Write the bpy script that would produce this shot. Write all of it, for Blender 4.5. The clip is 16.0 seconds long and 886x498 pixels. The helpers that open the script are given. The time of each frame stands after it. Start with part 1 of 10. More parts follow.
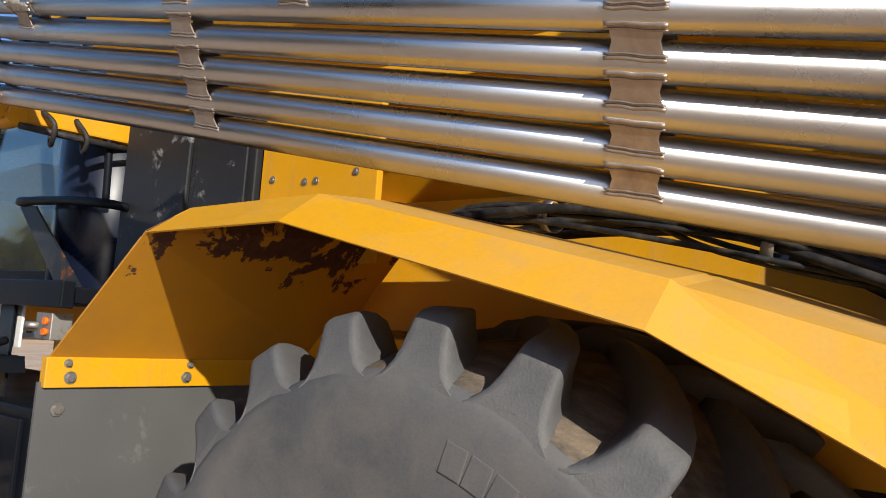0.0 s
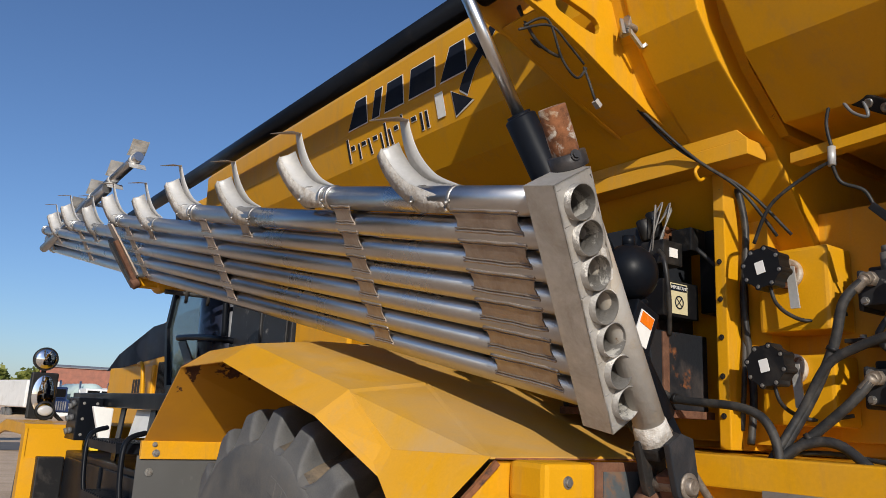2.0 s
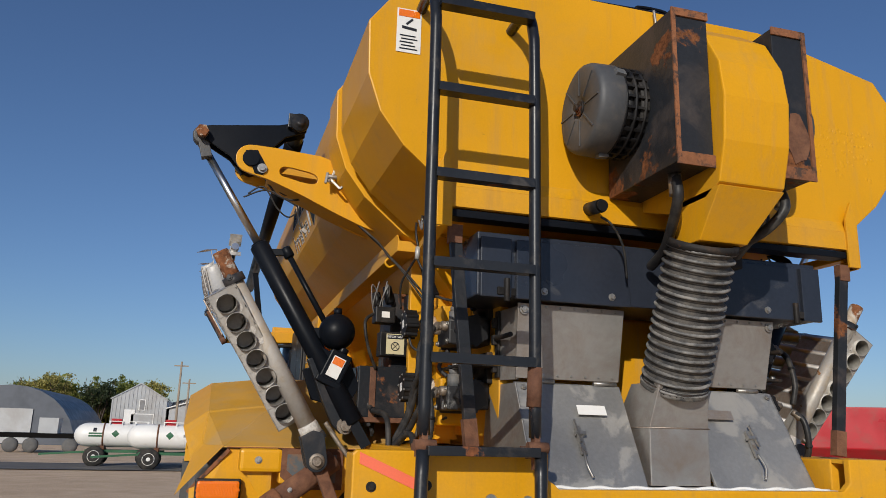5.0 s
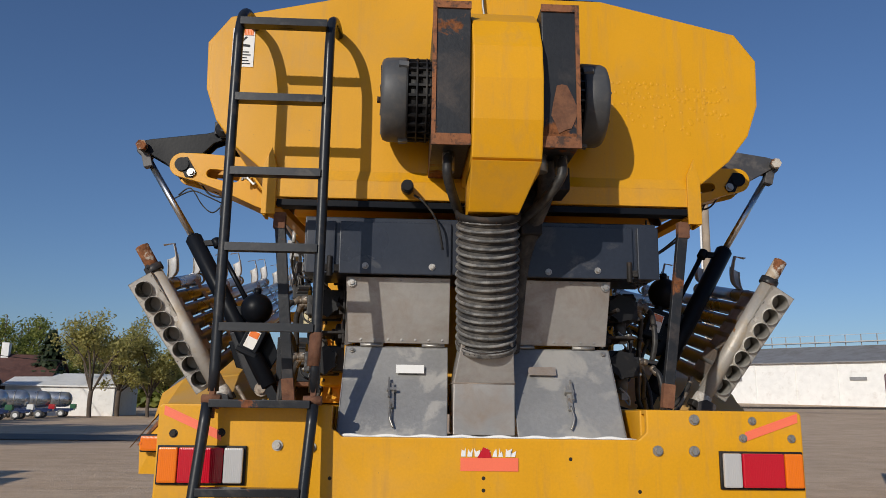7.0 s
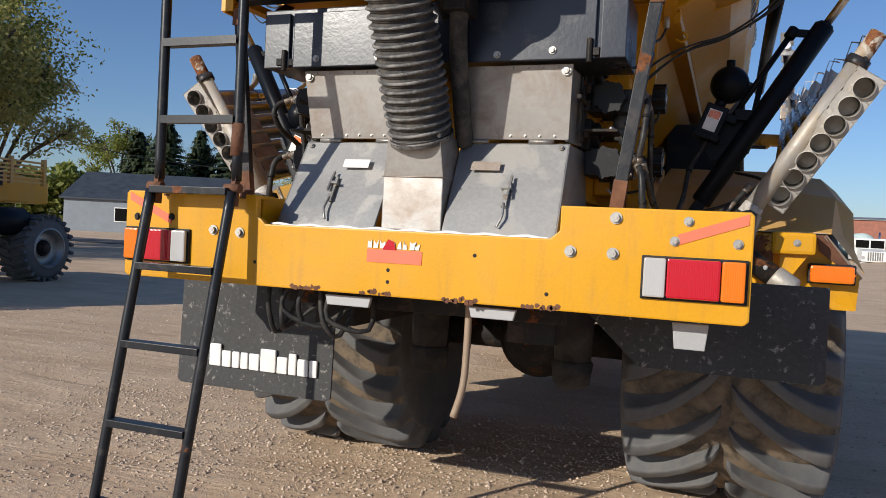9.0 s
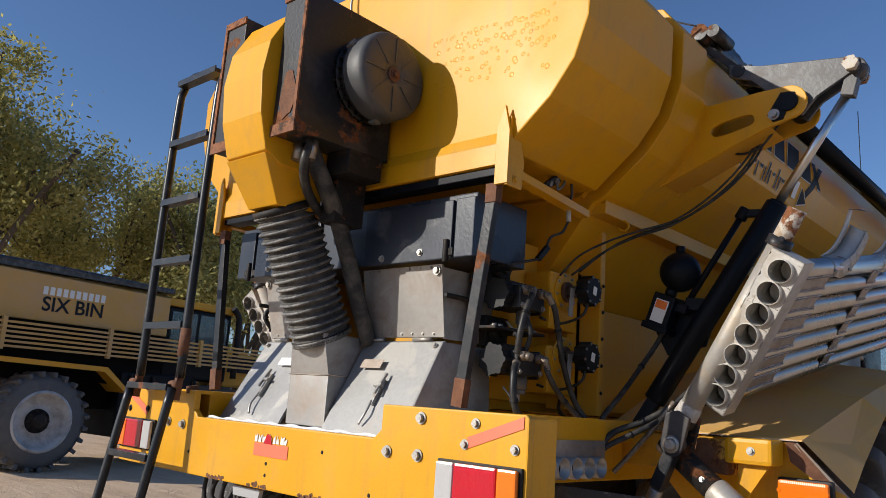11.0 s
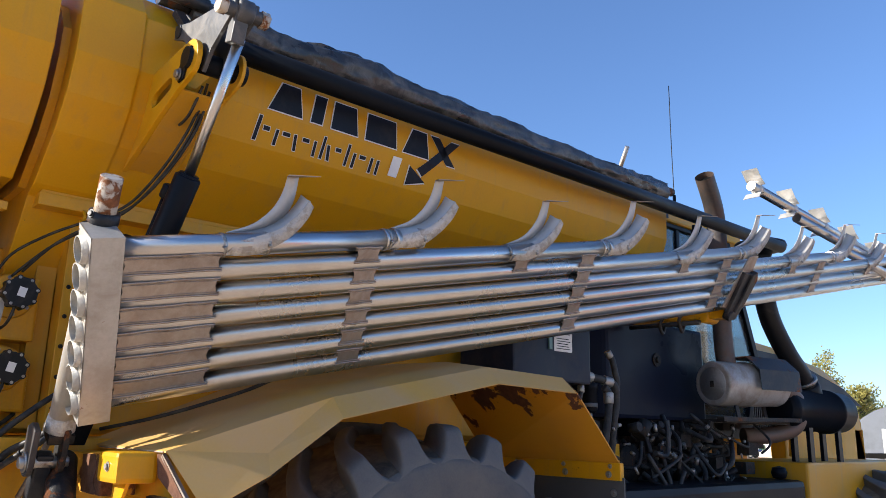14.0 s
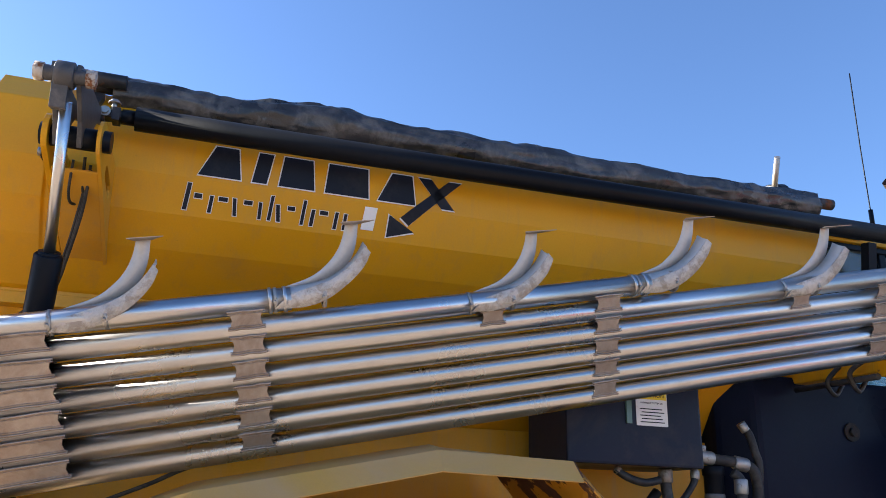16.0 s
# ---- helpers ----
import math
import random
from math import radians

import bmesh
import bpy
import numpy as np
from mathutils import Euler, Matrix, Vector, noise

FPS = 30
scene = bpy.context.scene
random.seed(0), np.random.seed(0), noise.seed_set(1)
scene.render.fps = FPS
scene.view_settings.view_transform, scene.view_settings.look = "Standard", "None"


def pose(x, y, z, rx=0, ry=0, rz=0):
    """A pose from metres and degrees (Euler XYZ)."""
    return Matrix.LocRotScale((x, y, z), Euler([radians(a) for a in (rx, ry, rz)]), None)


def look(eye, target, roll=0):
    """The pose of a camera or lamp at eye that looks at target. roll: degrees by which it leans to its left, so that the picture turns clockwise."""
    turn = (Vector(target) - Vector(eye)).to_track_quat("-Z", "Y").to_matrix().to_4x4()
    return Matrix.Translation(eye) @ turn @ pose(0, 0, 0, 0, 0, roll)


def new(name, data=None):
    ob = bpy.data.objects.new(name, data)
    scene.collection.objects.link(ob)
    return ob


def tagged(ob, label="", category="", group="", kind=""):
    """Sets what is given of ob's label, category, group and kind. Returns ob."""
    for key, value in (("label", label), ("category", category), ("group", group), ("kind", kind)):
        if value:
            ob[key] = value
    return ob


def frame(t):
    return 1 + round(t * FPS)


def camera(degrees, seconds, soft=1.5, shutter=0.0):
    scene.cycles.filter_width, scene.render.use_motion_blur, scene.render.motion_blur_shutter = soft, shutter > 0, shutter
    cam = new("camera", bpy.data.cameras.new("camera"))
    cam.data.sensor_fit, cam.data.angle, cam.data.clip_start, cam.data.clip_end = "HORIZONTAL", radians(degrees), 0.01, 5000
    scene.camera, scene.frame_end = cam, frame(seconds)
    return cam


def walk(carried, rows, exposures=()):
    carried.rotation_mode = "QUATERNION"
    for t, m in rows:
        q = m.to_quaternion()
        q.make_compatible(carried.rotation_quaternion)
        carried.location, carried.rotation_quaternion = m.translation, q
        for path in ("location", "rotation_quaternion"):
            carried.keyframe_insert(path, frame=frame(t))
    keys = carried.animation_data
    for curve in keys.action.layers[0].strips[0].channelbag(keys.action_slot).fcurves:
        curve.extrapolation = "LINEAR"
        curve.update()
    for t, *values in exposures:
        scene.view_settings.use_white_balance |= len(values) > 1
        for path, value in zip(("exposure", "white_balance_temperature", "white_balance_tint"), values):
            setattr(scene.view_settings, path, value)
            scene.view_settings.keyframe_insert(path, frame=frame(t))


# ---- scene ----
cam = camera(59.9, 16.0, soft=0.45)
PATH = [
    (0, (-2.883, 1.441, 1.578), (-1.311, 2.657, 1.799), 3.9),
    (0.5, (-3.035, 0.997, 1.624), (-1.614, 2.353, 1.998), 2.7),
    (1, (-3.016, 0.576, 1.646), (-1.728, 2.039, 2.095), 2.3),
    (1.5, (-3.035, 0.125, 1.619), (-1.823, 1.652, 2.063), 2.6),
    (2, (-2.933, -0.28, 1.615), (-1.789, 1.304, 2.044), 2.7),
    (2.5, (-2.856, -0.705, 1.63), (-1.795, 0.94, 2.041), 2.4),
    (3, (-2.773, -1.129, 1.627), (-1.822, 0.584, 2.03), 2.3),
    (3.5, (-2.588, -1.511, 1.622), (-1.736, 0.255, 2.017), 1.9),
    (4, (-2.358, -1.915, 1.622), (-1.621, -0.101, 2.031), 1.7),
    (4.5, (-2.065, -2.212, 1.632), (-1.44, -0.362, 2.067), 1.6),
    (4.7, (-1.921, -2.307, 1.613), (-1.331, -0.45, 2.066), 1.6),
    (6.8, (-0.461, -3.079, 1.605), (-0.291, -1.143, 2.077), 0.7),
    (7, (-0.326, -3.068, 1.566), (-0.232, -1.109, 1.96), 0.8),
    (7.5, (0.051, -2.995, 1.496), (-0.037, -1.004, 1.667), 1.5),
    (8, (0.399, -2.985, 1.445), (0.137, -1.002, 1.424), 2.3),
    (8.2, (0.547, -2.915, 1.419), (0.209, -0.945, 1.344), 2.5),
    (10.3, (2.156, -2.27, 1.525), (0.95, -0.688, 1.729), 3.4),
    (10.5, (2.278, -2.174, 1.538), (1.026, -0.638, 1.808), 3.7),
    (11, (2.623, -1.902, 1.567), (1.293, -0.461, 1.961), 4.0),
    (11.5, (2.924, -1.607, 1.591), (1.572, -0.204, 2.043), 4.2),
    (12, (3.155, -1.224, 1.589), (1.8, 0.171, 2.054), 4.0),
    (12.5, (3.424, -0.92, 1.575), (2.067, 0.474, 2.04), 3.4),
    (13, (3.627, -0.527, 1.571), (2.251, 0.852, 2.026), 2.8),
    (13.5, (3.861, -0.125, 1.594), (2.455, 1.225, 2.044), 2.0),
    (14, (4.125, 0.243, 1.604), (2.666, 1.53, 2.066), 1.3),
    (14.5, (4.286, 0.663, 1.63), (2.767, 1.871, 2.114), 0.6),
    (15, (4.262, 1.056, 1.649), (2.642, 2.106, 2.173), 0.3),
    (15.5, (4.33, 1.448, 1.653), (2.566, 2.184, 2.243), 0.9),
    (16, (4.331, 1.867, 1.684), (2.517, 2.407, 2.329), 1.8),
]
# the clip's camera opens up on the shaded side
EXPOSURE = [(0.0, 0.2), (0.5, 0.03), (1.5, -0.18), (3.5, -0.45), (7.0, -0.62), (8.0, -0.38), (10.5, -0.1), (11.0, -0.08), (12.5, 0.5), (13.0, 0.72), (14.5, 1.07), (16.0, 1.26)]
walk(cam, [(t, look(eye, target, roll)) for t, eye, target, roll in PATH], EXPOSURE)

# world, sun
SUN_EL, SUN_AZ = 22.0, 209.5
world = bpy.data.worlds.new("sky")
scene.world = world
world.use_nodes = True
wn = world.node_tree
sky = wn.nodes.new("ShaderNodeTexSky")
sky.sky_type, sky.sun_disc = "NISHITA", False
sky.sun_elevation, sky.sun_rotation = radians(SUN_EL), radians(SUN_AZ)
sky.air_density, sky.dust_density, sky.ozone_density = 1.0, 0.5, 5.5
tint = wn.nodes.new("ShaderNodeMix")
tint.data_type, tint.blend_type = "RGBA", "MULTIPLY"
tint.inputs[0].default_value, tint.inputs[7].default_value = 1.0, (1.02, 1.0, 1.07, 1)
wn.links.new(sky.outputs[0], tint.inputs[6])
wn.links.new(tint.outputs[2], wn.nodes["Background"].inputs[0])
wn.nodes["Background"].inputs[1].default_value = 0.118
sun = new("sun", bpy.data.lights.new("sun", "SUN"))
sun.data.energy, sun.data.angle, sun.data.color = 4.95, radians(0.53), (1.0, 0.94, 0.84)
to_sun = Vector((math.sin(radians(SUN_AZ)) * math.cos(radians(SUN_EL)), math.cos(radians(SUN_AZ)) * math.cos(radians(SUN_EL)), math.sin(radians(SUN_EL))))
sun.matrix_world = look(to_sun * 40, (0, 0, 0))
GROUND = -0.08


# ---- materials ----
def nodes_of(name):
    m = bpy.data.materials.new(name)
    m.use_nodes = True
    t = m.node_tree
    return m, t, t.nodes["Principled BSDF"]


def noise_node(t, scale, detail=4.0, rough=0.6, coord=None, distort=0.0):
    n = t.nodes.new("ShaderNodeTexNoise")
    n.inputs["Scale"].default_value, n.inputs["Detail"].default_value = scale, detail
    n.inputs["Roughness"].default_value, n.inputs["Distortion"].default_value = rough, distort
    if coord is not None:
        t.links.new(coord, n.inputs["Vector"])
    return n.outputs["Fac"]


def ramp(t, fac, lo, hi, a=0.0, b=1.0):
    n = t.nodes.new("ShaderNodeMapRange")
    n.clamp = True
    for i, v in ((1, lo), (2, hi), (3, a), (4, b)):
        n.inputs[i].default_value = v
    t.links.new(fac, n.inputs[0])
    return n.outputs[0]


def blend(t, fac, a, b):
    n = t.nodes.new("ShaderNodeMix")
    n.data_type = "RGBA"
    if isinstance(fac, float):
        n.inputs[0].default_value = fac
    else:
        t.links.new(fac, n.inputs[0])
    for i, c in ((6, a), (7, b)):
        if isinstance(c, tuple):
            n.inputs[i].default_value = (*c, 1)
        else:
            t.links.new(c, n.inputs[i])
    return n.outputs[2]


def calc(t, op, a, b):
    n = t.nodes.new("ShaderNodeMath")
    n.operation = op
    for i, v in enumerate((a, b)):
        if isinstance(v, (int, float)):
            n.inputs[i].default_value = v
        else:
            t.links.new(v, n.inputs[i])
    return n.outputs[0]


def surface(name, base, rough=0.5, metal=0.0, dirt=None, dirt_at=(0.5, 0.7), dirt_scale=3.0, dirt_amount=0.8, vary=0.12,
            grain=60.0, bump=0.05, coat=0.0, rust=None, rust_at=(0.6, 0.66), rust_scale=4.0, stretch=None, spread=0.12, spec=0.5, dent=0.0, streak=None):
    """A paint, metal or rubber: base colour with fine grain, soft dirt at a larger scale and, where asked for, spots of rust."""
    m, t, p = nodes_of(name)
    tc = t.nodes.new("ShaderNodeTexCoord").outputs["Object"]
    src = tc
    if stretch:
        mp = t.nodes.new("ShaderNodeMapping")
        mp.inputs["Scale"].default_value = stretch
        t.links.new(tc, mp.inputs["Vector"])
        src = mp.outputs[0]
    fine = noise_node(t, grain, 3, 0.6, src)
    wide = noise_node(t, 1.7, 3, 0.5, tc)
    tone = calc(t, "ADD", ramp(t, fine, 0.3, 0.7, -vary * 0.5, vary * 0.5), ramp(t, wide, 0.3, 0.7, 1 - vary, 1 + vary))
    hsv = t.nodes.new("ShaderNodeHueSaturation")
    hsv.inputs["Color"].default_value = (*base, 1)
    t.links.new(tone, hsv.inputs["Value"])
    col = hsv.outputs[0]
    ro = ramp(t, wide, 0.3, 0.7, max(rough - spread, 0.03), min(rough + spread, 1))
    if dirt:
        mask = ramp(t, noise_node(t, dirt_scale, 6, 0.68, tc, 0.4), dirt_at[0], dirt_at[1], 0, dirt_amount)
        col = blend(t, mask, col, dirt)
        ro = calc(t, "ADD", ro, calc(t, "MULTIPLY", mask, 0.25))
    if streak:
        mp2 = t.nodes.new("ShaderNodeMapping")
        mp2.inputs["Scale"].default_value = (9, 9, 0.9)
        t.links.new(tc, mp2.inputs["Vector"])
        col = blend(t, ramp(t, noise_node(t, 1.6, 5, 0.7, mp2.outputs[0]), 0.52, 0.78, 0, 0.4), col, streak)
        # small chips and scratches
        chip = ramp(t, noise_node(t, 38, 4, 0.75, tc, 0.8), 0.70, 0.74, 0, 0.7)
        col = blend(t, chip, col, tuple(c * 0.45 for c in streak))
    height = fine
    if dent:
        height = calc(t, "ADD", fine, calc(t, "MULTIPLY", noise_node(t, 2.6, 2, 0.5, tc), dent))
    if rust:
        rm = ramp(t, noise_node(t, rust_scale, 8, 0.62, tc, 0.3), rust_at[0], rust_at[1])
        rcol = blend(t, ramp(t, noise_node(t, 35, 5, 0.7, tc), 0.35, 0.65), rust, tuple(c * 0.35 for c in rust))
        col = blend(t, rm, col, rcol)
        ro = calc(t, "ADD", ro, calc(t, "MULTIPLY", rm, 0.5))
        height = calc(t, "ADD", fine, calc(t, "MULTIPLY", rm, 0.8))
        if metal:
            t.links.new(calc(t, "MULTIPLY", calc(t, "SUBTRACT", 1.0, rm), metal), p.inputs["Metallic"])
    t.links.new(col, p.inputs["Base Color"])
    t.links.new(ro, p.inputs["Roughness"])
    if not (metal and rust):
        p.inputs["Metallic"].default_value = metal
    p.inputs["Coat Weight"].default_value = coat
    p.inputs["Specular IOR Level"].default_value = spec
    p.inputs["Coat Roughness"].default_value = 0.12
    if bump:
        b = t.nodes.new("ShaderNodeBump")
        b.inputs["Strength"].default_value, b.inputs["Distance"].default_value = bump, 0.01
        t.links.new(height, b.inputs["Height"])
        t.links.new(b.outputs[0], p.inputs["Normal"])
    return m


RUST = (0.20, 0.075, 0.03)
YEL = (0.66, 0.315, 0.006)
yellow = surface("yellow_paint", YEL, 0.42, dirt=(0.42, 0.27, 0.10), dirt_at=(0.52, 0.8), dirt_scale=2.2, dirt_amount=0.35, vary=0.05, grain=140, bump=0.05, coat=0.03, spec=0.28, dent=6.0, streak=(0.40, 0.23, 0.08))
yellow_worn = surface("worn_yellow_paint", YEL, 0.40, dirt=(0.40, 0.24, 0.09), dirt_at=(0.48, 0.75), dirt_scale=3.5, dirt_amount=0.3, vary=0.08, grain=90, bump=0.05, coat=0.05, spec=0.35, dent=4.0, streak=(0.34, 0.19, 0.07), rust=RUST, rust_at=(0.68, 0.71), rust_scale=5)
yellow_dusty = surface("dusty_yellow_paint", (0.66, 0.315, 0.006), 0.45, dirt=(0.50, 0.31, 0.12), dirt_at=(0.40, 0.75), dirt_scale=1.8, dirt_amount=0.4, vary=0.06, grain=120, bump=0.05, dent=4.0, streak=(0.42, 0.28, 0.13), spec=0.35, rust=RUST, rust_at=(0.74, 0.76), rust_scale=6)
# dust-covered paint, also paled to give the look of faces in shade
yellow_shade_dusted = surface("dusty_shaded_side_yellow_paint", (0.63, 0.34, 0.05), 0.55, dirt=(0.54, 0.36, 0.20), dirt_at=(0.28, 0.62), dirt_scale=1.5, dirt_amount=0.7, vary=0.06, grain=120, bump=0.03)
# settled dust plus painted dimming for the less lit left fender top
yellow_top_dust_shade = surface("dusty_shaded_top_yellow_paint", (0.58, 0.30, 0.025), 0.6, dirt=(0.42, 0.30, 0.17), dirt_at=(0.34, 0.66), dirt_scale=2.2, dirt_amount=0.6, vary=0.07, grain=120, bump=0.03, spec=0.2)
yellow_rusty = surface("rusty_yellow_paint", (0.62, 0.30, 0.015), 0.5, dirt=(0.28, 0.14, 0.05), dirt_at=(0.45, 0.7), dirt_scale=6, vary=0.1, bump=0.1, rust=RUST, rust_at=(0.5, 0.54), rust_scale=6)
black = surface("black_paint", (0.006, 0.0075, 0.011), 0.4, dirt=(0.05, 0.045, 0.04), dirt_at=(0.58, 0.85), dirt_scale=5, dirt_amount=0.25, vary=0.2, bump=0.04, spec=0.12)
navy_cover = surface("scuffed_navy_black_paint", (0.022, 0.027, 0.040), 0.34, dirt=(0.15, 0.145, 0.14), dirt_at=(0.6, 0.78), dirt_scale=6, dirt_amount=0.6, vary=0.2, bump=0.05, spec=0.45)
black_rusty = surface("rusting_black_paint", (0.02, 0.022, 0.026), 0.4, dirt=(0.10, 0.08, 0.07), dirt_at=(0.5, 0.8), dirt_scale=5, vary=0.2, bump=0.12, rust=(0.24, 0.09, 0.035), rust_at=(0.58, 0.62), rust_scale=4.5, spec=0.25)
ladder_black = surface("ladder_black_paint", (0.014, 0.016, 0.02), 0.32, dirt=(0.10, 0.085, 0.07), dirt_at=(0.55, 0.8), dirt_scale=8, vary=0.2, bump=0.04, rust=(0.26, 0.09, 0.035), rust_at=(0.66, 0.68), rust_scale=6, spec=0.35)
rust_mat = surface("heavy_rust", (0.115, 0.048, 0.026), 0.85, dirt=(0.23, 0.11, 0.06), dirt_at=(0.4, 0.7), dirt_scale=14, vary=0.3, bump=0.4, grain=50)
rusty_cream = surface("rust_streaked_cream_paint", (0.50, 0.45, 0.38), 0.6, dirt=(0.34, 0.22, 0.12), dirt_at=(0.45, 0.6), dirt_scale=9, vary=0.12, bump=0.2, rust=(0.26, 0.10, 0.04), rust_at=(0.47, 0.54), rust_scale=16)
stained_steel = surface("stained_pale_steel", (0.42, 0.395, 0.36), 0.5, metal=0.3, dirt=(0.42, 0.32, 0.20), dirt_at=(0.5, 0.7), dirt_scale=7, dirt_amount=0.7, vary=0.1, bump=0.15, rust=(0.30, 0.14, 0.05), rust_at=(0.64, 0.68), rust_scale=10)
rust_edge = surface("rusted_edge", (0.22, 0.085, 0.035), 0.85, dirt=(0.03, 0.03, 0.03), dirt_at=(0.5, 0.6), dirt_scale=18, vary=0.3, bump=0.4, grain=50)
plastic = surface("black_plastic", (0.008, 0.008, 0.009), 0.5, dirt=(0.08, 0.07, 0.06), dirt_at=(0.52, 0.85), dirt_scale=6, vary=0.15, bump=0.05, spec=0.3)
grey_plastic = surface("grey_plastic", (0.10, 0.105, 0.11), 0.6, dirt=(0.22, 0.19, 0.16), dirt_at=(0.45, 0.75), dirt_scale=9, vary=0.12, bump=0.08)
cap_plastic = surface("weathered_cap_plastic", (0.062, 0.064, 0.068), 0.55, dirt=(0.14, 0.12, 0.10), dirt_at=(0.5, 0.78), dirt_scale=9, vary=0.12, bump=0.06)
rubber = surface("dusty_rubber", (0.018, 0.018, 0.018), 0.75, dirt=(0.10, 0.085, 0.07), dirt_at=(0.42, 0.72), dirt_scale=7, dirt_amount=0.6, vary=0.2, bump=0.25, grain=70, spec=0.3)
tyre_rubber = surface("tyre_rubber", (0.10, 0.10, 0.102), 0.78, dirt=(0.18, 0.17, 0.15), dirt_at=(0.4, 0.72), dirt_scale=6, dirt_amount=0.6, vary=0.2, bump=0.22, grain=190)
tyre_dusty = surface("dusty_tyre_carcass", (0.095, 0.095, 0.097), 0.8, dirt=(0.16, 0.145, 0.125), dirt_at=(0.36, 0.66), dirt_scale=7, dirt_amount=0.65, vary=0.16, bump=0.10, grain=150, spec=0.3)
flap_black = surface("speckled_black_rubber", (0.05, 0.05, 0.05), 0.65, dirt=(0.36, 0.34, 0.31), dirt_at=(0.58, 0.68), dirt_scale=30, dirt_amount=0.75, vary=0.3, bump=0.15, spec=0.3)
tyre_mud = surface("mud_stained_tread", (0.075, 0.066, 0.056), 0.9, dirt=(0.25, 0.19, 0.13), dirt_at=(0.36, 0.62), dirt_scale=9, dirt_amount=0.8, vary=0.2, bump=0.35, grain=90, spec=0.2)
lever_black = surface("scuffed_black_lever", (0.055, 0.055, 0.058), 0.45, dirt=(0.16, 0.14, 0.125), dirt_at=(0.5, 0.7), dirt_scale=9, vary=0.15, bump=0.08)
flap_rubber = surface("streaked_grey_rubber", (0.085, 0.085, 0.083), 0.7, dirt=(0.30, 0.29, 0.27), dirt_at=(0.58, 0.74), dirt_scale=5, dirt_amount=0.5, vary=0.2, bump=0.1, stretch=(30, 30, 2), spec=0.3)
scuffed_grey = surface("scuffed_grey_paint", (0.075, 0.085, 0.09), 0.5, dirt=(0.20, 0.11, 0.06), dirt_at=(0.52, 0.62), dirt_scale=9, dirt_amount=0.8, vary=0.2, bump=0.06)
scuffed_black = surface("scuffed_black_paint", (0.018, 0.018, 0.02), 0.5, dirt=(0.30, 0.30, 0.29), dirt_at=(0.6, 0.68), dirt_scale=7, dirt_amount=0.7, vary=0.2, bump=0.05, spec=0.4)
hose_mat = surface("black_hose", (0.022, 0.022, 0.023), 0.5, dirt=(0.14, 0.122, 0.10), dirt_at=(0.45, 0.75), dirt_scale=16, dirt_amount=0.5, vary=0.2, bump=0.1, spec=0.3)
duct_mat = surface("black_duct_fabric", (0.030, 0.030, 0.031), 0.62, dirt=(0.22, 0.19, 0.155), dirt_at=(0.4, 0.75), dirt_scale=11, dirt_amount=0.6, vary=0.2, bump=0.5, grain=40, spec=0.3)
steel_pipe = surface("stainless_pipe", (0.50, 0.49, 0.485), 0.30, metal=1.0, dirt=(0.36, 0.325, 0.30), dirt_at=(0.52, 0.8), dirt_scale=6, dirt_amount=0.5, vary=0.06, grain=30, bump=0.03, stretch=(40, 0.6, 40), spread=0.06)
# the tan base holds the gravel's reflection seen in the boom plates
steel_weld = surface("bare_steel_plate", (0.42, 0.36, 0.31), 0.5, metal=0.75, dirt=(0.30, 0.22, 0.16), dirt_at=(0.4, 0.7), dirt_scale=9, vary=0.1, bump=0.12)
steel_sheet = surface("stainless_sheet", (0.40, 0.385, 0.365), 0.42, metal=0.7, dirt=(0.26, 0.20, 0.155), dirt_at=(0.42, 0.70), dirt_scale=6, dirt_amount=0.75, vary=0.1, grain=40, bump=0.06, spread=0.1)
steel_chute = surface("chute_sheet", (0.33, 0.325, 0.315), 0.55, metal=0.7, dirt=(0.50, 0.475, 0.435), dirt_at=(0.52, 0.60), dirt_scale=6, dirt_amount=0.6, vary=0.12, bump=0.08)
steel_white = surface("powdery_steel", (0.50, 0.485, 0.46), 0.46, metal=0.55, dirt=(0.60, 0.56, 0.50), dirt_at=(0.48, 0.62), dirt_scale=16, vary=0.1, bump=0.15)
head_steel = surface("stained_head_steel", (0.46, 0.44, 0.41), 0.5, metal=0.5, dirt=(0.36, 0.31, 0.25), dirt_at=(0.44, 0.66), dirt_scale=7, dirt_amount=0.75, vary=0.12, bump=0.12, rust=(0.26, 0.12, 0.05), rust_at=(0.70, 0.72), rust_scale=11)
chalky = surface("chalk_crusted_steel", (0.27, 0.255, 0.235), 0.5, metal=0.5, dirt=(0.74, 0.71, 0.65), dirt_at=(0.52, 0.56), dirt_scale=9, dirt_amount=0.9, vary=0.15, bump=0.35)
powdery = surface("powder_coated_mouth_steel", (0.44, 0.425, 0.39), 0.55, metal=0.3, dirt=(0.62, 0.59, 0.53), dirt_at=(0.48, 0.6), dirt_scale=8, dirt_amount=0.8, vary=0.12, bump=0.2)
scoop_steel = surface("dull_scoop_steel", (0.50, 0.49, 0.475), 0.5, metal=0.2, dirt=(0.58, 0.55, 0.50), dirt_at=(0.5, 0.68), dirt_scale=11, dirt_amount=0.6, vary=0.1, bump=0.12)
chrome = surface("chrome_rod", (0.6, 0.6, 0.59), 0.3, metal=1.0, vary=0.05, bump=0.0, spread=0.05)
lever_grey = surface("scuffed_grey_lever", (0.46, 0.455, 0.44), 0.5, metal=0.3, dirt=(0.25, 0.22, 0.19), dirt_at=(0.55, 0.7), dirt_scale=9, vary=0.12, bump=0.08)
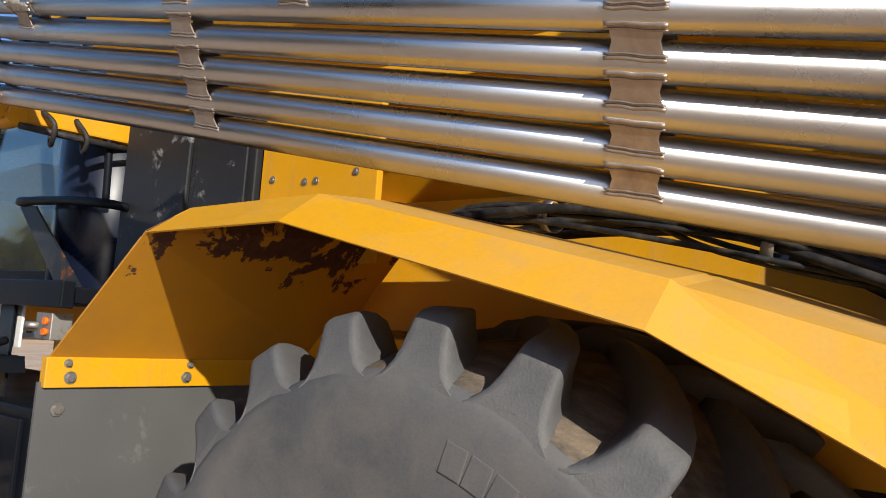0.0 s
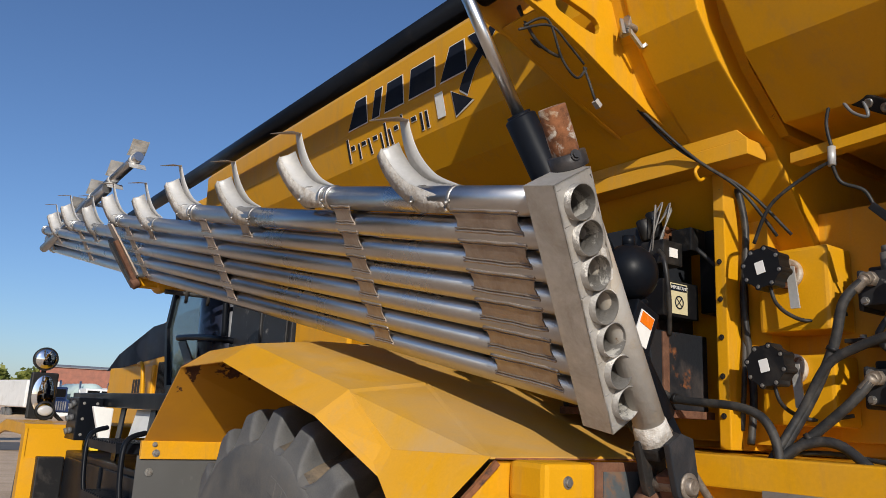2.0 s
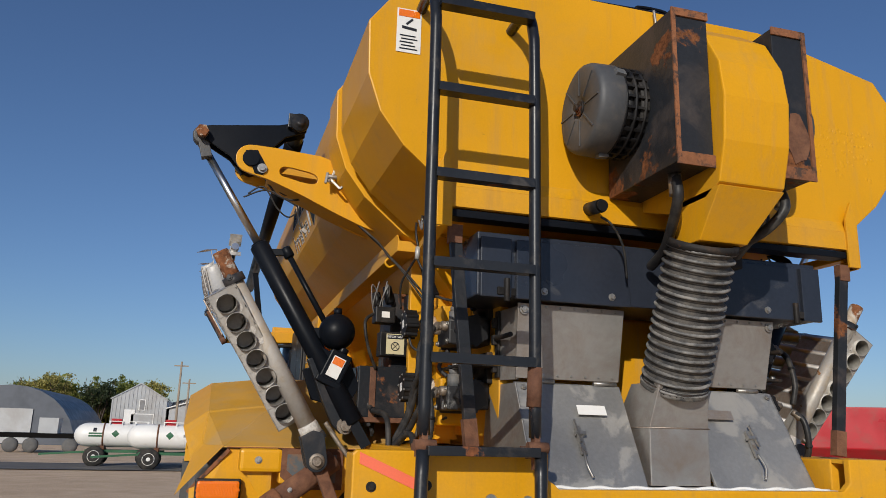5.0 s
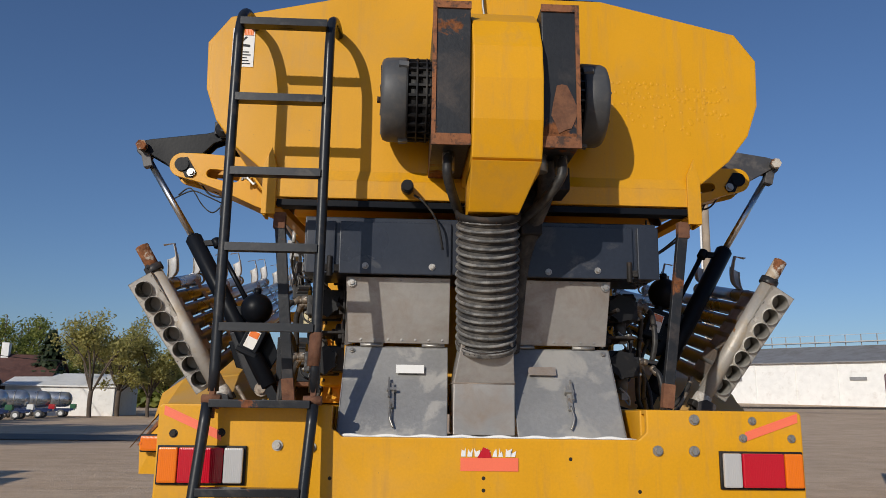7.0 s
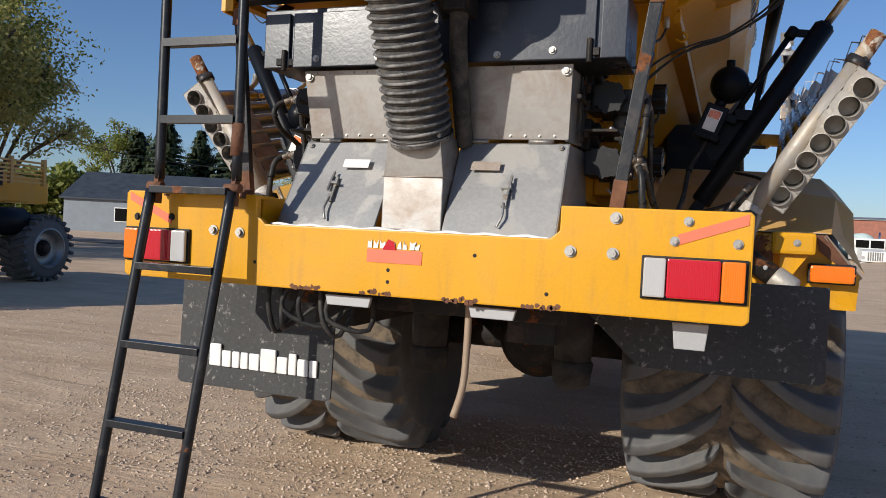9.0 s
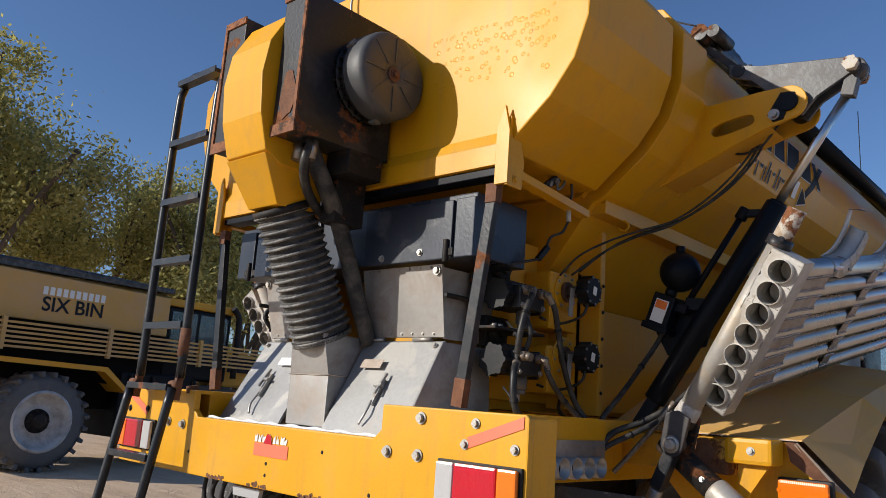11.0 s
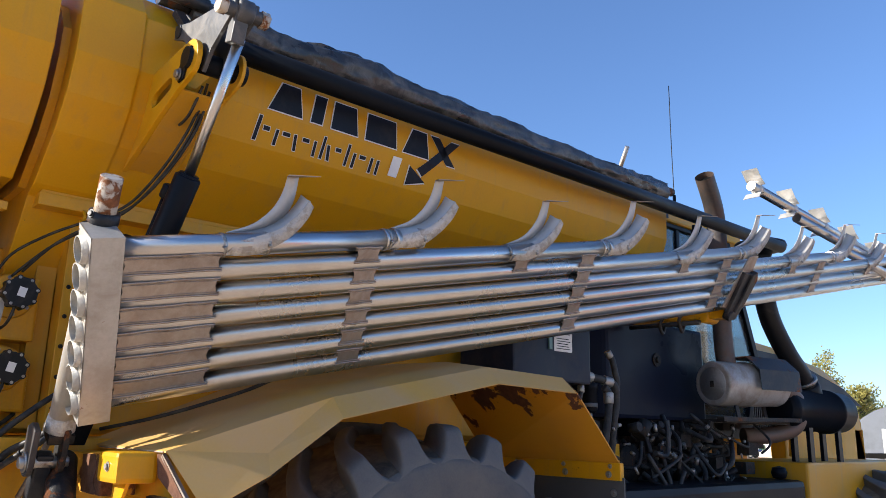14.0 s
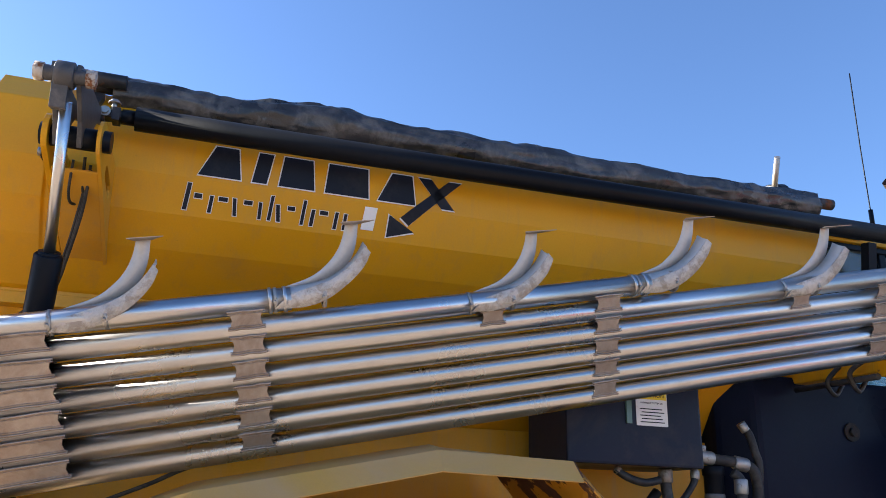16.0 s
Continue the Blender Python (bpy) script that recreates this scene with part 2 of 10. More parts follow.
duct_wire = surface("scuffed_duct_rib", (0.07, 0.069, 0.067), 0.45, dirt=(0.36, 0.34, 0.31), dirt_at=(0.44, 0.66), dirt_scale=12, dirt_amount=0.7, vary=0.25, bump=0.2)
fitting_mat = surface("grimy_fitting", (0.26, 0.22, 0.18), 0.5, metal=0.6, dirt=(0.14, 0.10, 0.07), dirt_at=(0.45, 0.65), dirt_scale=40, vary=0.25, bump=0.2)
crust = surface("crusted_lip", (0.50, 0.47, 0.43), 0.75, metal=0.1, dirt=(0.30, 0.25, 0.20), dirt_at=(0.46, 0.62), dirt_scale=26, dirt_amount=0.7, vary=0.2, bump=0.6, grain=60)
zinc = surface("zinc_bolt", (0.38, 0.365, 0.34), 0.48, metal=0.9, dirt=(0.2, 0.13, 0.08), dirt_at=(0.55, 0.7), dirt_scale=30, vary=0.2, bump=0.1)
dark_iron = surface("dark_iron", (0.024, 0.022, 0.021), 0.6, metal=0.3, dirt=(0.13, 0.08, 0.05), dirt_at=(0.52, 0.72), dirt_scale=10, dirt_amount=0.6, spec=0.25, vary=0.3, bump=0.25, rust=RUST, rust_at=(0.62, 0.66), rust_scale=9)
tarp_mat = surface("black_tarp", (0.030, 0.031, 0.034), 0.33, dirt=(0.15, 0.143, 0.132), dirt_at=(0.48, 0.7), dirt_scale=8, vary=0.25, bump=0.35, grain=30)
decal_dark = surface("dark_blue_decal", (0.010, 0.013, 0.022), 0.55, vary=0.1, bump=0.0, spec=0.2, dirt=(0.05, 0.05, 0.05), dirt_at=(0.5, 0.8))
decal_white = surface("white_decal", (0.78, 0.77, 0.74), 0.4, vary=0.04, bump=0.0, dirt=(0.45, 0.36, 0.24), dirt_at=(0.55, 0.8), dirt_amount=0.5, dirt_scale=12)
decal_yellow = surface("yellow_decal", (0.80, 0.58, 0.03), 0.4, vary=0.04, bump=0.0)
tape = surface("orange_reflective_tape", (0.86, 0.17, 0.09), 0.32, vary=0.05, grain=200, bump=0.03)
white_paint = surface("white_paint", (0.78, 0.77, 0.74), 0.42, dirt=(0.42, 0.36, 0.29), dirt_at=(0.55, 0.8), dirt_scale=1.5, dirt_amount=0.5, vary=0.05, bump=0.02)
red_paint = surface("red_paint", (0.42, 0.010, 0.018), 0.38, dirt=(0.2, 0.06, 0.04), dirt_at=(0.5, 0.8), vary=0.08, bump=0.02)
green_paint = surface("green_paint", (0.02, 0.11, 0.045), 0.5, vary=0.15, bump=0.05)
blue_paint = surface("dark_blue_paint", (0.015, 0.03, 0.09), 0.35, vary=0.1, bump=0.02)
silver_paint = surface("silver_tank", (0.55, 0.56, 0.57), 0.34, metal=0.85, vary=0.08, bump=0.03)
concrete = surface("concrete", (0.42, 0.40, 0.37), 0.85, dirt=(0.25, 0.23, 0.2), dirt_at=(0.4, 0.7), vary=0.12, bump=0.1)
siding_grey = surface("grey_metal_siding", (0.40, 0.41, 0.42), 0.5, metal=0.25, dirt=(0.30, 0.27, 0.24), dirt_at=(0.45, 0.8), dirt_scale=0.4, vary=0.08, bump=0.02)
roof_grey = surface("grey_roof", (0.24, 0.24, 0.245), 0.6, dirt=(0.16, 0.15, 0.14), dirt_at=(0.4, 0.7), dirt_scale=0.8, vary=0.1, bump=0.1)
roof_brown = surface("brown_roof", (0.10, 0.045, 0.035), 0.8, vary=0.25, grain=8, bump=0.2)
brick_far = surface("far_brick", (0.30, 0.12, 0.08), 0.8, vary=0.2, grain=12, bump=0.1)
wood_pole = surface("weathered_pole", (0.30, 0.24, 0.18), 0.85, vary=0.2, grain=20, bump=0.3, stretch=(8, 8, 0.4))
# near-black colour painting the shade in openings; also on panes and black frames
shade_and_black = surface("painted_shade_and_black_parts", (0.006, 0.0055, 0.005), 0.8, vary=0.2, bump=0.0, spec=0.1)
bark = surface("bark", (0.10, 0.075, 0.055), 0.9, vary=0.3, grain=30, bump=0.5)


def lens(name, colour):
    m, t, p = nodes_of(name)
    p.inputs["Base Color"].default_value = (*colour, 1)
    p.inputs["Roughness"].default_value = 0.16
    p.inputs["Coat Weight"].default_value = 0.6
    tc = t.nodes.new("ShaderNodeTexCoord").outputs["Object"]
    w = t.nodes.new("ShaderNodeTexWave")
    w.inputs["Scale"].default_value = 45
    w.bands_direction = "X"
    t.links.new(tc, w.inputs["Vector"])
    b = t.nodes.new("ShaderNodeBump")
    b.inputs["Strength"].default_value, b.inputs["Distance"].default_value = 0.12, 0.004
    t.links.new(w.outputs["Fac"], b.inputs["Height"])
    t.links.new(b.outputs[0], p.inputs["Normal"])
    return m


lens_red, lens_orange, lens_clear = lens("red_lens", (0.50, 0.004, 0.02)), lens("orange_lens", (0.80, 0.17, 0.006)), lens("clear_lens", (0.46, 0.455, 0.45))


def glass_mat():
    m, t, p = nodes_of("tinted_glass")
    p.inputs["Base Color"].default_value = (0.36, 0.46, 0.48, 1)
    p.inputs["Roughness"].default_value = 0.02
    p.inputs["Transmission Weight"].default_value = 0.85
    p.inputs["IOR"].default_value = 1.45
    return m


glass = glass_mat()
mirror_mat = surface("mirror_glass", (0.8, 0.82, 0.84), 0.03, metal=1.0, vary=0.0, bump=0.0, spread=0.0)


def ground_mat():
    m, t, p = nodes_of("packed_gravel")
    tc = t.nodes.new("ShaderNodeTexCoord").outputs["Object"]
    big = noise_node(t, 0.12, 5, 0.6, tc)
    mid = noise_node(t, 1.1, 6, 0.65, tc, 0.6)
    fine = noise_node(t, 26, 6, 0.7, tc)
    # ruts left by wheels, winding along the yard
    turn = t.nodes.new("ShaderNodeMapping")
    turn.inputs["Rotation"].default_value = (0, 0, radians(-62))
    turn.inputs["Scale"].default_value = (0.16, 1.0, 1.0)
    t.links.new(tc, turn.inputs["Vector"])
    rut = noise_node(t, 1.9, 4, 0.55, turn.outputs[0], 0.8)
    heights, stones = [], []
    for size, lo, hi in ((22, 0.47, 0.6), (55, 0.42, 0.58)):
        st = t.nodes.new("ShaderNodeTexVoronoi")
        st.inputs["Scale"].default_value = size
        t.links.new(tc, st.inputs["Vector"])
        pick = ramp(t, noise_node(t, size * 0.22, 3, 0.6, tc), lo, hi)
        stones.append((calc(t, "MULTIPLY", ramp(t, st.outputs["Distance"], 0.14, 0.34, 1, 0), pick), st.outputs["Color"]))
    col = blend(t, ramp(t, mid, 0.35, 0.68), (0.56, 0.39, 0.25), (0.73, 0.545, 0.375))
    col = blend(t, ramp(t, big, 0.45, 0.62, 0, 0.5), col, (0.50, 0.35, 0.225))
    col = blend(t, ramp(t, rut, 0.42, 0.62, 0, 0.45), col, (0.75, 0.565, 0.39))
    col = blend(t, ramp(t, fine, 0.45, 0.72, 0, 0.4), col, (0.27, 0.185, 0.12))
    for mask, tint in stones:
        grey = t.nodes.new("ShaderNodeRGBToBW")
        t.links.new(tint, grey.inputs[0])
        col = blend(t, calc(t, "MULTIPLY", mask, 0.75), col, blend(t, grey.outputs[0], (0.24, 0.185, 0.145), (0.72, 0.63, 0.54)))
    t.links.new(col, p.inputs["Base Color"])
    p.inputs["Roughness"].default_value = 0.92
    p.inputs["Specular IOR Level"].default_value = 0.2
    lift = calc(t, "ADD", calc(t, "MULTIPLY", stones[0][0], 0.9), calc(t, "MULTIPLY", stones[1][0], 0.5))
    lift = calc(t, "ADD", lift, calc(t, "ADD", calc(t, "MULTIPLY", fine, 0.5), calc(t, "MULTIPLY", calc(t, "ADD", mid, rut), 3.6)))
    b = t.nodes.new("ShaderNodeBump")
    b.inputs["Strength"].default_value, b.inputs["Distance"].default_value = 0.5, 0.02
    t.links.new(lift, b.inputs["Height"])
    t.links.new(b.outputs[0], p.inputs["Normal"])
    return m


gravel = ground_mat()
asphalt = surface("asphalt", (0.12, 0.11, 0.10), 0.85, dirt=(0.22, 0.185, 0.15), dirt_at=(0.5, 0.75), dirt_scale=0.8, vary=0.15, grain=30, bump=0.15)


def leaf_mat(name, a, b):
    m, t, p = nodes_of(name)
    g = t.nodes.new("ShaderNodeNewGeometry").outputs["Random Per Island"]
    col = blend(t, g, a, b)
    t.links.new(col, p.inputs["Base Color"])
    p.inputs["Roughness"].default_value = 0.6
    p.inputs["Transmission Weight"].default_value = 0.0
    tr = t.nodes.new("ShaderNodeBsdfTranslucent")
    t.links.new(col, tr.inputs["Color"])
    mx = t.nodes.new("ShaderNodeMixShader")
    mx.inputs[0].default_value = 0.5
    t.links.new(p.outputs[0], mx.inputs[1])
    t.links.new(tr.outputs[0], mx.inputs[2])
    t.links.new(mx.outputs[0], t.nodes["Material Output"].inputs["Surface"])
    return m


leaf_green = leaf_mat("green_leaves", (0.13, 0.17, 0.03), (0.34, 0.35, 0.08))
leaf_yellow = leaf_mat("turning_leaves", (0.26, 0.25, 0.07), (0.56, 0.49, 0.17))
leaf_dark = leaf_mat("conifer_needles", (0.03, 0.05, 0.022), (0.075, 0.10, 0.04))


# ---- building blocks ----
class Shape:
    """Vertices and faces of one part, made of simple solids."""

    def __init__(self):
        self.v, self.f, self.s = [], [], []

    def add(self, verts, faces, smooth=False):
        n = len(self.v)
        self.v += [Vector(p) for p in verts]
        self.f += [[i + n for i in f] for f in faces]
        self.s += [smooth] * len(faces)
        return self

    def box(self, x0, x1, y0, y1, z0, z1):
        p = [(x, y, z) for x in (x0, x1) for y in (y0, y1) for z in (z0, z1)]
        return self.add(p, [(0, 1, 3, 2), (4, 6, 7, 5), (0, 4, 5, 1), (2, 3, 7, 6), (0, 2, 6, 4), (1, 5, 7, 3)])

    def frame_of(self, p0, p1, up=(0, 0, 1)):
        p0, p1 = Vector(p0), Vector(p1)
        d = (p1 - p0).normalized()
        u = Vector(up)
        if abs(d.dot(u.normalized())) > 0.97:
            u = Vector((1, 0, 0)) if abs(d.x) < 0.9 else Vector((0, 1, 0))
        s = d.cross(u).normalized()
        return p0, p1, d, s, s.cross(d).normalized()

    def bar(self, p0, p1, w, h, up=(0, 0, 1)):
        p0, p1, d, s, u = self.frame_of(p0, p1, up)
        p = [q + s * a * w / 2 + u * b * h / 2 for q in (p0, p1) for a, b in ((-1, -1), (1, -1), (1, 1), (-1, 1))]
        return self.add(p, [(0, 3, 2, 1), (4, 5, 6, 7), (0, 1, 5, 4), (1, 2, 6, 5), (2, 3, 7, 6), (3, 0, 4, 7)])

    def revolve(self, p0, p1, profile, n=20, caps=True, smooth=True):
        """profile: (distance along p0-p1, radius) pairs."""
        p0, p1, d, s, u = self.frame_of(p0, p1)
        rings = [[p0 + d * h + (s * math.cos(2 * math.pi * i / n) + u * math.sin(2 * math.pi * i / n)) * r for i in range(n)] for h, r in profile]
        k = len(self.v)
        for r in rings:
            self.v += r
        for j in range(len(rings) - 1):
            for i in range(n):
                a, b = k + j * n + i, k + j * n + (i + 1) % n
                self.f.append([a, b, b + n, a + n])
                self.s.append(smooth)
        if caps:
            self.f += [[k + i for i in reversed(range(n))], [k + (len(rings) - 1) * n + i for i in range(n)]]
            self.s += [False, False]
        return self

    def cyl(self, p0, p1, r, r2=None, n=18, edge=0.0):
        l = (Vector(p1) - Vector(p0)).length
        r2 = r if r2 is None else r2
        if edge:
            return self.revolve(p0, p1, [(0, r - edge), (edge, r), (l - edge, r2), (l, r2 - edge)], n)
        return self.revolve(p0, p1, [(0, r), (l, r2)], n)

    def pipe(self, p0, p1, r, wall=0.003, n=20):
        l = (Vector(p1) - Vector(p0)).length
        self.revolve(p0, p1, [(0, r - wall), (0, r), (l, r), (l, r - wall), (0, r - wall)], n, caps=False)
        return self

    def hose(self, pts, r, n=8, steps=6, caps=True):
        pts = [Vector(p) for p in pts]
        path = []
        for i in range(len(pts) - 1):
            a, b = pts[i], pts[i + 1]
            p, q = pts[max(i - 1, 0)], pts[min(i + 2, len(pts) - 1)]
            for j in range(steps):
                x = j / steps
                path.append(0.5 * (2 * a + (b - p) * x + (2 * p - 5 * a + 4 * b - q) * x * x + (3 * a - p - 3 * b + q) * x ** 3))
        path.append(pts[-1])
        d0 = (path[1] - path[0]).normalized()
        s = d0.cross(Vector((0.31, 0.2, 0.93))).normalized()
        k = len(self.v)
        for i, p in enumerate(path):
            d = (path[min(i + 1, len(path) - 1)] - path[max(i - 1, 0)]).normalized()
            s = (s - d * s.dot(d)).normalized()
            u = d.cross(s)
            self.v += [p + (s * math.cos(2 * math.pi * a / n) + u * math.sin(2 * math.pi * a / n)) * r for a in range(n)]
        for j in range(len(path) - 1):
            for i in range(n):
                a, b = k + j * n + i, k + j * n + (i + 1) % n
                self.f.append([a, b, b + n, a + n])
                self.s.append(True)
        if caps:
            e = k + (len(path) - 1) * n
            self.f += [[k + i for i in reversed(range(n))], [e + i for i in range(n)]]
            self.s += [False, False]
        return self

    def plate(self, pts, vec):
        pts, vec = [Vector(p) for p in pts], Vector(vec)
        n = len(pts)
        self.add(pts + [p + vec for p in pts], [list(reversed(range(n))), list(range(n, 2 * n))] + [[i, (i + 1) % n, (i + 1) % n + n, i + n] for i in range(n)])
        return self

    def ring_plate(self, outer, inner, vec):
        """A plate with one hole; both loops have the same number of points."""
        o, q, vec = [Vector(p) for p in outer], [Vector(p) for p in inner], Vector(vec)
        n = len(o)
        f = []
        for i in range(n):
            j = (i + 1) % n
            f += [[i, j, n + j, n + i][::-1], [2 * n + i, 2 * n + j, 3 * n + j, 3 * n + i], [i, j, 2 * n + j, 2 * n + i], [n + j, n + i, 3 * n + i, 3 * n + j]]
        return self.add(o + q + [p + vec for p in o] + [p + vec for p in q], f)

    def loft(self, loops, closed=True, caps=True, smooth=False):
        n, k = len(loops[0]), len(self.v)
        for l in loops:
            self.v += [Vector(p) for p in l]
        for j in range(len(loops) - 1):
            for i in range(n if closed else n - 1):
                a, b = k + j * n + i, k + j * n + (i + 1) % n
                self.f.append([a, b, b + n, a + n])
                self.s.append(smooth)
        if caps:
            e = k + (len(loops) - 1) * n
            self.f += [[k + i for i in reversed(range(n))], [e + i for i in range(n)]]
            self.s += [False, False]
        return self

    def strip(self, loop, vec, thick):
        """An open sheet: a bent line of points swept along vec, with thickness along each bend's normal."""
        loop, vec = [Vector(p) for p in loop], Vector(vec)
        norms = []
        for i in range(len(loop)):
            d = loop[min(i + 1, len(loop) - 1)] - loop[max(i - 1, 0)]
            norms.append(d.cross(vec).normalized() * thick)
        sec = loop + [p + q for p, q in zip(reversed(loop), reversed(norms))]
        return self.plate(sec, vec)

    def ball(self, c, r, n=16, m=10, squash=1.0):
        c = Vector(c)
        prof = [(r * squash * (1 - math.cos(math.pi * j / m)), max(r * math.sin(math.pi * j / m), r * 0.02)) for j in range(m + 1)]
        return self.revolve(c - Vector((0, 0, r * squash)), c + Vector((0, 0, r * squash)), prof, n)

    def flip(self):
        for p in self.v:
            p.x = -p.x
        self.f = [f[::-1] for f in self.f]
        return self

    def mesh(self, name, bevel=0.0):
        me = bpy.data.meshes.new(name)
        me.from_pydata([tuple(p) for p in self.v], [], self.f)
        me.polygons.foreach_set("use_smooth", self.s)
        bm = bmesh.new()
        bm.from_mesh(me)
        bmesh.ops.recalc_face_normals(bm, faces=bm.faces)
        if bevel:
            es = [e for e in bm.edges if len(e.link_faces) == 2 and not (e.link_faces[0].smooth and e.link_faces[1].smooth) and e.calc_face_angle(0) > 0.5]
            bmesh.ops.bevel(bm, geom=es, offset=bevel, segments=2, affect="EDGES", profile=0.6, clamp_overlap=True)
        bm.to_mesh(me)
        bm.free()
        me.update()
        return me


def part(name, shape, material, parent=None, label="", bevel=0.0, side=1):
    """One mesh object under a thing or under a part; side -1 mirrors it to the other side."""
    if side < 0:
        shape.flip()
    me = shape.mesh(name, bevel)
    me.materials.append(material)
    ob = new(name, me)
    if parent:
        ob.parent = parent
    if label:
        ob["label"] = label
    return ob


def thing(name, label, category, group="", kind=""):
    return tagged(new(name), label, category, group, kind)


def bolt(shape, p, axis, r=0.012, h=0.012):
    p, axis = Vector(p), Vector(axis).normalized()
    shape.cyl(p, p + axis * h * 0.3, r * 1.5, n=12)
    shape.cyl(p + axis * h * 0.3, p + axis * h, r, n=6)
    return shape


def bolts(name, places, axis, r, h, material, parent, side=1):
    """Single bolts that share one mesh, each a part of its own."""
    axis = Vector((axis[0] * side, axis[1], axis[2])).normalized()
    me = bolt(Shape(), (0, 0, 0), axis, r, h).mesh(name)
    me.materials.append(material)
    for x, y, z in places:
        ob = new(name, me)
        ob.location = (x * side, y, z)
        ob.parent = parent


# ---- ground ----
g = Shape()
N = 40
for i in range(N + 1):
    for j in range(N + 1):
        a, b = (i / N * 2 - 1), (j / N * 2 - 1)
        x, y = 900 * a * abs(a) ** 1.6, 900 * b * abs(b) ** 1.6
        rise = 0.03 * min(max(0.0, 0.35 * x + 0.94 * y - 20), 75) * min(1, max(0, (x - 3) / 9))
        g.v.append(Vector((x, y, GROUND + rise + 0.015 * noise.noise((x * 0.3, y * 0.3, 0)) * min(1, (abs(x) + abs(y)) / 14))))
for i in range(N):
    for j in range(N):
        k = i * (N + 1) + j
        g.f.append([k, k + N + 1, k + N + 2, k + 1])
        g.s.append(True)
tagged(part("ground", g, gravel), "tan packed gravel yard with tyre tracks", "ground", kind="structure")

# ================= the spreader truck =================
truck = thing("spreader_truck", "large yellow air-boom fertilizer spreader truck, rusty and dusty, parked on gravel", "spreader truck")

# hopper and rear bin share one cross-section
SECTION = [(0.54, 3.435), (1.172, 3.29), (1.268, 3.16), (1.260, 2.938), (1.208, 2.79), (1.112, 2.665), (0.92, 2.505)]


def section(y, cx=0.0, grow=0.0, low=(), top=True):
    half = [(x + grow, z + (grow if z > 3 else 0)) for x, z in SECTION] + list(low)
    return [(cx + x, y, z) for x, z in half] + [(cx - x, y, z) for x, z in reversed(half)]


s = Shape()
s.loft([section(0.22, 0.02), section(0.86, 0.02)])
rear_bin = part("rear_bin", s, yellow, truck, "yellow painted faceted steel bin", bevel=0.006)
s = Shape().box(-0.95, 0.97, 0.20, 0.235, 2.44, 2.52)
s.plate([(-0.92, 0.2, 2.52), (0.94, 0.2, 2.52), (0.92, 0.22, 2.57), (-0.90, 0.22, 2.57)], (0, 0.06, 0))
for x in (-0.93, 0.95):
    s.plate([(x - 0.03, 0.19, 2.36), (x + 0.03, 0.19, 2.36), (x + 0.03, 0.19, 2.56), (x + 0.005, 0.19, 2.66), (x - 0.03, 0.19, 2.58)], (0, 0.012, 0))
for sd in (-1, 1):
    s.bar((0.02 + sd * 0.93, 0.25, 2.415), (0.02 + sd * 0.865, 0.86, 2.405), 0.05, 0.032)
    s.plate([(0.01 + sd * 0.965, 0.196, 2.355), (0.01 + sd * 0.965, 0.285, 2.355), (0.01 + sd * 0.965, 0.295, 2.46), (0.01 + sd * 0.965, 0.25, 2.60), (0.01 + sd * 0.965, 0.205, 2.62)], (-sd * 0.012, 0, 0))
    bolt(s, (0.01 + sd * 0.965, 0.245, 2.385), (sd, 0, 0), 0.012, 0.01)
part("bin_sill", s, yellow_worn, rear_bin, "yellow folded sill with scuffed paint", bevel=0.004)
s = Shape().box(-0.90, 0.93, 0.215, 0.29, 2.405, 2.435)
part("black_sill", s, black, rear_bin, bevel=0.003)
s = Shape().strip([(-0.56, 0.30, 3.435), (-0.55, 0.30, 3.462), (0.0, 0.30, 3.478), (0.56, 0.30, 3.462), (0.57, 0.30, 3.435)], (0, 0.5, 0), 0.018)
s.hose([(0.0, 0.33, 3.48), (0.0, 0.33, 3.52), (0.14, 0.33, 3.52), (0.14, 0.33, 3.48)], 0.008)
part("lid", s, black, rear_bin, "black lid edge with a wire handle")

# collar between the bins, and the main hopper
s = Shape()
s.loft([section(0.90, 0.02, -0.10), section(0.95, 0.02, -0.10)])
part("bin_seam", s, yellow_worn, truck, "recessed yellow seam between the bins")
LOWER = [(0.86, 2.47), (0.55, 2.06)]
s = Shape()
s.loft([section(0.93, 0.02, 0.012, LOWER), section(1.16, 0.02, 0.012, LOWER), section(1.17, 0.02, 0.0, LOWER), section(4.85, 0.0, 0.0, LOWER)])
hopper = part("hopper", s, yellow, truck, "long yellow faceted hopper", bevel=0.005)
for sd in (-1, 1):
    s = Shape().bar((sd * 0.88, 0.96, 2.455), (sd * 0.88, 4.8, 2.455), 0.10, 0.05)
    s.plate([(sd * 0.92, 0.96, 2.48), (sd * 0.92, 1.0, 2.52), (sd * 0.92, 4.8, 2.52), (sd * 0.92, 4.8, 2.48)], (sd * 0.006, 0, 0))
    part("hopper_ledge", s, yellow_dusty, hopper, "dusty yellow folded ledge", bevel=0.004)
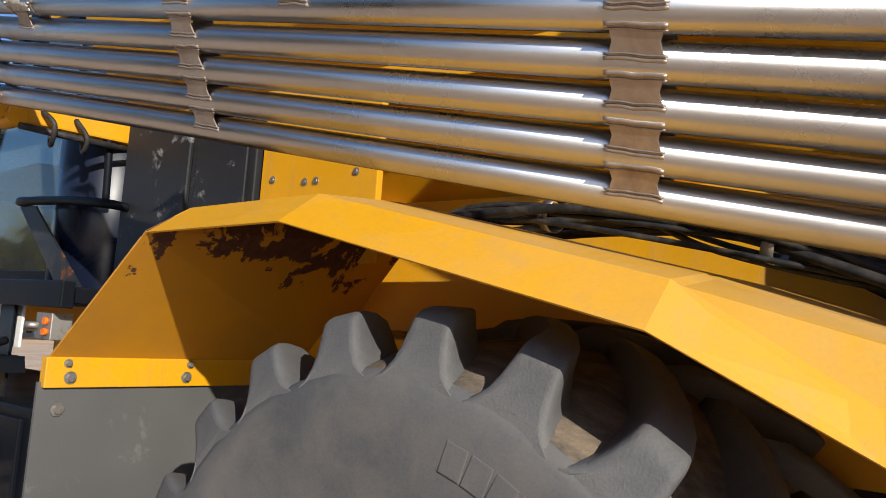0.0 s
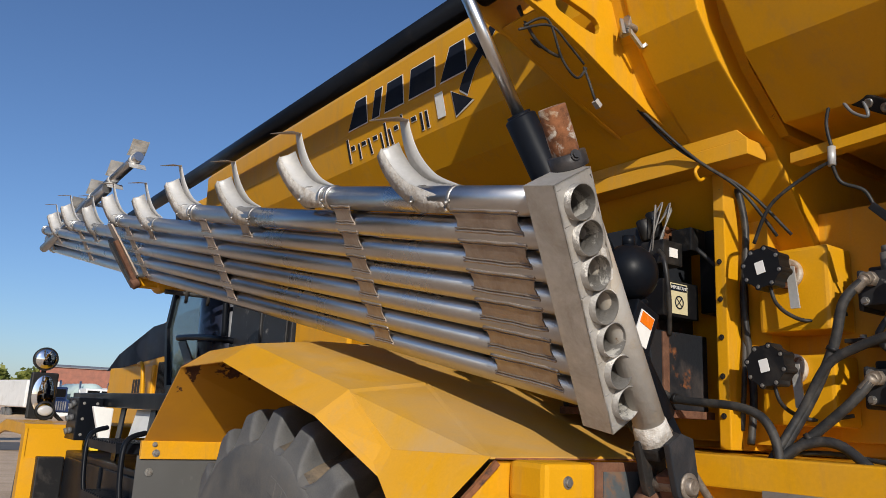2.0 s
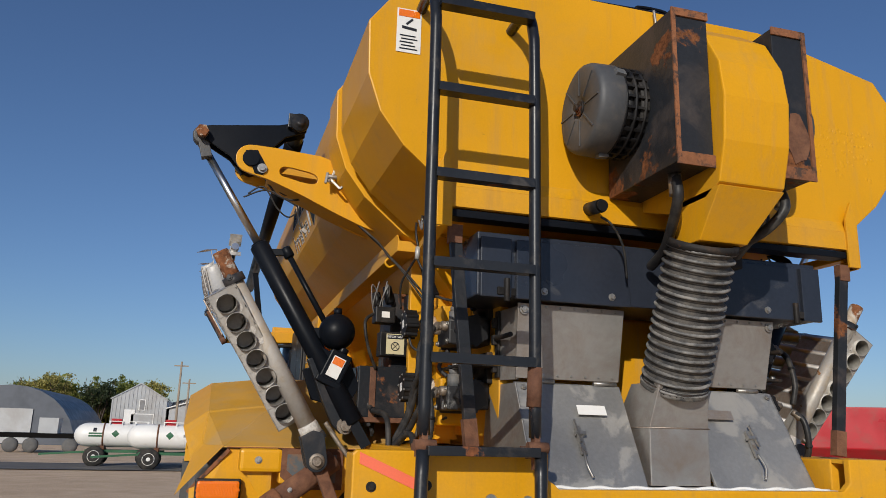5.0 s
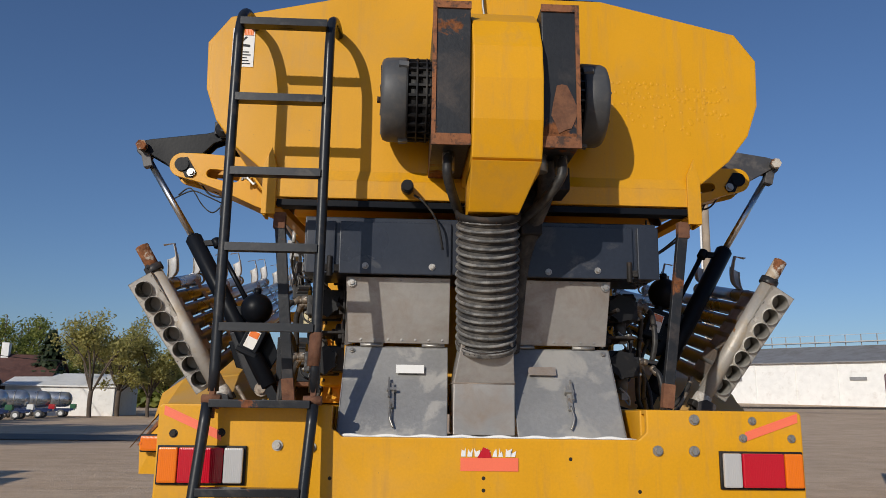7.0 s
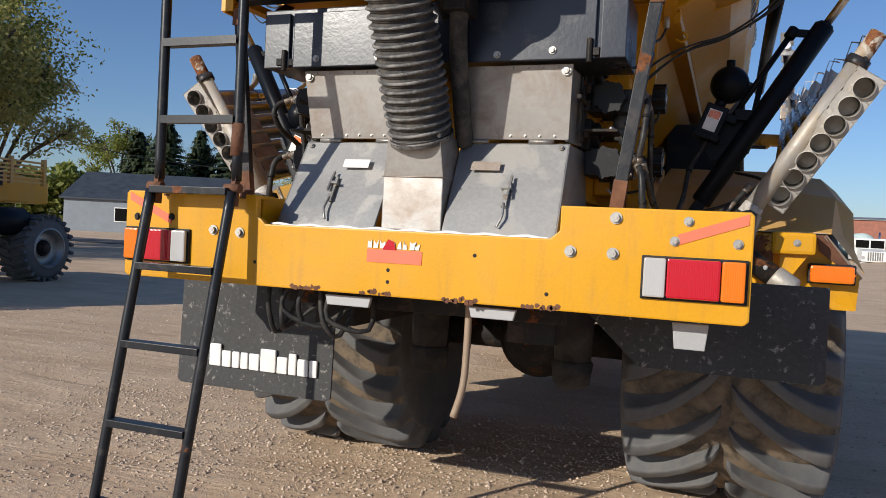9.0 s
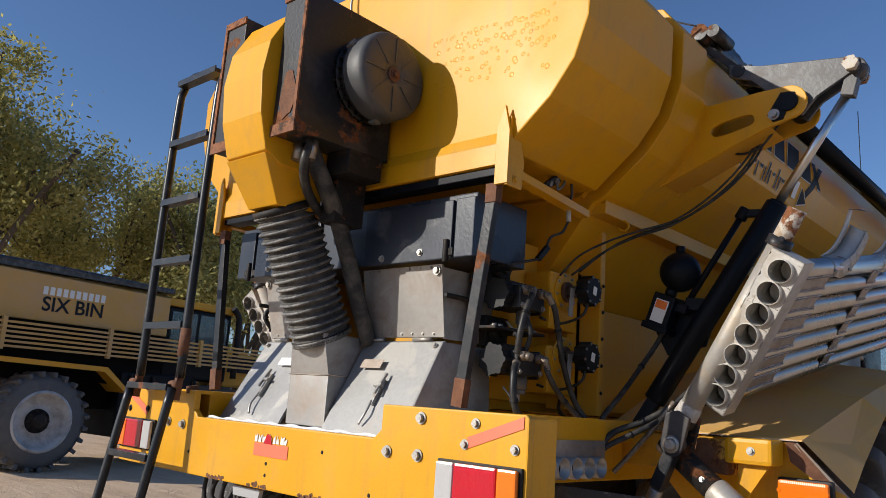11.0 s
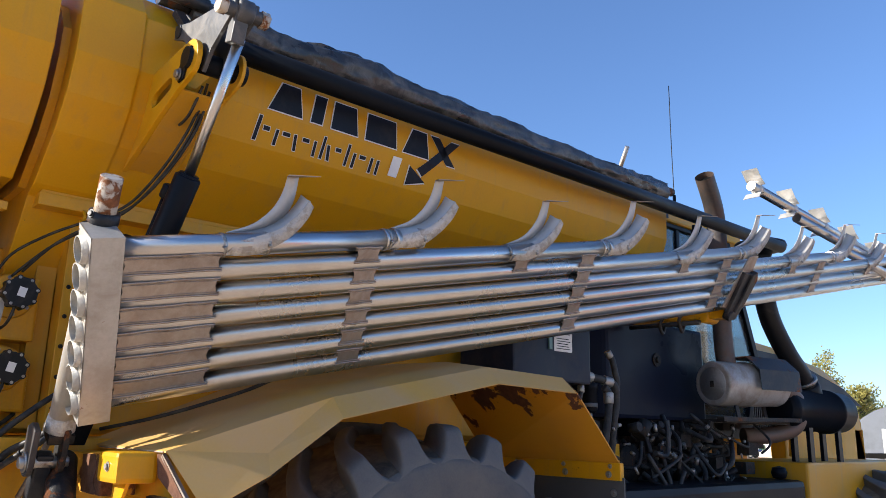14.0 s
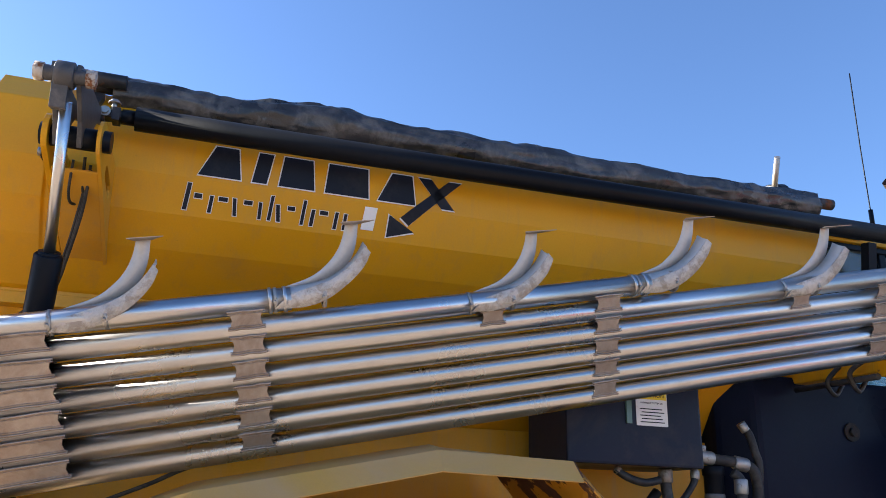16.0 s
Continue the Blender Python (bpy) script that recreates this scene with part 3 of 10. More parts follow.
# lower body under the hopper
s = Shape().box(-0.56, 0.56, 0.62, 4.6, 1.56, 2.12)
s.plate([(-0.72, 1.12, 1.60), (-0.72, 1.12, 2.2), (-0.56, 1.12, 2.3), (-0.56, 1.12, 1.6)], (0, 0.02, 0))
s.plate([(0.72, 1.12, 1.60), (0.72, 1.12, 2.2), (0.56, 1.12, 2.3), (0.56, 1.12, 1.6)], (0, 0.02, 0))
s.box(-0.62, 0.62, 1.14, 4.6, 1.58, 2.08)
part("lower_body", s, yellow_dusty, truck, "dusty yellow conveyor housing", bevel=0.004)
for sd in (-1, 1):
    s = Shape().box(*sorted((sd * 0.40, sd * 0.92)), 0.62, 4.7, 1.30, 1.55)
    s.box(*sorted((sd * 0.64, sd * 0.90)), 0.10, 0.615, 1.30, 1.548)
    s.box(*sorted((sd * 0.90, sd * 0.97)), 0.05, 1.6, 1.46, 1.55)
    part("chassis_rail", s, yellow_worn, truck, "worn yellow chassis rail", bevel=0.006)

# ---- rear bumper ----
s = Shape()
OUT = [(-1.262, 1.20), (-1.245, 1.185), (1.245, 1.185), (1.262, 1.20), (1.262, 1.54), (1.25, 1.552), (0.635, 1.552), (0.635, 1.465), (0.60, 1.435), (-0.56, 1.435), (-0.575, 1.45), (-0.60, 1.465), (-0.60, 1.552), (-1.25, 1.552), (-1.262, 1.54)]
s.plate([(x, 0.0, z) for x, z in OUT], (0, 0.03, 0))
bumper = part("bumper", s, yellow_worn, truck, "worn yellow steel rear bumper", bevel=0.006)
for x0, x1, z in ((-1.23, 1.23, 1.19), (-1.23, -0.61, 1.535), (0.645, 1.23, 1.535)):
    part("bumper_fold", Shape().box(x0, x1, 0.031, 0.14, z, z + 0.015), yellow_worn, bumper)
for sd in (-1, 1):
    part("bumper_return", Shape().box(*sorted((sd * 1.235, sd * 1.255)), 0.031, 0.16, 1.2, 1.54), yellow_worn, bumper, bevel=0.004)
rng = random.Random(14)
for x in (-0.42, -0.12, 0.22, 0.52):
    s = Shape()
    for k in range(9):
        px, pz, r = x + 0.015 * k + rng.uniform(-0.004, 0.004), 1.187 + rng.uniform(0.0, 0.014), rng.uniform(0.006, 0.013)
        s.plate([(px + r * math.cos(a * 1.05) * rng.uniform(0.7, 1.2), -0.0012, pz + r * math.sin(a * 1.05) * rng.uniform(0.7, 1.2)) for a in range(6)], (0, 0.0006, 0))
    part("rust_spatter", s, rust_mat, bumper, "row of rusty chips")["kind"] = "stuff"
bolts("bumper_bolt", [(x, 0, z) for x, z in ((0.676, 1.395), (0.821, 1.395), (0.826, 1.516), (-0.676, 1.395), (-0.804, 1.40))], (0, -1, 0), 0.014, 0.018, zinc, bumper)
bolts("bumper_bolt", [(x, 0, z) for x, z in ((1.061, 1.514), (1.02, 1.447), (1.216, 1.447))], (0, -1, 0), 0.011, 0.014, zinc, bumper)
bolts("dark_bolt", [(x, 0.001, z) for x, z in ((-1.20, 1.44), (-1.02, 1.445))], (0, -1, 0), 0.011, 0.009, dark_iron, bumper)
bolts("rivet", [(x, 0.001, z) for x, z in ((0.33, 1.36), (-0.01, 1.24), (-0.01, 1.285), (0.6, 1.24), (-0.6, 1.28))], (0, -1, 0), 0.005, 0.004, dark_iron, bumper)
s = Shape().plate([(1.03, -0.003, 1.435), (1.245, -0.003, 1.51), (1.245, -0.003, 1.545), (1.03, -0.003, 1.47)], (0, 0.002, 0))
part("tape_strip", s, tape, bumper, "salmon-orange reflective tape")
s = Shape().plate([(-1.24, -0.003, 1.51), (-1.24, -0.003, 1.545), (-1.02, -0.003, 1.45), (-1.02, -0.003, 1.415)], (0, 0.002, 0))
part("tape_strip", s, tape, bumper, "salmon-orange reflective tape")
s = Shape().box(-0.10, 0.125, -0.003, -0.001, 1.312, 1.362)
part("tape_strip", s, tape, bumper, "salmon-orange reflective tape")
s = Shape()
rng = random.Random(4)
for k in range(9):
    x = -0.095 + k * 0.024
    w = rng.uniform(0.014, 0.028)
    pts = [(x + rng.uniform(-0.004, 0.004) + w * a, -0.004, 1.366 + b * rng.uniform(0.018, 0.034)) for a, b in ((0, 0), (1, 0), (0.9, 1), (0.4, 0.7), (0.1, 1))]
    s.plate(pts, (0, 0.002, 0))
part("torn_sticker", s, decal_white, bumper, "torn remains of a white sticker")
s = Shape().plate([(-0.035, -0.006, 1.362), (0.02, -0.006, 1.362), (0.012, -0.006, 1.392), (-0.012, -0.006, 1.402)], (0, 0.002, 0))
part("sticker_scrap", s, lens_red, bumper, "scrap of red sticker")
for sd in (-1, 1):
    lx = [0.925, 1.0, 1.17, 1.245]
    s = Shape().box(0.918, 1.252, -0.012, 0.001, 1.252, 1.397)
    lamp = part("tail_lamp", s, plastic, bumper, "rectangular tail lamp in three colours", bevel=0.004, side=sd)
    for a, b, m, nm in ((lx[0], lx[1], lens_clear, "clear_lens"), (lx[1], lx[2], lens_red, "red_lens"), (lx[2], lx[3], lens_orange, "orange_lens")):
        s = Shape().box(a + 0.0015, b - 0.0015, -0.030, -0.012, 1.260, 1.390)
        part(nm, s, m, lamp, bevel=0.007, side=sd)
    # plate lamp tabs and brackets under the bumper
for x0, x1, y, zl in ((-0.30, -0.10, 0.05, 1.13), (0.30, 0.48, 0.05, 1.13), (1.02, 1.14, 0.1, 1.08)):
    s = Shape().plate([(x0, y, 1.17), (x1, y, 1.17), (x1 - 0.01, y, zl), (x0 + 0.01, y, zl)], (0, 0.02, 0))
    part("under_tab", s, siding_grey, bumper, "small pale metal tab", bevel=0.003)

# ---- ladder ----
s = Shape()
top = [(-1.05, -0.05, 1.60), (-1.05, -0.05, 2.4), (-1.05, -0.047, 2.98), (-1.05, -0.036, 3.09), (-1.05, -0.004, 3.17), (-1.047, 0.055, 3.222), (-1.043, 0.13, 3.24), (-1.04, 0.23, 3.24)]
s.hose(top, 0.021, 12)
ladder = part("ladder", s, ladder_black, truck, "black tubular ladder with rusty joints")
s = Shape().hose([(-0.67, -0.05, 1.60), (-0.67, -0.05, 2.4), (-0.67, -0.047, 2.96), (-0.67, -0.036, 3.07), (-0.67, -0.004, 3.15), (-0.667, 0.055, 3.198), (-0.663, 0.13, 3.215), (-0.66, 0.23, 3.215)], 0.021, 12)
part("rail", s, ladder_black, ladder)
for z in (1.845, 2.16, 2.47, 2.785, 3.12):
    s = Shape().box(-1.04, -0.68, -0.075, -0.025, z - 0.014, z + 0.004)
    s.box(-1.04, -0.68, -0.079, -0.073, z - 0.016, z + 0.016)
    for k in range(14):
        x = -1.03 + k * 0.0253
        s.plate([(x, -0.074, z + 0.004), (x + 0.018, -0.074, z + 0.004), (x + 0.009, -0.074, z + 0.012)], (0, 0.04, 0))
    part("rung", s, ladder_black, ladder, "serrated flat rung")
for x in (-1.05, -0.67):
    part("hinge_foot", Shape().bar((x, 0.03, 1.50), (x, 0.02, 1.57), 0.05, 0.03), rust_mat, ladder)
    s = Shape()
    s.bar((x, -0.06, 1.50), (x, -0.05, 1.63), 0.034, 0.02)
    s.cyl((x - 0.035, -0.07, 1.57), (x + 0.035, -0.07, 1.57), 0.018)
    part("ladder_hinge", s, rust_mat, ladder, "rusty hinge bracket")
part("rust_band", Shape().cyl((-0.675, -0.05, 1.70), (-0.67, -0.05, 1.83), 0.025), rust_mat, ladder)
LOW = Vector((-0.035, -0.085, -0.63)) / 0.63
for x in (-1.06, -0.665):
    a = Vector((x, -0.085, 1.555))
    s = Shape().hose([a, a + LOW * 0.7, a + LOW * 1.44], 0.021, 12)
    part("lower_rail", s, ladder_black, ladder)
for k in range(5):
    a = Vector((-1.06, -0.085, 1.555)) + LOW * 0.315 * k
    s = Shape().bar(a + Vector((0.01, 0, 0)), a + Vector((0.385, 0, 0)), 0.055, 0.03)
    part("lower_rung", s, ladder_black, ladder, bevel=0.003)

# ---- fan and duct on the rear bin ----
cx = 0.045
prof = [(0.20, 3.19), (0.02, 3.20), (-0.13, 3.16), (-0.26, 3.06), (-0.335, 2.92), (-0.355, 2.78), (-0.34, 2.62), (-0.30, 2.48), (-0.22, 2.44), (0.0, 2.44), (0.2, 2.5)]
s = Shape().plate([(cx - 0.135, y, z) for y, z in prof], (0.27, 0, 0))
fan_housing = part("fan_housing", s, yellow, truck, "yellow rounded fan housing", bevel=0.006)
s = Shape().loft([[(cx - 0.135, -0.30, 2.47), (cx + 0.135, -0.30, 2.47), (cx + 0.135, -0.02, 2.47), (cx - 0.135, -0.02, 2.47)],
                  [(0.01 - 0.10, -0.17, 2.30), (0.01 + 0.10, -0.17, 2.30), (0.01 + 0.10, 0.05, 2.30), (0.01 - 0.10, 0.05, 2.30)]])
part("outlet_neck", s, yellow, fan_housing, bevel=0.004)
for sd in (-1, 1):
    x0, x1 = cx + sd * 0.14, cx + sd * 0.285
    s = Shape()
    s.plate([(x0, -0.285, 2.54), (x0, -0.285, 3.12), (x0, 0.20, 3.12), (x0, 0.20, 2.54)], (x1 - x0, 0, 0))
    mount = part("fan_mount", s, black_rusty, truck, "black steel fan mount with heavy rust", bevel=0.004)
    s = Shape().box(*sorted((x0 - sd * 0.002, x1 + sd * 0.004)), -0.292, -0.285, 2.53, 2.575)
    s.box(*sorted((x0 - sd * 0.002, x1 + sd * 0.004)), -0.292, -0.285, 3.095, 3.125)
    s.box(*sorted((x1 - sd * 0.012, x1 + sd * 0.004)), -0.292, -0.285, 2.575, 3.095)
    part("rust_border", s, rust_edge, mount, "flaking rusty edge")
    if sd > 0:
        rng = random.Random(77)
        s = Shape()
        s.plate([(cx + 0.222 + (0.05 + 0.012 * rng.uniform(-1, 1)) * math.cos(k * 0.42), -0.2865, 2.685 + (0.10 + 0.02 * rng.uniform(-1, 1)) * math.sin(k * 0.42)) for k in range(15)], (0, -0.002, 0))
        part("rust_stain", s, rust_mat, mount)
    c = Vector((cx + sd * (0.235 if sd > 0 else 0.27), 0.04, 2.835))
    ax = Vector((sd, 0, 0))
    s = Shape()
    s.revolve(c, c + ax, [(0, 0.165), (0.05, 0.165)], 28)
    s.revolve(c + ax * 0.05, c + ax, [(0, 0.155), (0.06, 0.16)], 28)
    for h in (0.03, 0.07, 0.11):
        s.revolve(c + ax * h, c + ax, [(0, 0.15), (0.0, 0.178), (0.008, 0.178), (0.008, 0.15)], 28, caps=False)
    precleaner = part("air_intake", s, plastic, truck, "ribbed black fan intake with a grey cap")
    for k in range(26):
        a = 2 * math.pi * k / 26
        r = Vector((0, math.cos(a), math.sin(a)))
        part("rib", Shape().bar(c + r * 0.165 + ax * 0.02, c + r * 0.165 + ax * 0.12, 0.010, 0.02, r), plastic, precleaner)
    s = Shape()
    s.revolve(c + ax * 0.11, c + ax, [(0, 0.172), (0.012, 0.18), (0.090, 0.177), (0.106, 0.170), (0.112, 0.158), (0.112, 0.045), (0.106, 0.04), (0.106, 0.001)], 32)
    cap = part("intake_cap", s, cap_plastic, precleaner, "grey plastic cap")
    for k in range(8):
        a = 2 * math.pi * k / 8
        r = Vector((0, math.cos(a), math.sin(a)))
        part("cap_rib", Shape().bar(c + r * 0.05 + ax * 0.223, c + r * 0.155 + ax * 0.223, 0.006, 0.006, ax), cap_plastic, precleaner)
    for a in (0.5, 2.6, 4.7):
        r = Vector((0, math.cos(a), math.sin(a)))
        part("cap_clip", Shape().bar(c + r * 0.18 + ax * 0.11, c + r * 0.185 + ax * 0.15, 0.03, 0.014, r), grey_plastic, precleaner)
    s = Shape().cyl(c + ax * 0.214, c + ax * 0.224, 0.03, n=16)
    bolt(s, c + ax * 0.222, ax, 0.014, 0.02)
    part("cap_bolt", s, dark_iron if sd < 0 else rust_mat, precleaner)

a, b = Vector((0.0, -0.055, 2.32)), Vector((0.02, 0.20, 1.80))
s = Shape()
n = 17
prof = []
L = (b - a).length
for k in range(n):
    h = L * k / n
    prof += [(h, 0.117), (h + L / n * 0.25, 0.124), (h + L / n * 0.6, 0.125), (h + L / n * 0.85, 0.115)]
prof.append((L, 0.117))
s.revolve(a, b, prof, 36, caps=False)
rng = random.Random(3)
for p in s.v:
    q = 0.006 * noise.noise(p * 9)
    p.x += q
    p.y += q
duct = part("flexible_duct", s, duct_mat, truck, "dusty black ribbed flexible duct")
ax = (b - a).normalized()
for k in range(n):
    h = L * (k + 0.42) / n
    s = Shape().revolve(a + ax * (h - 0.0065), b, [(0.0, 0.122), (0.002, 0.130), (0.0065, 0.1325), (0.011, 0.130), (0.013, 0.122)], 36, caps=False)
    sag = 0.05 * noise.noise((k * 0.7, 3, 1))
    for p in s.v:
        q = 0.006 * noise.noise(p * 9)
        p.x += q
        p.y += q
        p.z += sag * p.x
    part("duct_rib", s, duct_wire, duct, "scuffed wire rib")
s = Shape()
d = (b - a).normalized()
s.revolve(a - d * 0.015, b, [(0, 0.122), (0.0, 0.133), (0.03, 0.133), (0.03, 0.12)], 32, caps=False)
part("duct_clamp", s, dark_iron, duct)
s = Shape().revolve(b - d * 0.03, b + d, [(0, 0.122), (0.0, 0.128), (0.02, 0.128), (0.02, 0.12)], 32, caps=False)
part("duct_clamp", s, dark_iron, duct)

# ---- chutes, plates and black boxes below the bin ----
s = Shape()
s.box(-0.775, 0.79, 0.26, 0.58, 2.12, 2.37)
black_box = part("spinner_box", s, navy_cover, truck, "black steel box with bolted covers", bevel=0.006)
for x0, x1, y in ((-0.62, -0.13, 0.245), (0.18, 0.68, 0.245), (0.70, 0.795, 0.24), (-0.765, -0.64, 0.245)):
    s = Shape().box(x0, x1, y, 0.26, 2.115, 2.348)
    part("cover", s, navy_cover, black_box, bevel=0.004)
bolts("cover_bolt", [(x, 0.245, z) for x, z in ((-0.505, 2.15), (-0.214, 2.15), (0.30, 2.14), (0.519, 2.15))], (0, -1, 0), 0.010, 0.012, zinc, black_box)
for sd in (-1, 1):
    s = Shape()
    s.plate([(0.13, 0.30, 2.11), (0.59, 0.30, 2.11), (0.575, 0.36, 1.825), (0.13, 0.36, 1.825)], (0, 0.012, 0))
    plate = part("apron_plate", s, steel_sheet, truck, "dull stainless apron plate", bevel=0.002, side=sd)
    ye = 0.62 if sd > 0 else 0.47
    s = Shape().plate([(0.583, 0.312, 2.10), (0.568, 0.372, 1.82), (0.60, ye, 1.82), (0.60, ye, 2.10)], (-0.008, 0, 0))
    part("apron_side", s, steel_sheet, plate, "dull stainless side sheet", side=sd)
    bolts("plate_bolt", [(0.565, 0.302, 2.085)], (0, -1, 0), 0.013, 0.012, zinc, plate, sd)
    bolts("rivet", [(0.17 + 0.06 * k, 0.302, 2.10) for k in range(7)] + [(0.16 + 0.06 * k, 0.357, 1.84) for k in range(7)], (0, -1, 0), 0.004, 0.006, zinc, plate, sd)
    s = Shape()
    s.plate([(0.135, 0.345, 1.805), (0.585, 0.345, 1.805), (0.595, 0.13, 1.43), (0.145, 0.13, 1.43)], (0, 0.02, 0.006))
    chute = part("chute_door", s, steel_chute, truck, "galvanized chute door with a toggle latch", bevel=0.003, side=sd)
    s = Shape().plate([(0.585, 0.345, 1.805), (0.595, 0.13, 1.43), (0.62, 0.62, 1.43), (0.60, 0.62, 1.805)], (-0.01, 0, 0))
    # darker sheet than the door's, to deepen the shade on this side
    part("chute_side", s, steel_sheet, chute, "dull stained steel side, darker colour for its shade", bevel=0.003, side=sd)
    nrm = Vector((0, -0.867, 0.498))
    c = Vector((0.375, 0.222, 1.59))
    s = Shape().bar(c + Vector((0, 0.03, 0.05)) + nrm * 0.012, c - Vector((0, 0.03, 0.05)) + nrm * 0.012, 0.02, 0.012, nrm)
    s.bar(c + Vector((0.02, 0.01, 0.02)) + nrm * 0.02, c + Vector((-0.02, 0.01, 0.02)) + nrm * 0.02, 0.012, 0.02, nrm)
    s.bar(c + Vector((0.012, 0.04, 0.07)) + nrm * 0.02, c + Vector((0.012, -0.01, -0.015)) + nrm * 0.03, 0.008, 0.01, nrm)
    s.hose([c + nrm * 0.02 + Vector((0, -0.02, -0.04)), c + nrm * 0.025 + Vector((0.006, -0.05, -0.09)), c + nrm * 0.015 + Vector((-0.01, -0.075, -0.13))], 0.005)
    part("toggle_latch", s, zinc, chute, side=sd)
    for x in (0.20, 0.47):
        s = Shape().cyl((x - 0.05, 0.345, 1.815), (x + 0.05, 0.345, 1.815), 0.008, n=8)
        part("door_hinge", s, zinc, chute, side=sd)
    bolts("door_bolt", [(0.555, 0.33, 1.79)], nrm, 0.008, 0.008, zinc, chute, sd)
    c = Vector((0.30 if sd < 0 else 0.27, 0.283, 1.705))
    s = Shape().plate([c + Vector((-0.06, 0, 0.018)), c + Vector((0.06, 0, 0.018)), c + Vector((0.06, -0.02, -0.018)), c + Vector((-0.06, -0.02, -0.018))], nrm * 0.002)
    for p in s.v:
        p += nrm * 0.006
    part("faded_label", s, decal_white if sd < 0 else steel_weld, chute, "faded blank label", side=sd)
s = Shape().loft([[(-0.12, 0.155, 1.44), (0.135, 0.155, 1.44), (0.135, 0.42, 1.44), (-0.12, 0.42, 1.44)],
                  [(-0.12, 0.155, 1.65), (0.135, 0.155, 1.65), (0.135, 0.42, 1.65), (-0.12, 0.42, 1.65)],
                  [(-0.09, 0.12, 1.82), (0.125, 0.12, 1.82), (0.125, 0.33, 1.82), (-0.09, 0.33, 1.82)]])
duct_base = part("duct_base", s, steel_sheet, truck, "stainless base box of the duct", bevel=0.004)
s = Shape().hose([(-0.122, 0.42, 1.65), (-0.122, 0.153, 1.65), (0.137, 0.153, 1.65), (0.137, 0.42, 1.65)], 0.003, 6, 1)
part("weld_seam", s, steel_weld, duct_base, "tan weld seam")
s = Shape().revolve(b - ax * 0.03, b, [(0, 0.119), (0.0, 0.127), (0.028, 0.129), (0.03, 0.119)], 36, caps=False)
part("duct_clamp", s, duct_wire, duct, "grimy clamp band")
s = Shape()
pts = []
for k in range(30):
    pts.append((-0.57 + k * 0.04, 0.06, 1.437 + 0.004 * math.sin(k * 1.7)))
s.hose(pts, 0.006, 6, 2)
s.box(-0.58, 0.62, 0.03, 0.45, 1.425, 1.435)
part("sealing_strip", s, decal_white, bumper, "pale rubber edge strip")
for x, xb in ((0.90, 0.795), (-0.88, -0.80)):
    s = Shape().bar((x, 0.22, 2.34), (xb, 0.22, 1.57), 0.045, 0.03, (0, 1, 0))
    post = part("bin_post", s, black_rusty, truck, "black flat post with rusted ends", bevel=0.003)
    s = Shape().bar((x + 0.001, 0.218, 2.37), (x - 0.001, 0.218, 2.30), 0.05, 0.036, (0, 1, 0))
    part("rusted_end", s, rust_mat, post)
    s = Shape().bar((xb + 0.012 * (1 if x > 0 else -1), 0.219, 1.66), (xb, 0.219, 1.56), 0.05, 0.035, (0, 1, 0))
    part("rusted_end", s, rust_mat, post)


# ---- booms ----
P1 = Vector((1.674, 0.940, 2.122))
RUN = Vector((0.055, 1.0, 0.203)).normalized()
DOWN = Vector((-0.288, 0.112, -0.446))
STEP = DOWN / 6
DN = DOWN.normalized()
OUTW = RUN.cross(DN).normalized()
if OUTW.x < 0:
    OUTW = -OUTW
PIPE_R = 0.0402


def along(y):
    """Length along a pipe to reach the lengthwise place y."""
    return (y - 0.940) / RUN.y


ENDS = [2.10, 3.46, 4.82, 6.18, 7.45, 7.48, 7.5]


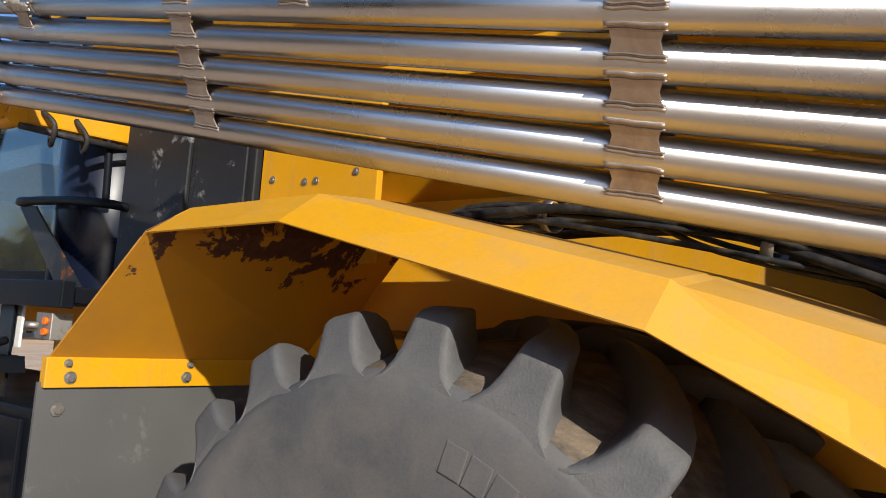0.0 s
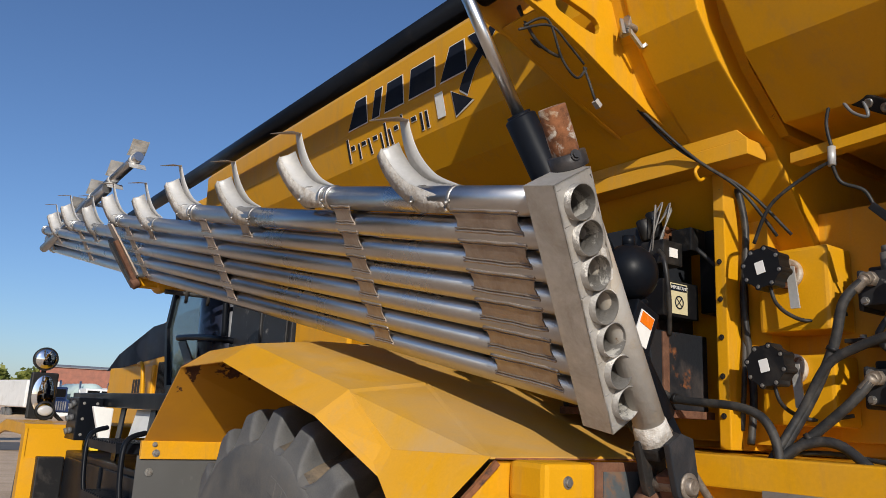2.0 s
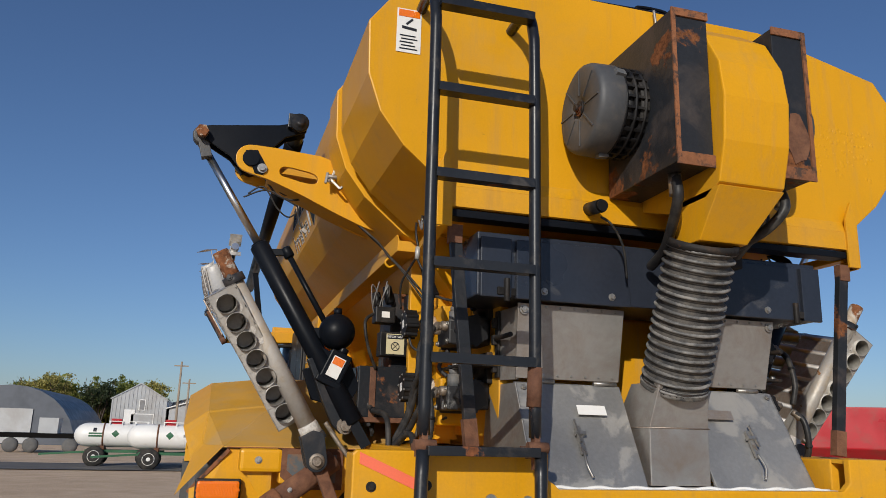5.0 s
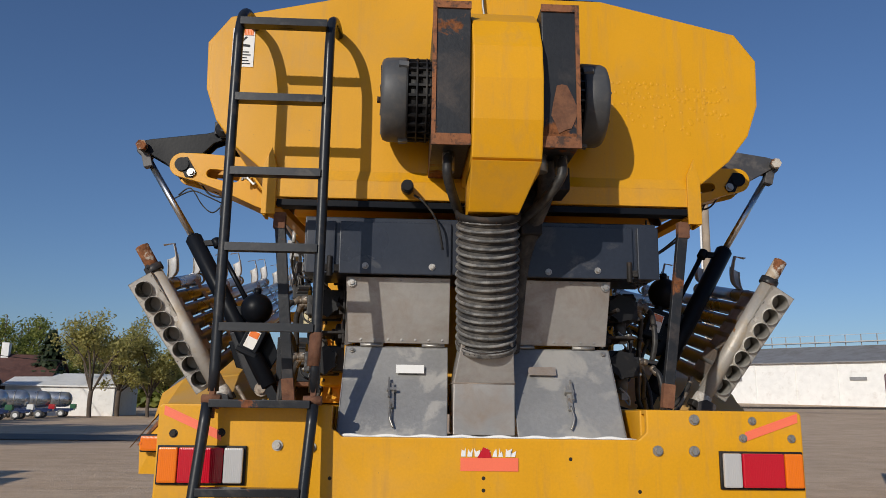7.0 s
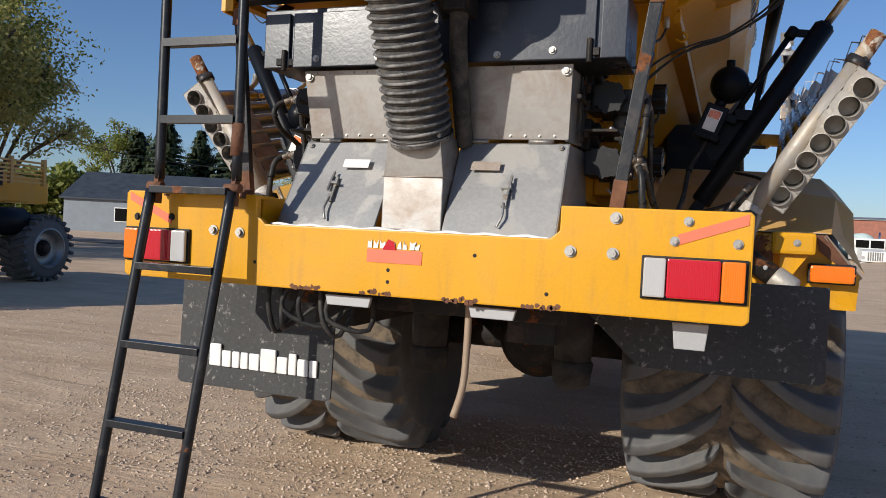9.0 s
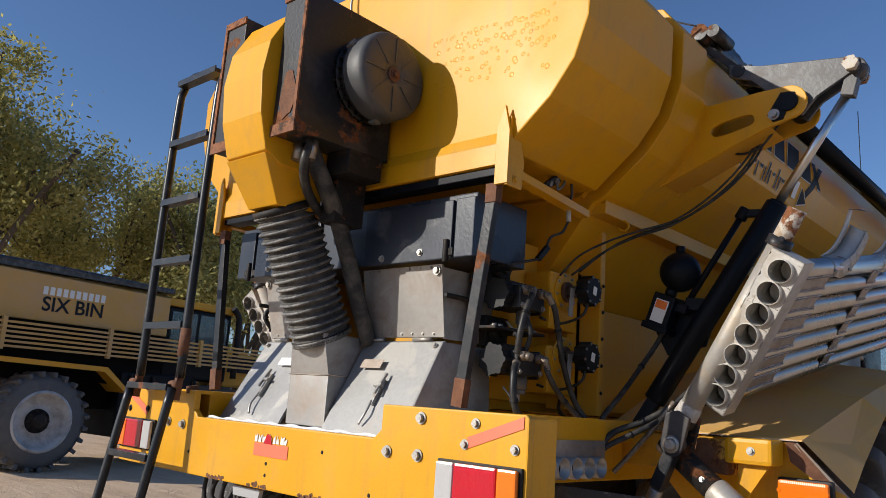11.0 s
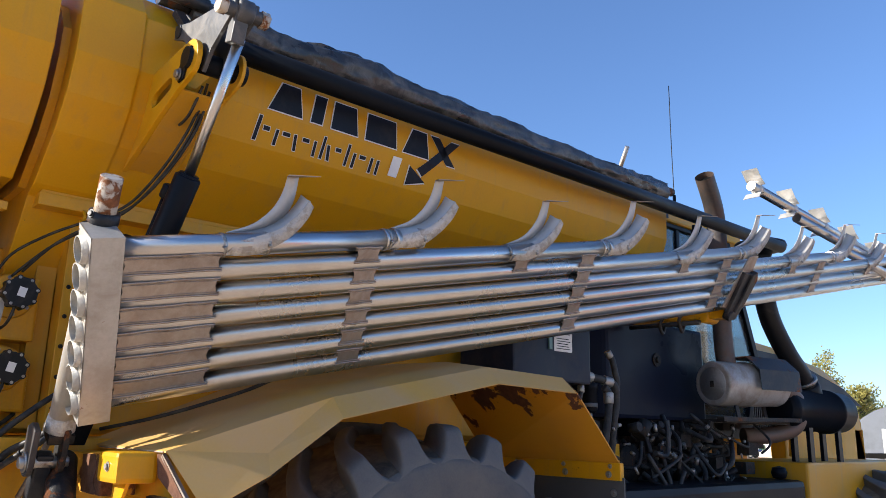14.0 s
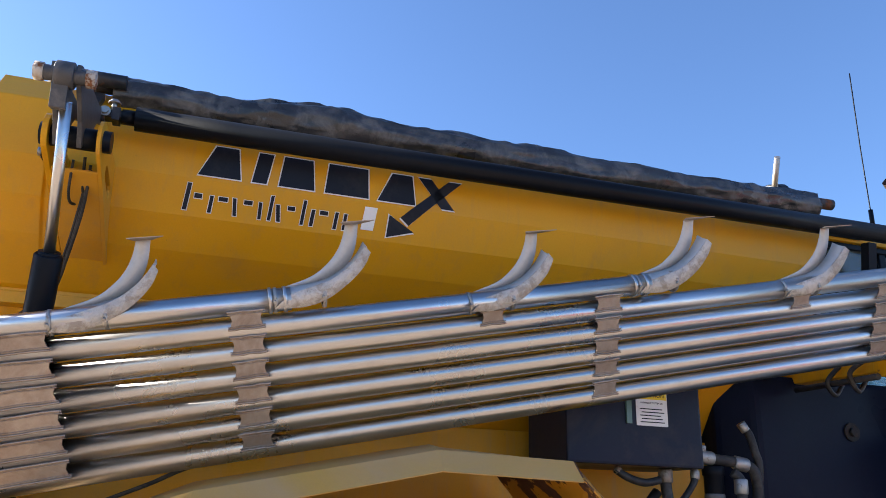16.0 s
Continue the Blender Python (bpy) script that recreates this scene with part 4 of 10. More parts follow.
def boom(sd):
    # head: a hollow steel box across the pipe ends, its face pierced by seven mouths
    a0, a1 = P1 - DN * 0.062, P1 + DOWN + DN * 0.062
    wo, wi, half = 0.060, 0.072, STEP.length / 2
    MOUTH = half * 0.97
    s = Shape()
    for k in range(7):
        c = P1 + STEP * k
        ring, edge = [], []
        for j in range(20):
            t = 2 * math.pi * j / 20
            ca, sa = math.cos(t), math.sin(t)
            m = min((wo if ca > 0 else wi) / max(abs(ca), 1e-6), half / max(abs(sa), 1e-6))
            ring.append(c + (OUTW * ca + DN * sa) * MOUTH)
            edge.append(c + (OUTW * ca + DN * sa) * m)
        s.ring_plate(edge, ring, RUN * 0.004)
    for p, q in ((a0, P1 - DN * half), (P1 + DOWN + DN * half, a1)):
        s.plate([p + OUTW * wo, p - OUTW * wi, q - OUTW * wi, q + OUTW * wo], RUN * 0.004)
    for p, v in ((wo, -0.004), (-wi, 0.004)):
        s.plate([a0 + OUTW * p, a1 + OUTW * p, a1 + OUTW * p + RUN * 0.10, a0 + OUTW * p + RUN * 0.10], OUTW * v)
    for p, v in ((a0, 0.004), (a1, -0.004)):
        s.plate([p + OUTW * (wo - 0.004), p - OUTW * (wi - 0.004), p - OUTW * (wi - 0.004) + RUN * 0.10, p + OUTW * (wo - 0.004) + RUN * 0.10], DN * v)
    s.plate([a0 + OUTW * (wo - 0.004), a0 - OUTW * (wi - 0.004), a1 - OUTW * (wi - 0.004), a1 + OUTW * (wo - 0.004)], Vector((0, 0, 0)) + RUN * 0.003)
    for p in s.v[-8:]:
        p += RUN * 0.097
    head = part("boom", s, head_steel, truck, "folded air boom of seven bright stainless pipes with scoop deflectors", side=sd)
    for k in range(7):
        c = P1 + STEP * k
        s = Shape().pipe(c - RUN * 0.020, c + RUN * 0.096, MOUTH + 0.0004, 0.0022, 28)
        part("pipe_mouth", s, chalky if sd < 0 else powdery, head, "dusty open pipe mouth", side=sd)
        s = Shape().pipe(c + RUN * 0.09, c + RUN * along(ENDS[k]), PIPE_R, 0.002, 20)
        for q in range(2):
            e = c + RUN * (along(ENDS[k]) - 0.02 - 0.05 * q)
            s.revolve(e - RUN * 0.006, e + RUN, [(0, PIPE_R), (0, PIPE_R + 0.005), (0.012, PIPE_R + 0.005), (0.012, PIPE_R)], 18, caps=False)
        part("pipe", s, steel_pipe, head, side=sd)

    rr = random.Random(31 + sd)
    for k in range(6):
        c = P1 + STEP * (k + rr.uniform(0.3, 0.7)) - OUTW * rr.uniform(0.040, 0.058) - RUN * 0.0005
        s = Shape().plate([c + (OUTW * math.cos(j * 0.7) * 0.6 + DN * math.sin(j * 0.7)) * rr.uniform(0.006, 0.026) for j in range(9)], RUN * -0.0015)
        part("residue", s, crust, head, "white splash of dried residue", side=sd)

    def web(k, y0, y1, name="spacer_plate"):
        """A plate between pipe k and the next, with scalloped ends and weld beads."""
        c0, c1 = P1 + STEP * k + OUTW * 0.0345, P1 + STEP * (k + 1) + OUTW * 0.0345
        m = (c0 + c1) / 2
        h = STEP.length * 0.36
        l0, l1 = along(y0), along(y1)
        pts = [c0 + DN * 0.013 + RUN * l0, c0 + DN * 0.024 + RUN * (l0 + 0.009), m + RUN * (l0 + 0.015), c1 - DN * 0.024 + RUN * (l0 + 0.009), c1 - DN * 0.013 + RUN * l0,
               c1 - DN * 0.013 + RUN * l1, c1 - DN * 0.024 + RUN * (l1 - 0.009), m + RUN * (l1 - 0.015), c0 + DN * 0.024 + RUN * (l1 - 0.009), c0 + DN * 0.013 + RUN * l1]
        s = Shape().plate(pts, OUTW * 0.004)
        for c, q in ((c0, 1), (c1, -1)):
            rr = random.Random(int(y0 * 100) + k)
            bead = [c + DN * (0.014 * q + rr.uniform(-0.002, 0.002)) + OUTW * 0.005 + RUN * (l0 + (l1 - l0) * j / 6) for j in range(7)]
            s.hose(bead, 0.004, 5, 2)
            s.hose([p + DN * 0.009 * q for p in bead], 0.002, 4, 2)
        part(name, s, steel_weld, head, "spacer plate, tan from the ground's reflection put into its colour", side=sd)
        s2 = Shape().plate([p - OUTW * 0.073 for p in pts], OUTW * 0.003)
        part(name, s2, steel_weld, head, side=sd)

    for k in range(6):
        web(k, 1.035 if sd > 0 else 1.10, 1.365)
        web(k, 1.89, 2.01)
        if k >= 1:
            web(k, 3.22, 3.335)
        if k >= 2:
            web(k, 4.56, 4.68)
        if k >= 3:
            web(k, 5.89, 6.01)
        if k >= 4:
            web(k, 7.2, 7.3)
    for k, y in ((1, 2.76), (2, 4.12), (3, 5.48), (4, 6.8)):
        web(k, y, y + 0.10)
    # scoop deflectors standing on the uppermost pipe
    for j in range(9):
        y = 1.485 + 0.68 * j
        k = j // 2
        base = P1 + STEP * k + RUN * along(y + 0.02)
        zup = Vector((0.27, 0.0, 0.96)).normalized()
        lat = Vector((0.85, 0.06, -0.53)).normalized()
        rr = random.Random(j)

        def curve(off, pts, rough=0.0):
            pts = [base + RUN * (u + rr.uniform(-rough, rough)) + zup * (w + rr.uniform(-rough, rough)) + lat * off for u, w in pts]
            out = []
            for i in range(len(pts) - 1):
                p, q, u, v = pts[max(i - 1, 0)], pts[i], pts[i + 1], pts[min(i + 2, len(pts) - 1)]
                for x in (0, 0.25, 0.5, 0.75):
                    out.append(0.5 * (2 * q + (u - p) * x + (2 * p - 5 * q + 4 * u - v) * x * x + (3 * q - p - 3 * u + v) * x ** 3))
            return out + [pts[-1]]

        def sheet(rows, thick):
            front = [list(c) for c in zip(*rows)]
            return Shape().loft([c + [p + thick for p in reversed(c)] for c in front], smooth=True)

        # curved floor of the trough
        FLOOR = [(-0.105, 0.030), (-0.02, 0.036), (0.05, 0.054), (0.102, 0.090), (0.135, 0.132), (0.150, 0.168)]
        s = sheet([curve(-0.036, FLOOR), curve(0.0, [(u + 0.004, w - 0.004) for u, w in FLOOR]), curve(0.036, FLOOR)], RUN * 0.003 - zup * 0.002)
        scoop = part("deflector", s, scoop_steel, head, "curved stainless scoop deflector", side=sd)
        # inner wall that narrows into a neck
        s = sheet([curve(-0.038, [(-0.112, 0.030), (-0.02, 0.058), (0.032, 0.098), (0.062, 0.142), (0.076, 0.19), (0.080, 0.236)]),
                   curve(-0.038, [(-0.105, 0.028), (-0.02, 0.034), (0.05, 0.052), (0.104, 0.090), (0.126, 0.150), (0.126, 0.236)])], lat * 0.003)
        part("inner_wall", s, scoop_steel, scoop, side=sd)
        t = base + lat * -0.036
        s = Shape().plate([t + RUN * 0.078 + zup * 0.232, t + RUN * 0.128 + zup * 0.232, t + RUN * 0.165 + zup * 0.262 + lat * 0.085, t + RUN * 0.052 + zup * 0.256 + lat * 0.055], zup * 0.003)
        part("flag_plate", s, steel_weld, scoop, "bent flag plate", side=sd)
        # crescent outer wall with chalky residue
        s = sheet([curve(0.038, [(-0.100, 0.026), (-0.02, 0.046), (0.044, 0.066), (0.094, 0.102), (0.128, 0.142), (0.146, 0.172)], 0.0015),
                   curve(0.046, [(-0.138, -0.016), (-0.05, -0.020), (0.030, 0.000), (0.100, 0.044), (0.146, 0.100), (0.164, 0.150)], 0.003)], lat * -0.003)
        part("deflector_lip", s, crust, scoop, "deflector lip with chalky residue", side=sd)
        for u in (-0.145, 0.02):
            e = base + RUN * u
            s = Shape().revolve(e, e + RUN, [(0, 0.03), (0, 0.043), (0.012, 0.043), (0.012, 0.03)], 18, caps=False)
            bolt(s, e + lat * 0.036 + zup * 0.01, lat, 0.006, 0.02)
            part("band_clamp", s, zinc, head, side=sd)
    # latch at mid boom
    e = P1 + STEP * 5.6 + RUN * along(4.85)
    o = e + OUTW * 0.055
    s = Shape().plate([o - DN * 0.33 - RUN * 0.03, o - DN * 0.33 + RUN * 0.07, o + DN * 0.02 + RUN * 0.06, o + DN * 0.06 - RUN * 0.02, o + DN * 0.02 - RUN * 0.14, o - DN * 0.12 - RUN * 0.10], OUTW * 0.012)
    latch = part("boom_latch", s, steel_weld, head, "bare steel latch plate", bevel=0.003, side=sd)
    s = Shape().bar(o - DN * 0.22 + OUTW * 0.02 - RUN * 0.01, o + DN * 0.07 + OUTW * 0.02 - RUN * 0.05, 0.055 if sd < 0 else 0.10, 0.03, OUTW)
    s.cyl(o + DN * 0.08 - RUN * 0.055, o + DN * 0.08 - RUN * 0.055 + OUTW * 0.05, 0.035, n=14)
    part("latch_arm", s, rust_mat if sd < 0 else black_rusty, head, "worn latch arm", bevel=0.006, side=sd)
    s = Shape().plate([o - DN * 0.21 + RUN * 0.02, o - DN * 0.23 + RUN * 0.07, o - DN * 0.17 + RUN * 0.10, o - DN * 0.02 + RUN * 0.06, o + DN * 0.11 + RUN * 0.0, o + DN * 0.10 - RUN * 0.05, o - DN * 0.03 - RUN * 0.01], OUTW * 0.05)
    part("latch_guard", s, black_rusty, head, "curved black latch guard", bevel=0.006, side=sd)
    # outer section folded back over the top
    f0, f1 = Vector((1.78, 7.5, 3.12)), Vector((1.60, 5.42, 3.40))
    fr = (f1 - f0).normalized()
    for k in range(3):
        o = Vector((0.03, 0, -0.075)) * k
        s = Shape().cyl(f0 + o, f0 + o + fr * (2.08 - 0.55 * k), 0.037, n=16)
        part("folded_pipe", s, steel_pipe, head, side=sd)
    for j in range(5):
        c = f0 + fr * (0.15 + 0.46 * j)
        s = Shape().strip([c + Vector((-0.06, 0, 0.03)), c + fr * 0.05 + Vector((-0.06, 0, 0.06)), c + fr * 0.10 + Vector((-0.06, 0, 0.12))], (0.12, 0, 0), 0.003)
        s.strip([c + Vector((-0.06, 0, -0.03)), c + fr * 0.06 + Vector((-0.06, 0, -0.05)), c + fr * 0.10 + Vector((-0.06, 0, -0.10))], (0.12, 0, 0), 0.003)
        s.revolve(c - fr * 0.02, c + fr, [(0, 0.03), (0, 0.042), (0.05, 0.042), (0.05, 0.03)], 16, caps=False)
        part("outer_deflector", s, steel_white, head, side=sd)
    s = Shape().box(1.68, 1.76, 7.46, 7.56, 3.0, 3.18)
    part("fold_hinge", s, steel_weld, head, bevel=0.01, side=sd)
    # pivot pole, stub and knuckle
    q0, q1 = Vector((1.262, 1.055, 1.59)), Vector((1.658, 0.990, 2.25))
    ax = (q1 - q0).normalized()
    s = Shape().cyl(q0, q1, 0.042, 0.036, n=24)
    pole = part("pivot_pole", s, stained_steel, truck, "pale pivot pole beside the boom head", side=sd)
    s = Shape().revolve(q1 - ax * 0.03, q1 + ax, [(0, 0.036), (0, 0.047), (0.002, 0.048), (0.036, 0.048), (0.038, 0.036)], 22, caps=False)
    bolt(s, q1 - ax * 0.012 + Vector((0.02, -0.044, 0)), (0.4, -1, 0), 0.009, 0.008)
    part("pole_band", s, black_rusty, pole, "black clamp band on the pole", side=sd)
    s = Shape().cyl(q1 - ax * 0.01, q1 + ax * 0.125, 0.035, n=18, edge=0.002)
    part("rusty_stub", s, rusty_cream, pole, "rust-streaked cream stub of the pole", side=sd)
    s = Shape().cyl(q0 - ax * 0.012, q0 + ax * 0.05, 0.049, 0.045, n=24, edge=0.006)
    part("pole_foot", s, crust, pole, "crusted foot of the pole", side=sd)
    k0 = Vector((1.243, 1.0, 1.475))
    for yy in (0.965, 1.06):
        f = Vector((1.262, yy, 1.585))
        dv = (f - Vector((k0.x, yy, k0.z))).normalized()
        nv = Vector((dv.z, 0, -dv.x))
        c = Vector((k0.x, yy, k0.z))
        rim = [c + (nv * math.cos(a) - dv * math.sin(a)) * 0.046 for a in [math.pi * k / 10 for k in range(11)]]
        s = Shape().plate([f + nv * 0.055, *rim, f - nv * 0.045, f + dv * 0.02], (0, 0.020, 0))
        part("clevis_plate", s, dark_iron if yy > 1 else black_rusty, pole, "worn black clevis plate", bevel=0.004, side=sd)
    s = Shape().bar(q0 - ax * 0.005, q0 - ax * 0.04, 0.10, 0.085, (0, 1, 0))
    part("knuckle", s, dark_iron, pole, "worn steel knuckle joint", bevel=0.008, side=sd)
    s = Shape().cyl(k0 - Vector((0, 0.055, 0)), k0 + Vector((0, 0.10, 0)), 0.021, n=18, edge=0.004)
    s.revolve(k0 - Vector((0, 0.034, 0)), k0 - Vector((0, 1, 0)), [(0, 0.022), (0, 0.034), (0.006, 0.034), (0.006, 0.022)], 20, caps=False)
    part("knuckle_pin", s, fitting_mat if sd < 0 else zinc, pole, "bright pin end with a washer", side=sd)
    # lower link: rusty fork and the rod that runs down to the frame
    l1 = k0 + Vector((-0.085, 0.02, -0.175))
    s = Shape().bar(k0 + Vector((0.004, 0.022, 0.03)), l1, 0.052, 0.055, (0, 1, 0))
    link = part("lower_link", s, rust_mat if sd < 0 else black_rusty, pole, "rusty fork below the pin", bevel=0.008, side=sd)
    s = Shape().cyl(l1, l1 + Vector((-0.045, 0.015, -0.10)), 0.028, n=16, edge=0.005)
    s.cyl(l1 + Vector((-0.03, 0.01, -0.07)), l1 + Vector((-0.14, 0.04, -0.32)), 0.019, n=14)
    part("link_rod", s, zinc, link, "steel rod", side=sd)

    # lift bracket: yellow arm, black lever, hydraulic cylinder
    pin = Vector((1.620, 1.235, 2.885))
    s = Shape()
    outer, inner = [], []
    turns = [radians(-78 + 17 * k) for k in range(11)]
    ring = [(1.620 + 0.072 * math.cos(t), 2.885 + 0.072 * math.sin(t)) for t in turns]
    outer = ring + [(1.50, 2.955), (1.28, 2.94), (1.18, 2.91), (1.06, 2.81), (0.96, 2.70), (0.905, 2.60), (0.91, 2.555), (1.06, 2.60), (1.20, 2.655), (1.36, 2.725), (1.52, 2.785)]
    hole = [(1.455 + 0.025 * math.cos(t), 2.838 + 0.025 * math.sin(t)) for t in turns] + [(1.42, 2.862), (1.38, 2.856), (1.34, 2.850), (1.31, 2.842), (1.295, 2.83), (1.29, 2.815), (1.295, 2.80), (1.31, 2.79), (1.335, 2.79), (1.38, 2.796), (1.42, 2.805)]
    s.ring_plate([(x, 1.22, z) for x, z in outer], [(x, 1.22, z) for x, z in hole], (0, 0.02, 0))
    arm = part("boom_arm", s, yellow, truck, "yellow steel boom support arm with a slot", bevel=0.003, side=sd)
    s = Shape()
    s.strip([(1.54, 1.24, 2.795), (1.36, 1.24, 2.725), (1.20, 1.24, 2.655), (0.91, 1.24, 2.555)], (0, 0.155, 0), -0.010)
    s.ring_plate([(x, 1.395, z) for x, z in outer], [(x, 1.395, z) for x, z in hole], (0, 0.014, 0))
    part("arm_flange", s, yellow_dusty, arm, bevel=0.003, side=sd)
    s = Shape().cyl(pin - Vector((0, 0.03, 0)), pin + Vector((0, 0.20, 0)), 0.040, n=20)
    s.plate([(1.592, 1.213, 2.930), (1.648, 1.213, 2.922), (1.598, 1.213, 2.812), (1.558, 1.213, 2.808), (1.536, 1.213, 2.84)], (0, 0.006, 0))
    part("pivot_pin", s, black, arm, "black pivot pin and keeper", side=sd)
    s = Shape()
    bolt(s, (1.564, 1.212, 2.838), (0, -1, 0), 0.016, 0.016)
    part("keeper_bolt", s, zinc, arm, side=sd)
    eye = Vector((1.858, 1.29, 2.995))
    for yy in (1.255, 1.332):
        s = Shape().plate([(1.60, yy, 2.88), (1.66, yy, 2.83), (1.72, yy, 2.90), (1.88, yy, 2.99), (1.88, yy, 3.03), (1.82, yy, 3.045), (1.50, yy, 3.09), (1.36, yy, 3.13), (1.36, yy, 3.07), (1.46, yy, 3.03)], (0, 0.016, 0))
        part("lever_plate", s, lever_black if sd > 0 else black, arm, "scuffed lever plate", bevel=0.003, side=sd)
    s = Shape().cyl(eye + Vector((0, -0.06, 0)), eye + Vector((0, 0.085, 0)), 0.026, n=18)
    s.cyl(eye + Vector((0, -0.022, 0)), eye + Vector((0, 0.038, 0)), 0.046, n=20, edge=0.005)
    s.bar(eye, eye + Vector((-0.03, 0.0, -0.11)), 0.05, 0.05, (0, 1, 0))
    part("rod_eye", s, lever_black, arm, bevel=0.003, side=sd)
    s = Shape().cyl(Vector((1.40, 1.25, 3.09)), Vector((1.40, 1.36, 3.09)), 0.030, n=16)
    s.bar((1.40, 1.30, 3.09), (1.40, 1.43, 3.10), 0.05, 0.03, (0, 0, 1))
    s.box(1.37, 1.43, 1.385, 1.415, 3.07, 3.125)
    part("lever_pin", s, black_rusty, arm, "clevis between lever and tube", bevel=0.004, side=sd)
    s = Shape().cyl((1.40, 1.385, 3.12), (1.40, 1.385, 3.165), 0.010, n=8)
    bolt(s, (1.40, 1.385, 3.15), (0, 0, 1), 0.016, 0.016)
    bolt(s, (1.43, 1.36, 3.10), (1, 0, 0), 0.014, 0.012)
    part("clevis_bolt", s, zinc, arm, side=sd)
    for u, v in ((-0.085, -0.055), (0.072, 0.102)):
        s = Shape().cyl(eye + Vector((0, u, 0)), eye + Vector((0, v, 0)), 0.031, n=6)
        part("pin_nut", s, rusty_cream, arm, "rusty pin nut", side=sd)
    bt, bb = Vector((1.546, 1.293, 2.475)), Vector((1.05, 1.20, 1.64))
    s = Shape().cyl(eye + Vector((-0.03, 0.02, -0.08)), bt, 0.019, n=18)
    cyl = part("hydraulic_cylinder", s, chrome, truck, "black hydraulic lift cylinder with a chrome rod", side=sd)
    s = Shape().cyl(bb, bt, 0.047, n=22, edge=0.006)
    dd = (bt - bb).normalized()
    s.revolve(bt - dd * 0.012, bt, [(0, 0.030), (0.0, 0.036), (0.02, 0.036), (0.02, 0.02)], 20)
    s.bar(bb + dd * 0.05, bb - dd * 0.12, 0.06, 0.05)
    part("barrel", s, black, cyl, "black barrel", side=sd)
    sw = Vector((-0.115, -0.01, 0.01))
    s = Shape().cyl(bb + dd * 0.46 + sw, bt - dd * 0.06 + sw, 0.014, n=12)
    s.cyl(bt - dd * 0.075 + sw, bt - dd * 0.02 + sw, 0.026, n=14, edge=0.005)
    s.bar(bt - dd * 0.045 + sw, bt - dd * 0.045, 0.03, 0.03)
    s.bar(bb + dd * 0.48 + sw, bb + dd * 0.48, 0.04, 0.05)
    part("side_line", s, black, cyl, "black side line of the cylinder", side=sd)
    if sd < 0:
        s = Shape().plate([(1.285, 1.20, 1.93), (1.225, 1.20, 1.945), (1.135, 1.20, 1.76), (1.075, 1.20, 1.66), (1.075, 1.20, 1.605), (1.11, 1.20, 1.59), (1.15, 1.20, 1.63), (1.205, 1.20, 1.74)], (0, 0.05, 0))
        part("cylinder_bracket", s, black_rusty, cyl, "scuffed black bracket plate at the foot of the cylinder", bevel=0.006, side=sd)
        s = Shape()
        bolt(s, (1.092, 1.20, 1.628), (0, -1, 0), 0.026, 0.030)
        part("bracket_bolt", s, fitting_mat, cyl, "large grimy hexagon bolt", side=sd)
    s = Shape().hose([(1.20, 1.08, 1.64), (1.13, 1.06, 1.54), (1.055, 1.05, 1.45), (0.96, 1.03, 1.34)], 0.011, 8)
    part("stay_line", s, fitting_mat, cyl, "grimy stay running down to the frame", side=sd)
    # long black tube along the hopper
    s = Shape().cyl((1.40, 1.47, 3.10), (1.40, 6.3, 3.12), 0.048, n=20)
    s.cyl((1.40, 1.42 if sd > 0 else 1.235, 3.10), (1.40, 1.47, 3.10), 0.03 if sd > 0 else 0.042, n=18)
    tube_ = part("boom_tube", s, black, truck, "long black steel tube along the hopper", side=sd)
    if sd < 0:
        s = Shape().revolve((1.40, 1.19, 3.10), (1.40, 1.30, 3.10), [(0, 0.0), (0, 0.024), (0.012, 0.024), (0.013, 0.046), (0.034, 0.047), (0.036, 0.042), (0.05, 0.042)], 18)
        s.box(1.375, 1.455, 1.225, 1.25, 3.075, 3.15)
        part("tube_end", s, black_rusty, tube_, "capped end of the tube with a lug", bevel=0.003, side=sd)
        # ratchet buckle and loose wires hanging at the arm
        s = Shape()
        for p, q, w in (((1.215, 1.17, 2.865), (1.235, 1.17, 2.79), 0.03), ((1.20, 1.16, 2.83), (1.25, 1.15, 2.79), 0.018), ((1.235, 1.15, 2.80), (1.19, 1.14, 2.755), 0.012), ((1.25, 1.17, 2.84), (1.26, 1.15, 2.78), 0.012), ((1.19, 1.14, 2.755), (1.175, 1.13, 2.77), 0.012)):
            s.bar(p, q, w, 0.012)
        s.cyl((1.20, 1.15, 2.815), (1.25, 1.15, 2.815), 0.012, n=10)
        part("strap_buckle", s, zinc, truck, "bright strap buckle hanging at the arm", bevel=0.002, side=sd)
        for pts in ([(1.22, 1.17, 2.86), (1.12, 1.16, 2.95), (1.05, 1.17, 3.04)], [(1.20, 1.17, 2.84), (1.14, 1.16, 2.93), (1.07, 1.16, 3.03)],
                    [(1.62, 1.20, 2.70), (1.55, 1.18, 2.735), (1.48, 1.19, 2.64), (1.42, 1.19, 2.60), (1.37, 1.20, 2.65)],
                    [(1.64, 1.20, 2.68), (1.54, 1.18, 2.72), (1.45, 1.19, 2.69), (1.38, 1.20, 2.66)], [(1.38, 1.20, 2.65), (1.375, 1.18, 2.59), (1.35, 1.18, 2.54)]):
            part("loose_wire", Shape().hose(pts, 0.004, 6), hose_mat, truck, "thin loose wire", side=sd)
        part("white_plug", Shape().bar((1.355, 1.18, 2.545), (1.335, 1.18, 2.53), 0.016, 0.016), concrete, truck, "pale cable plug", side=sd)


for side in (1, -1):
    boom(side)

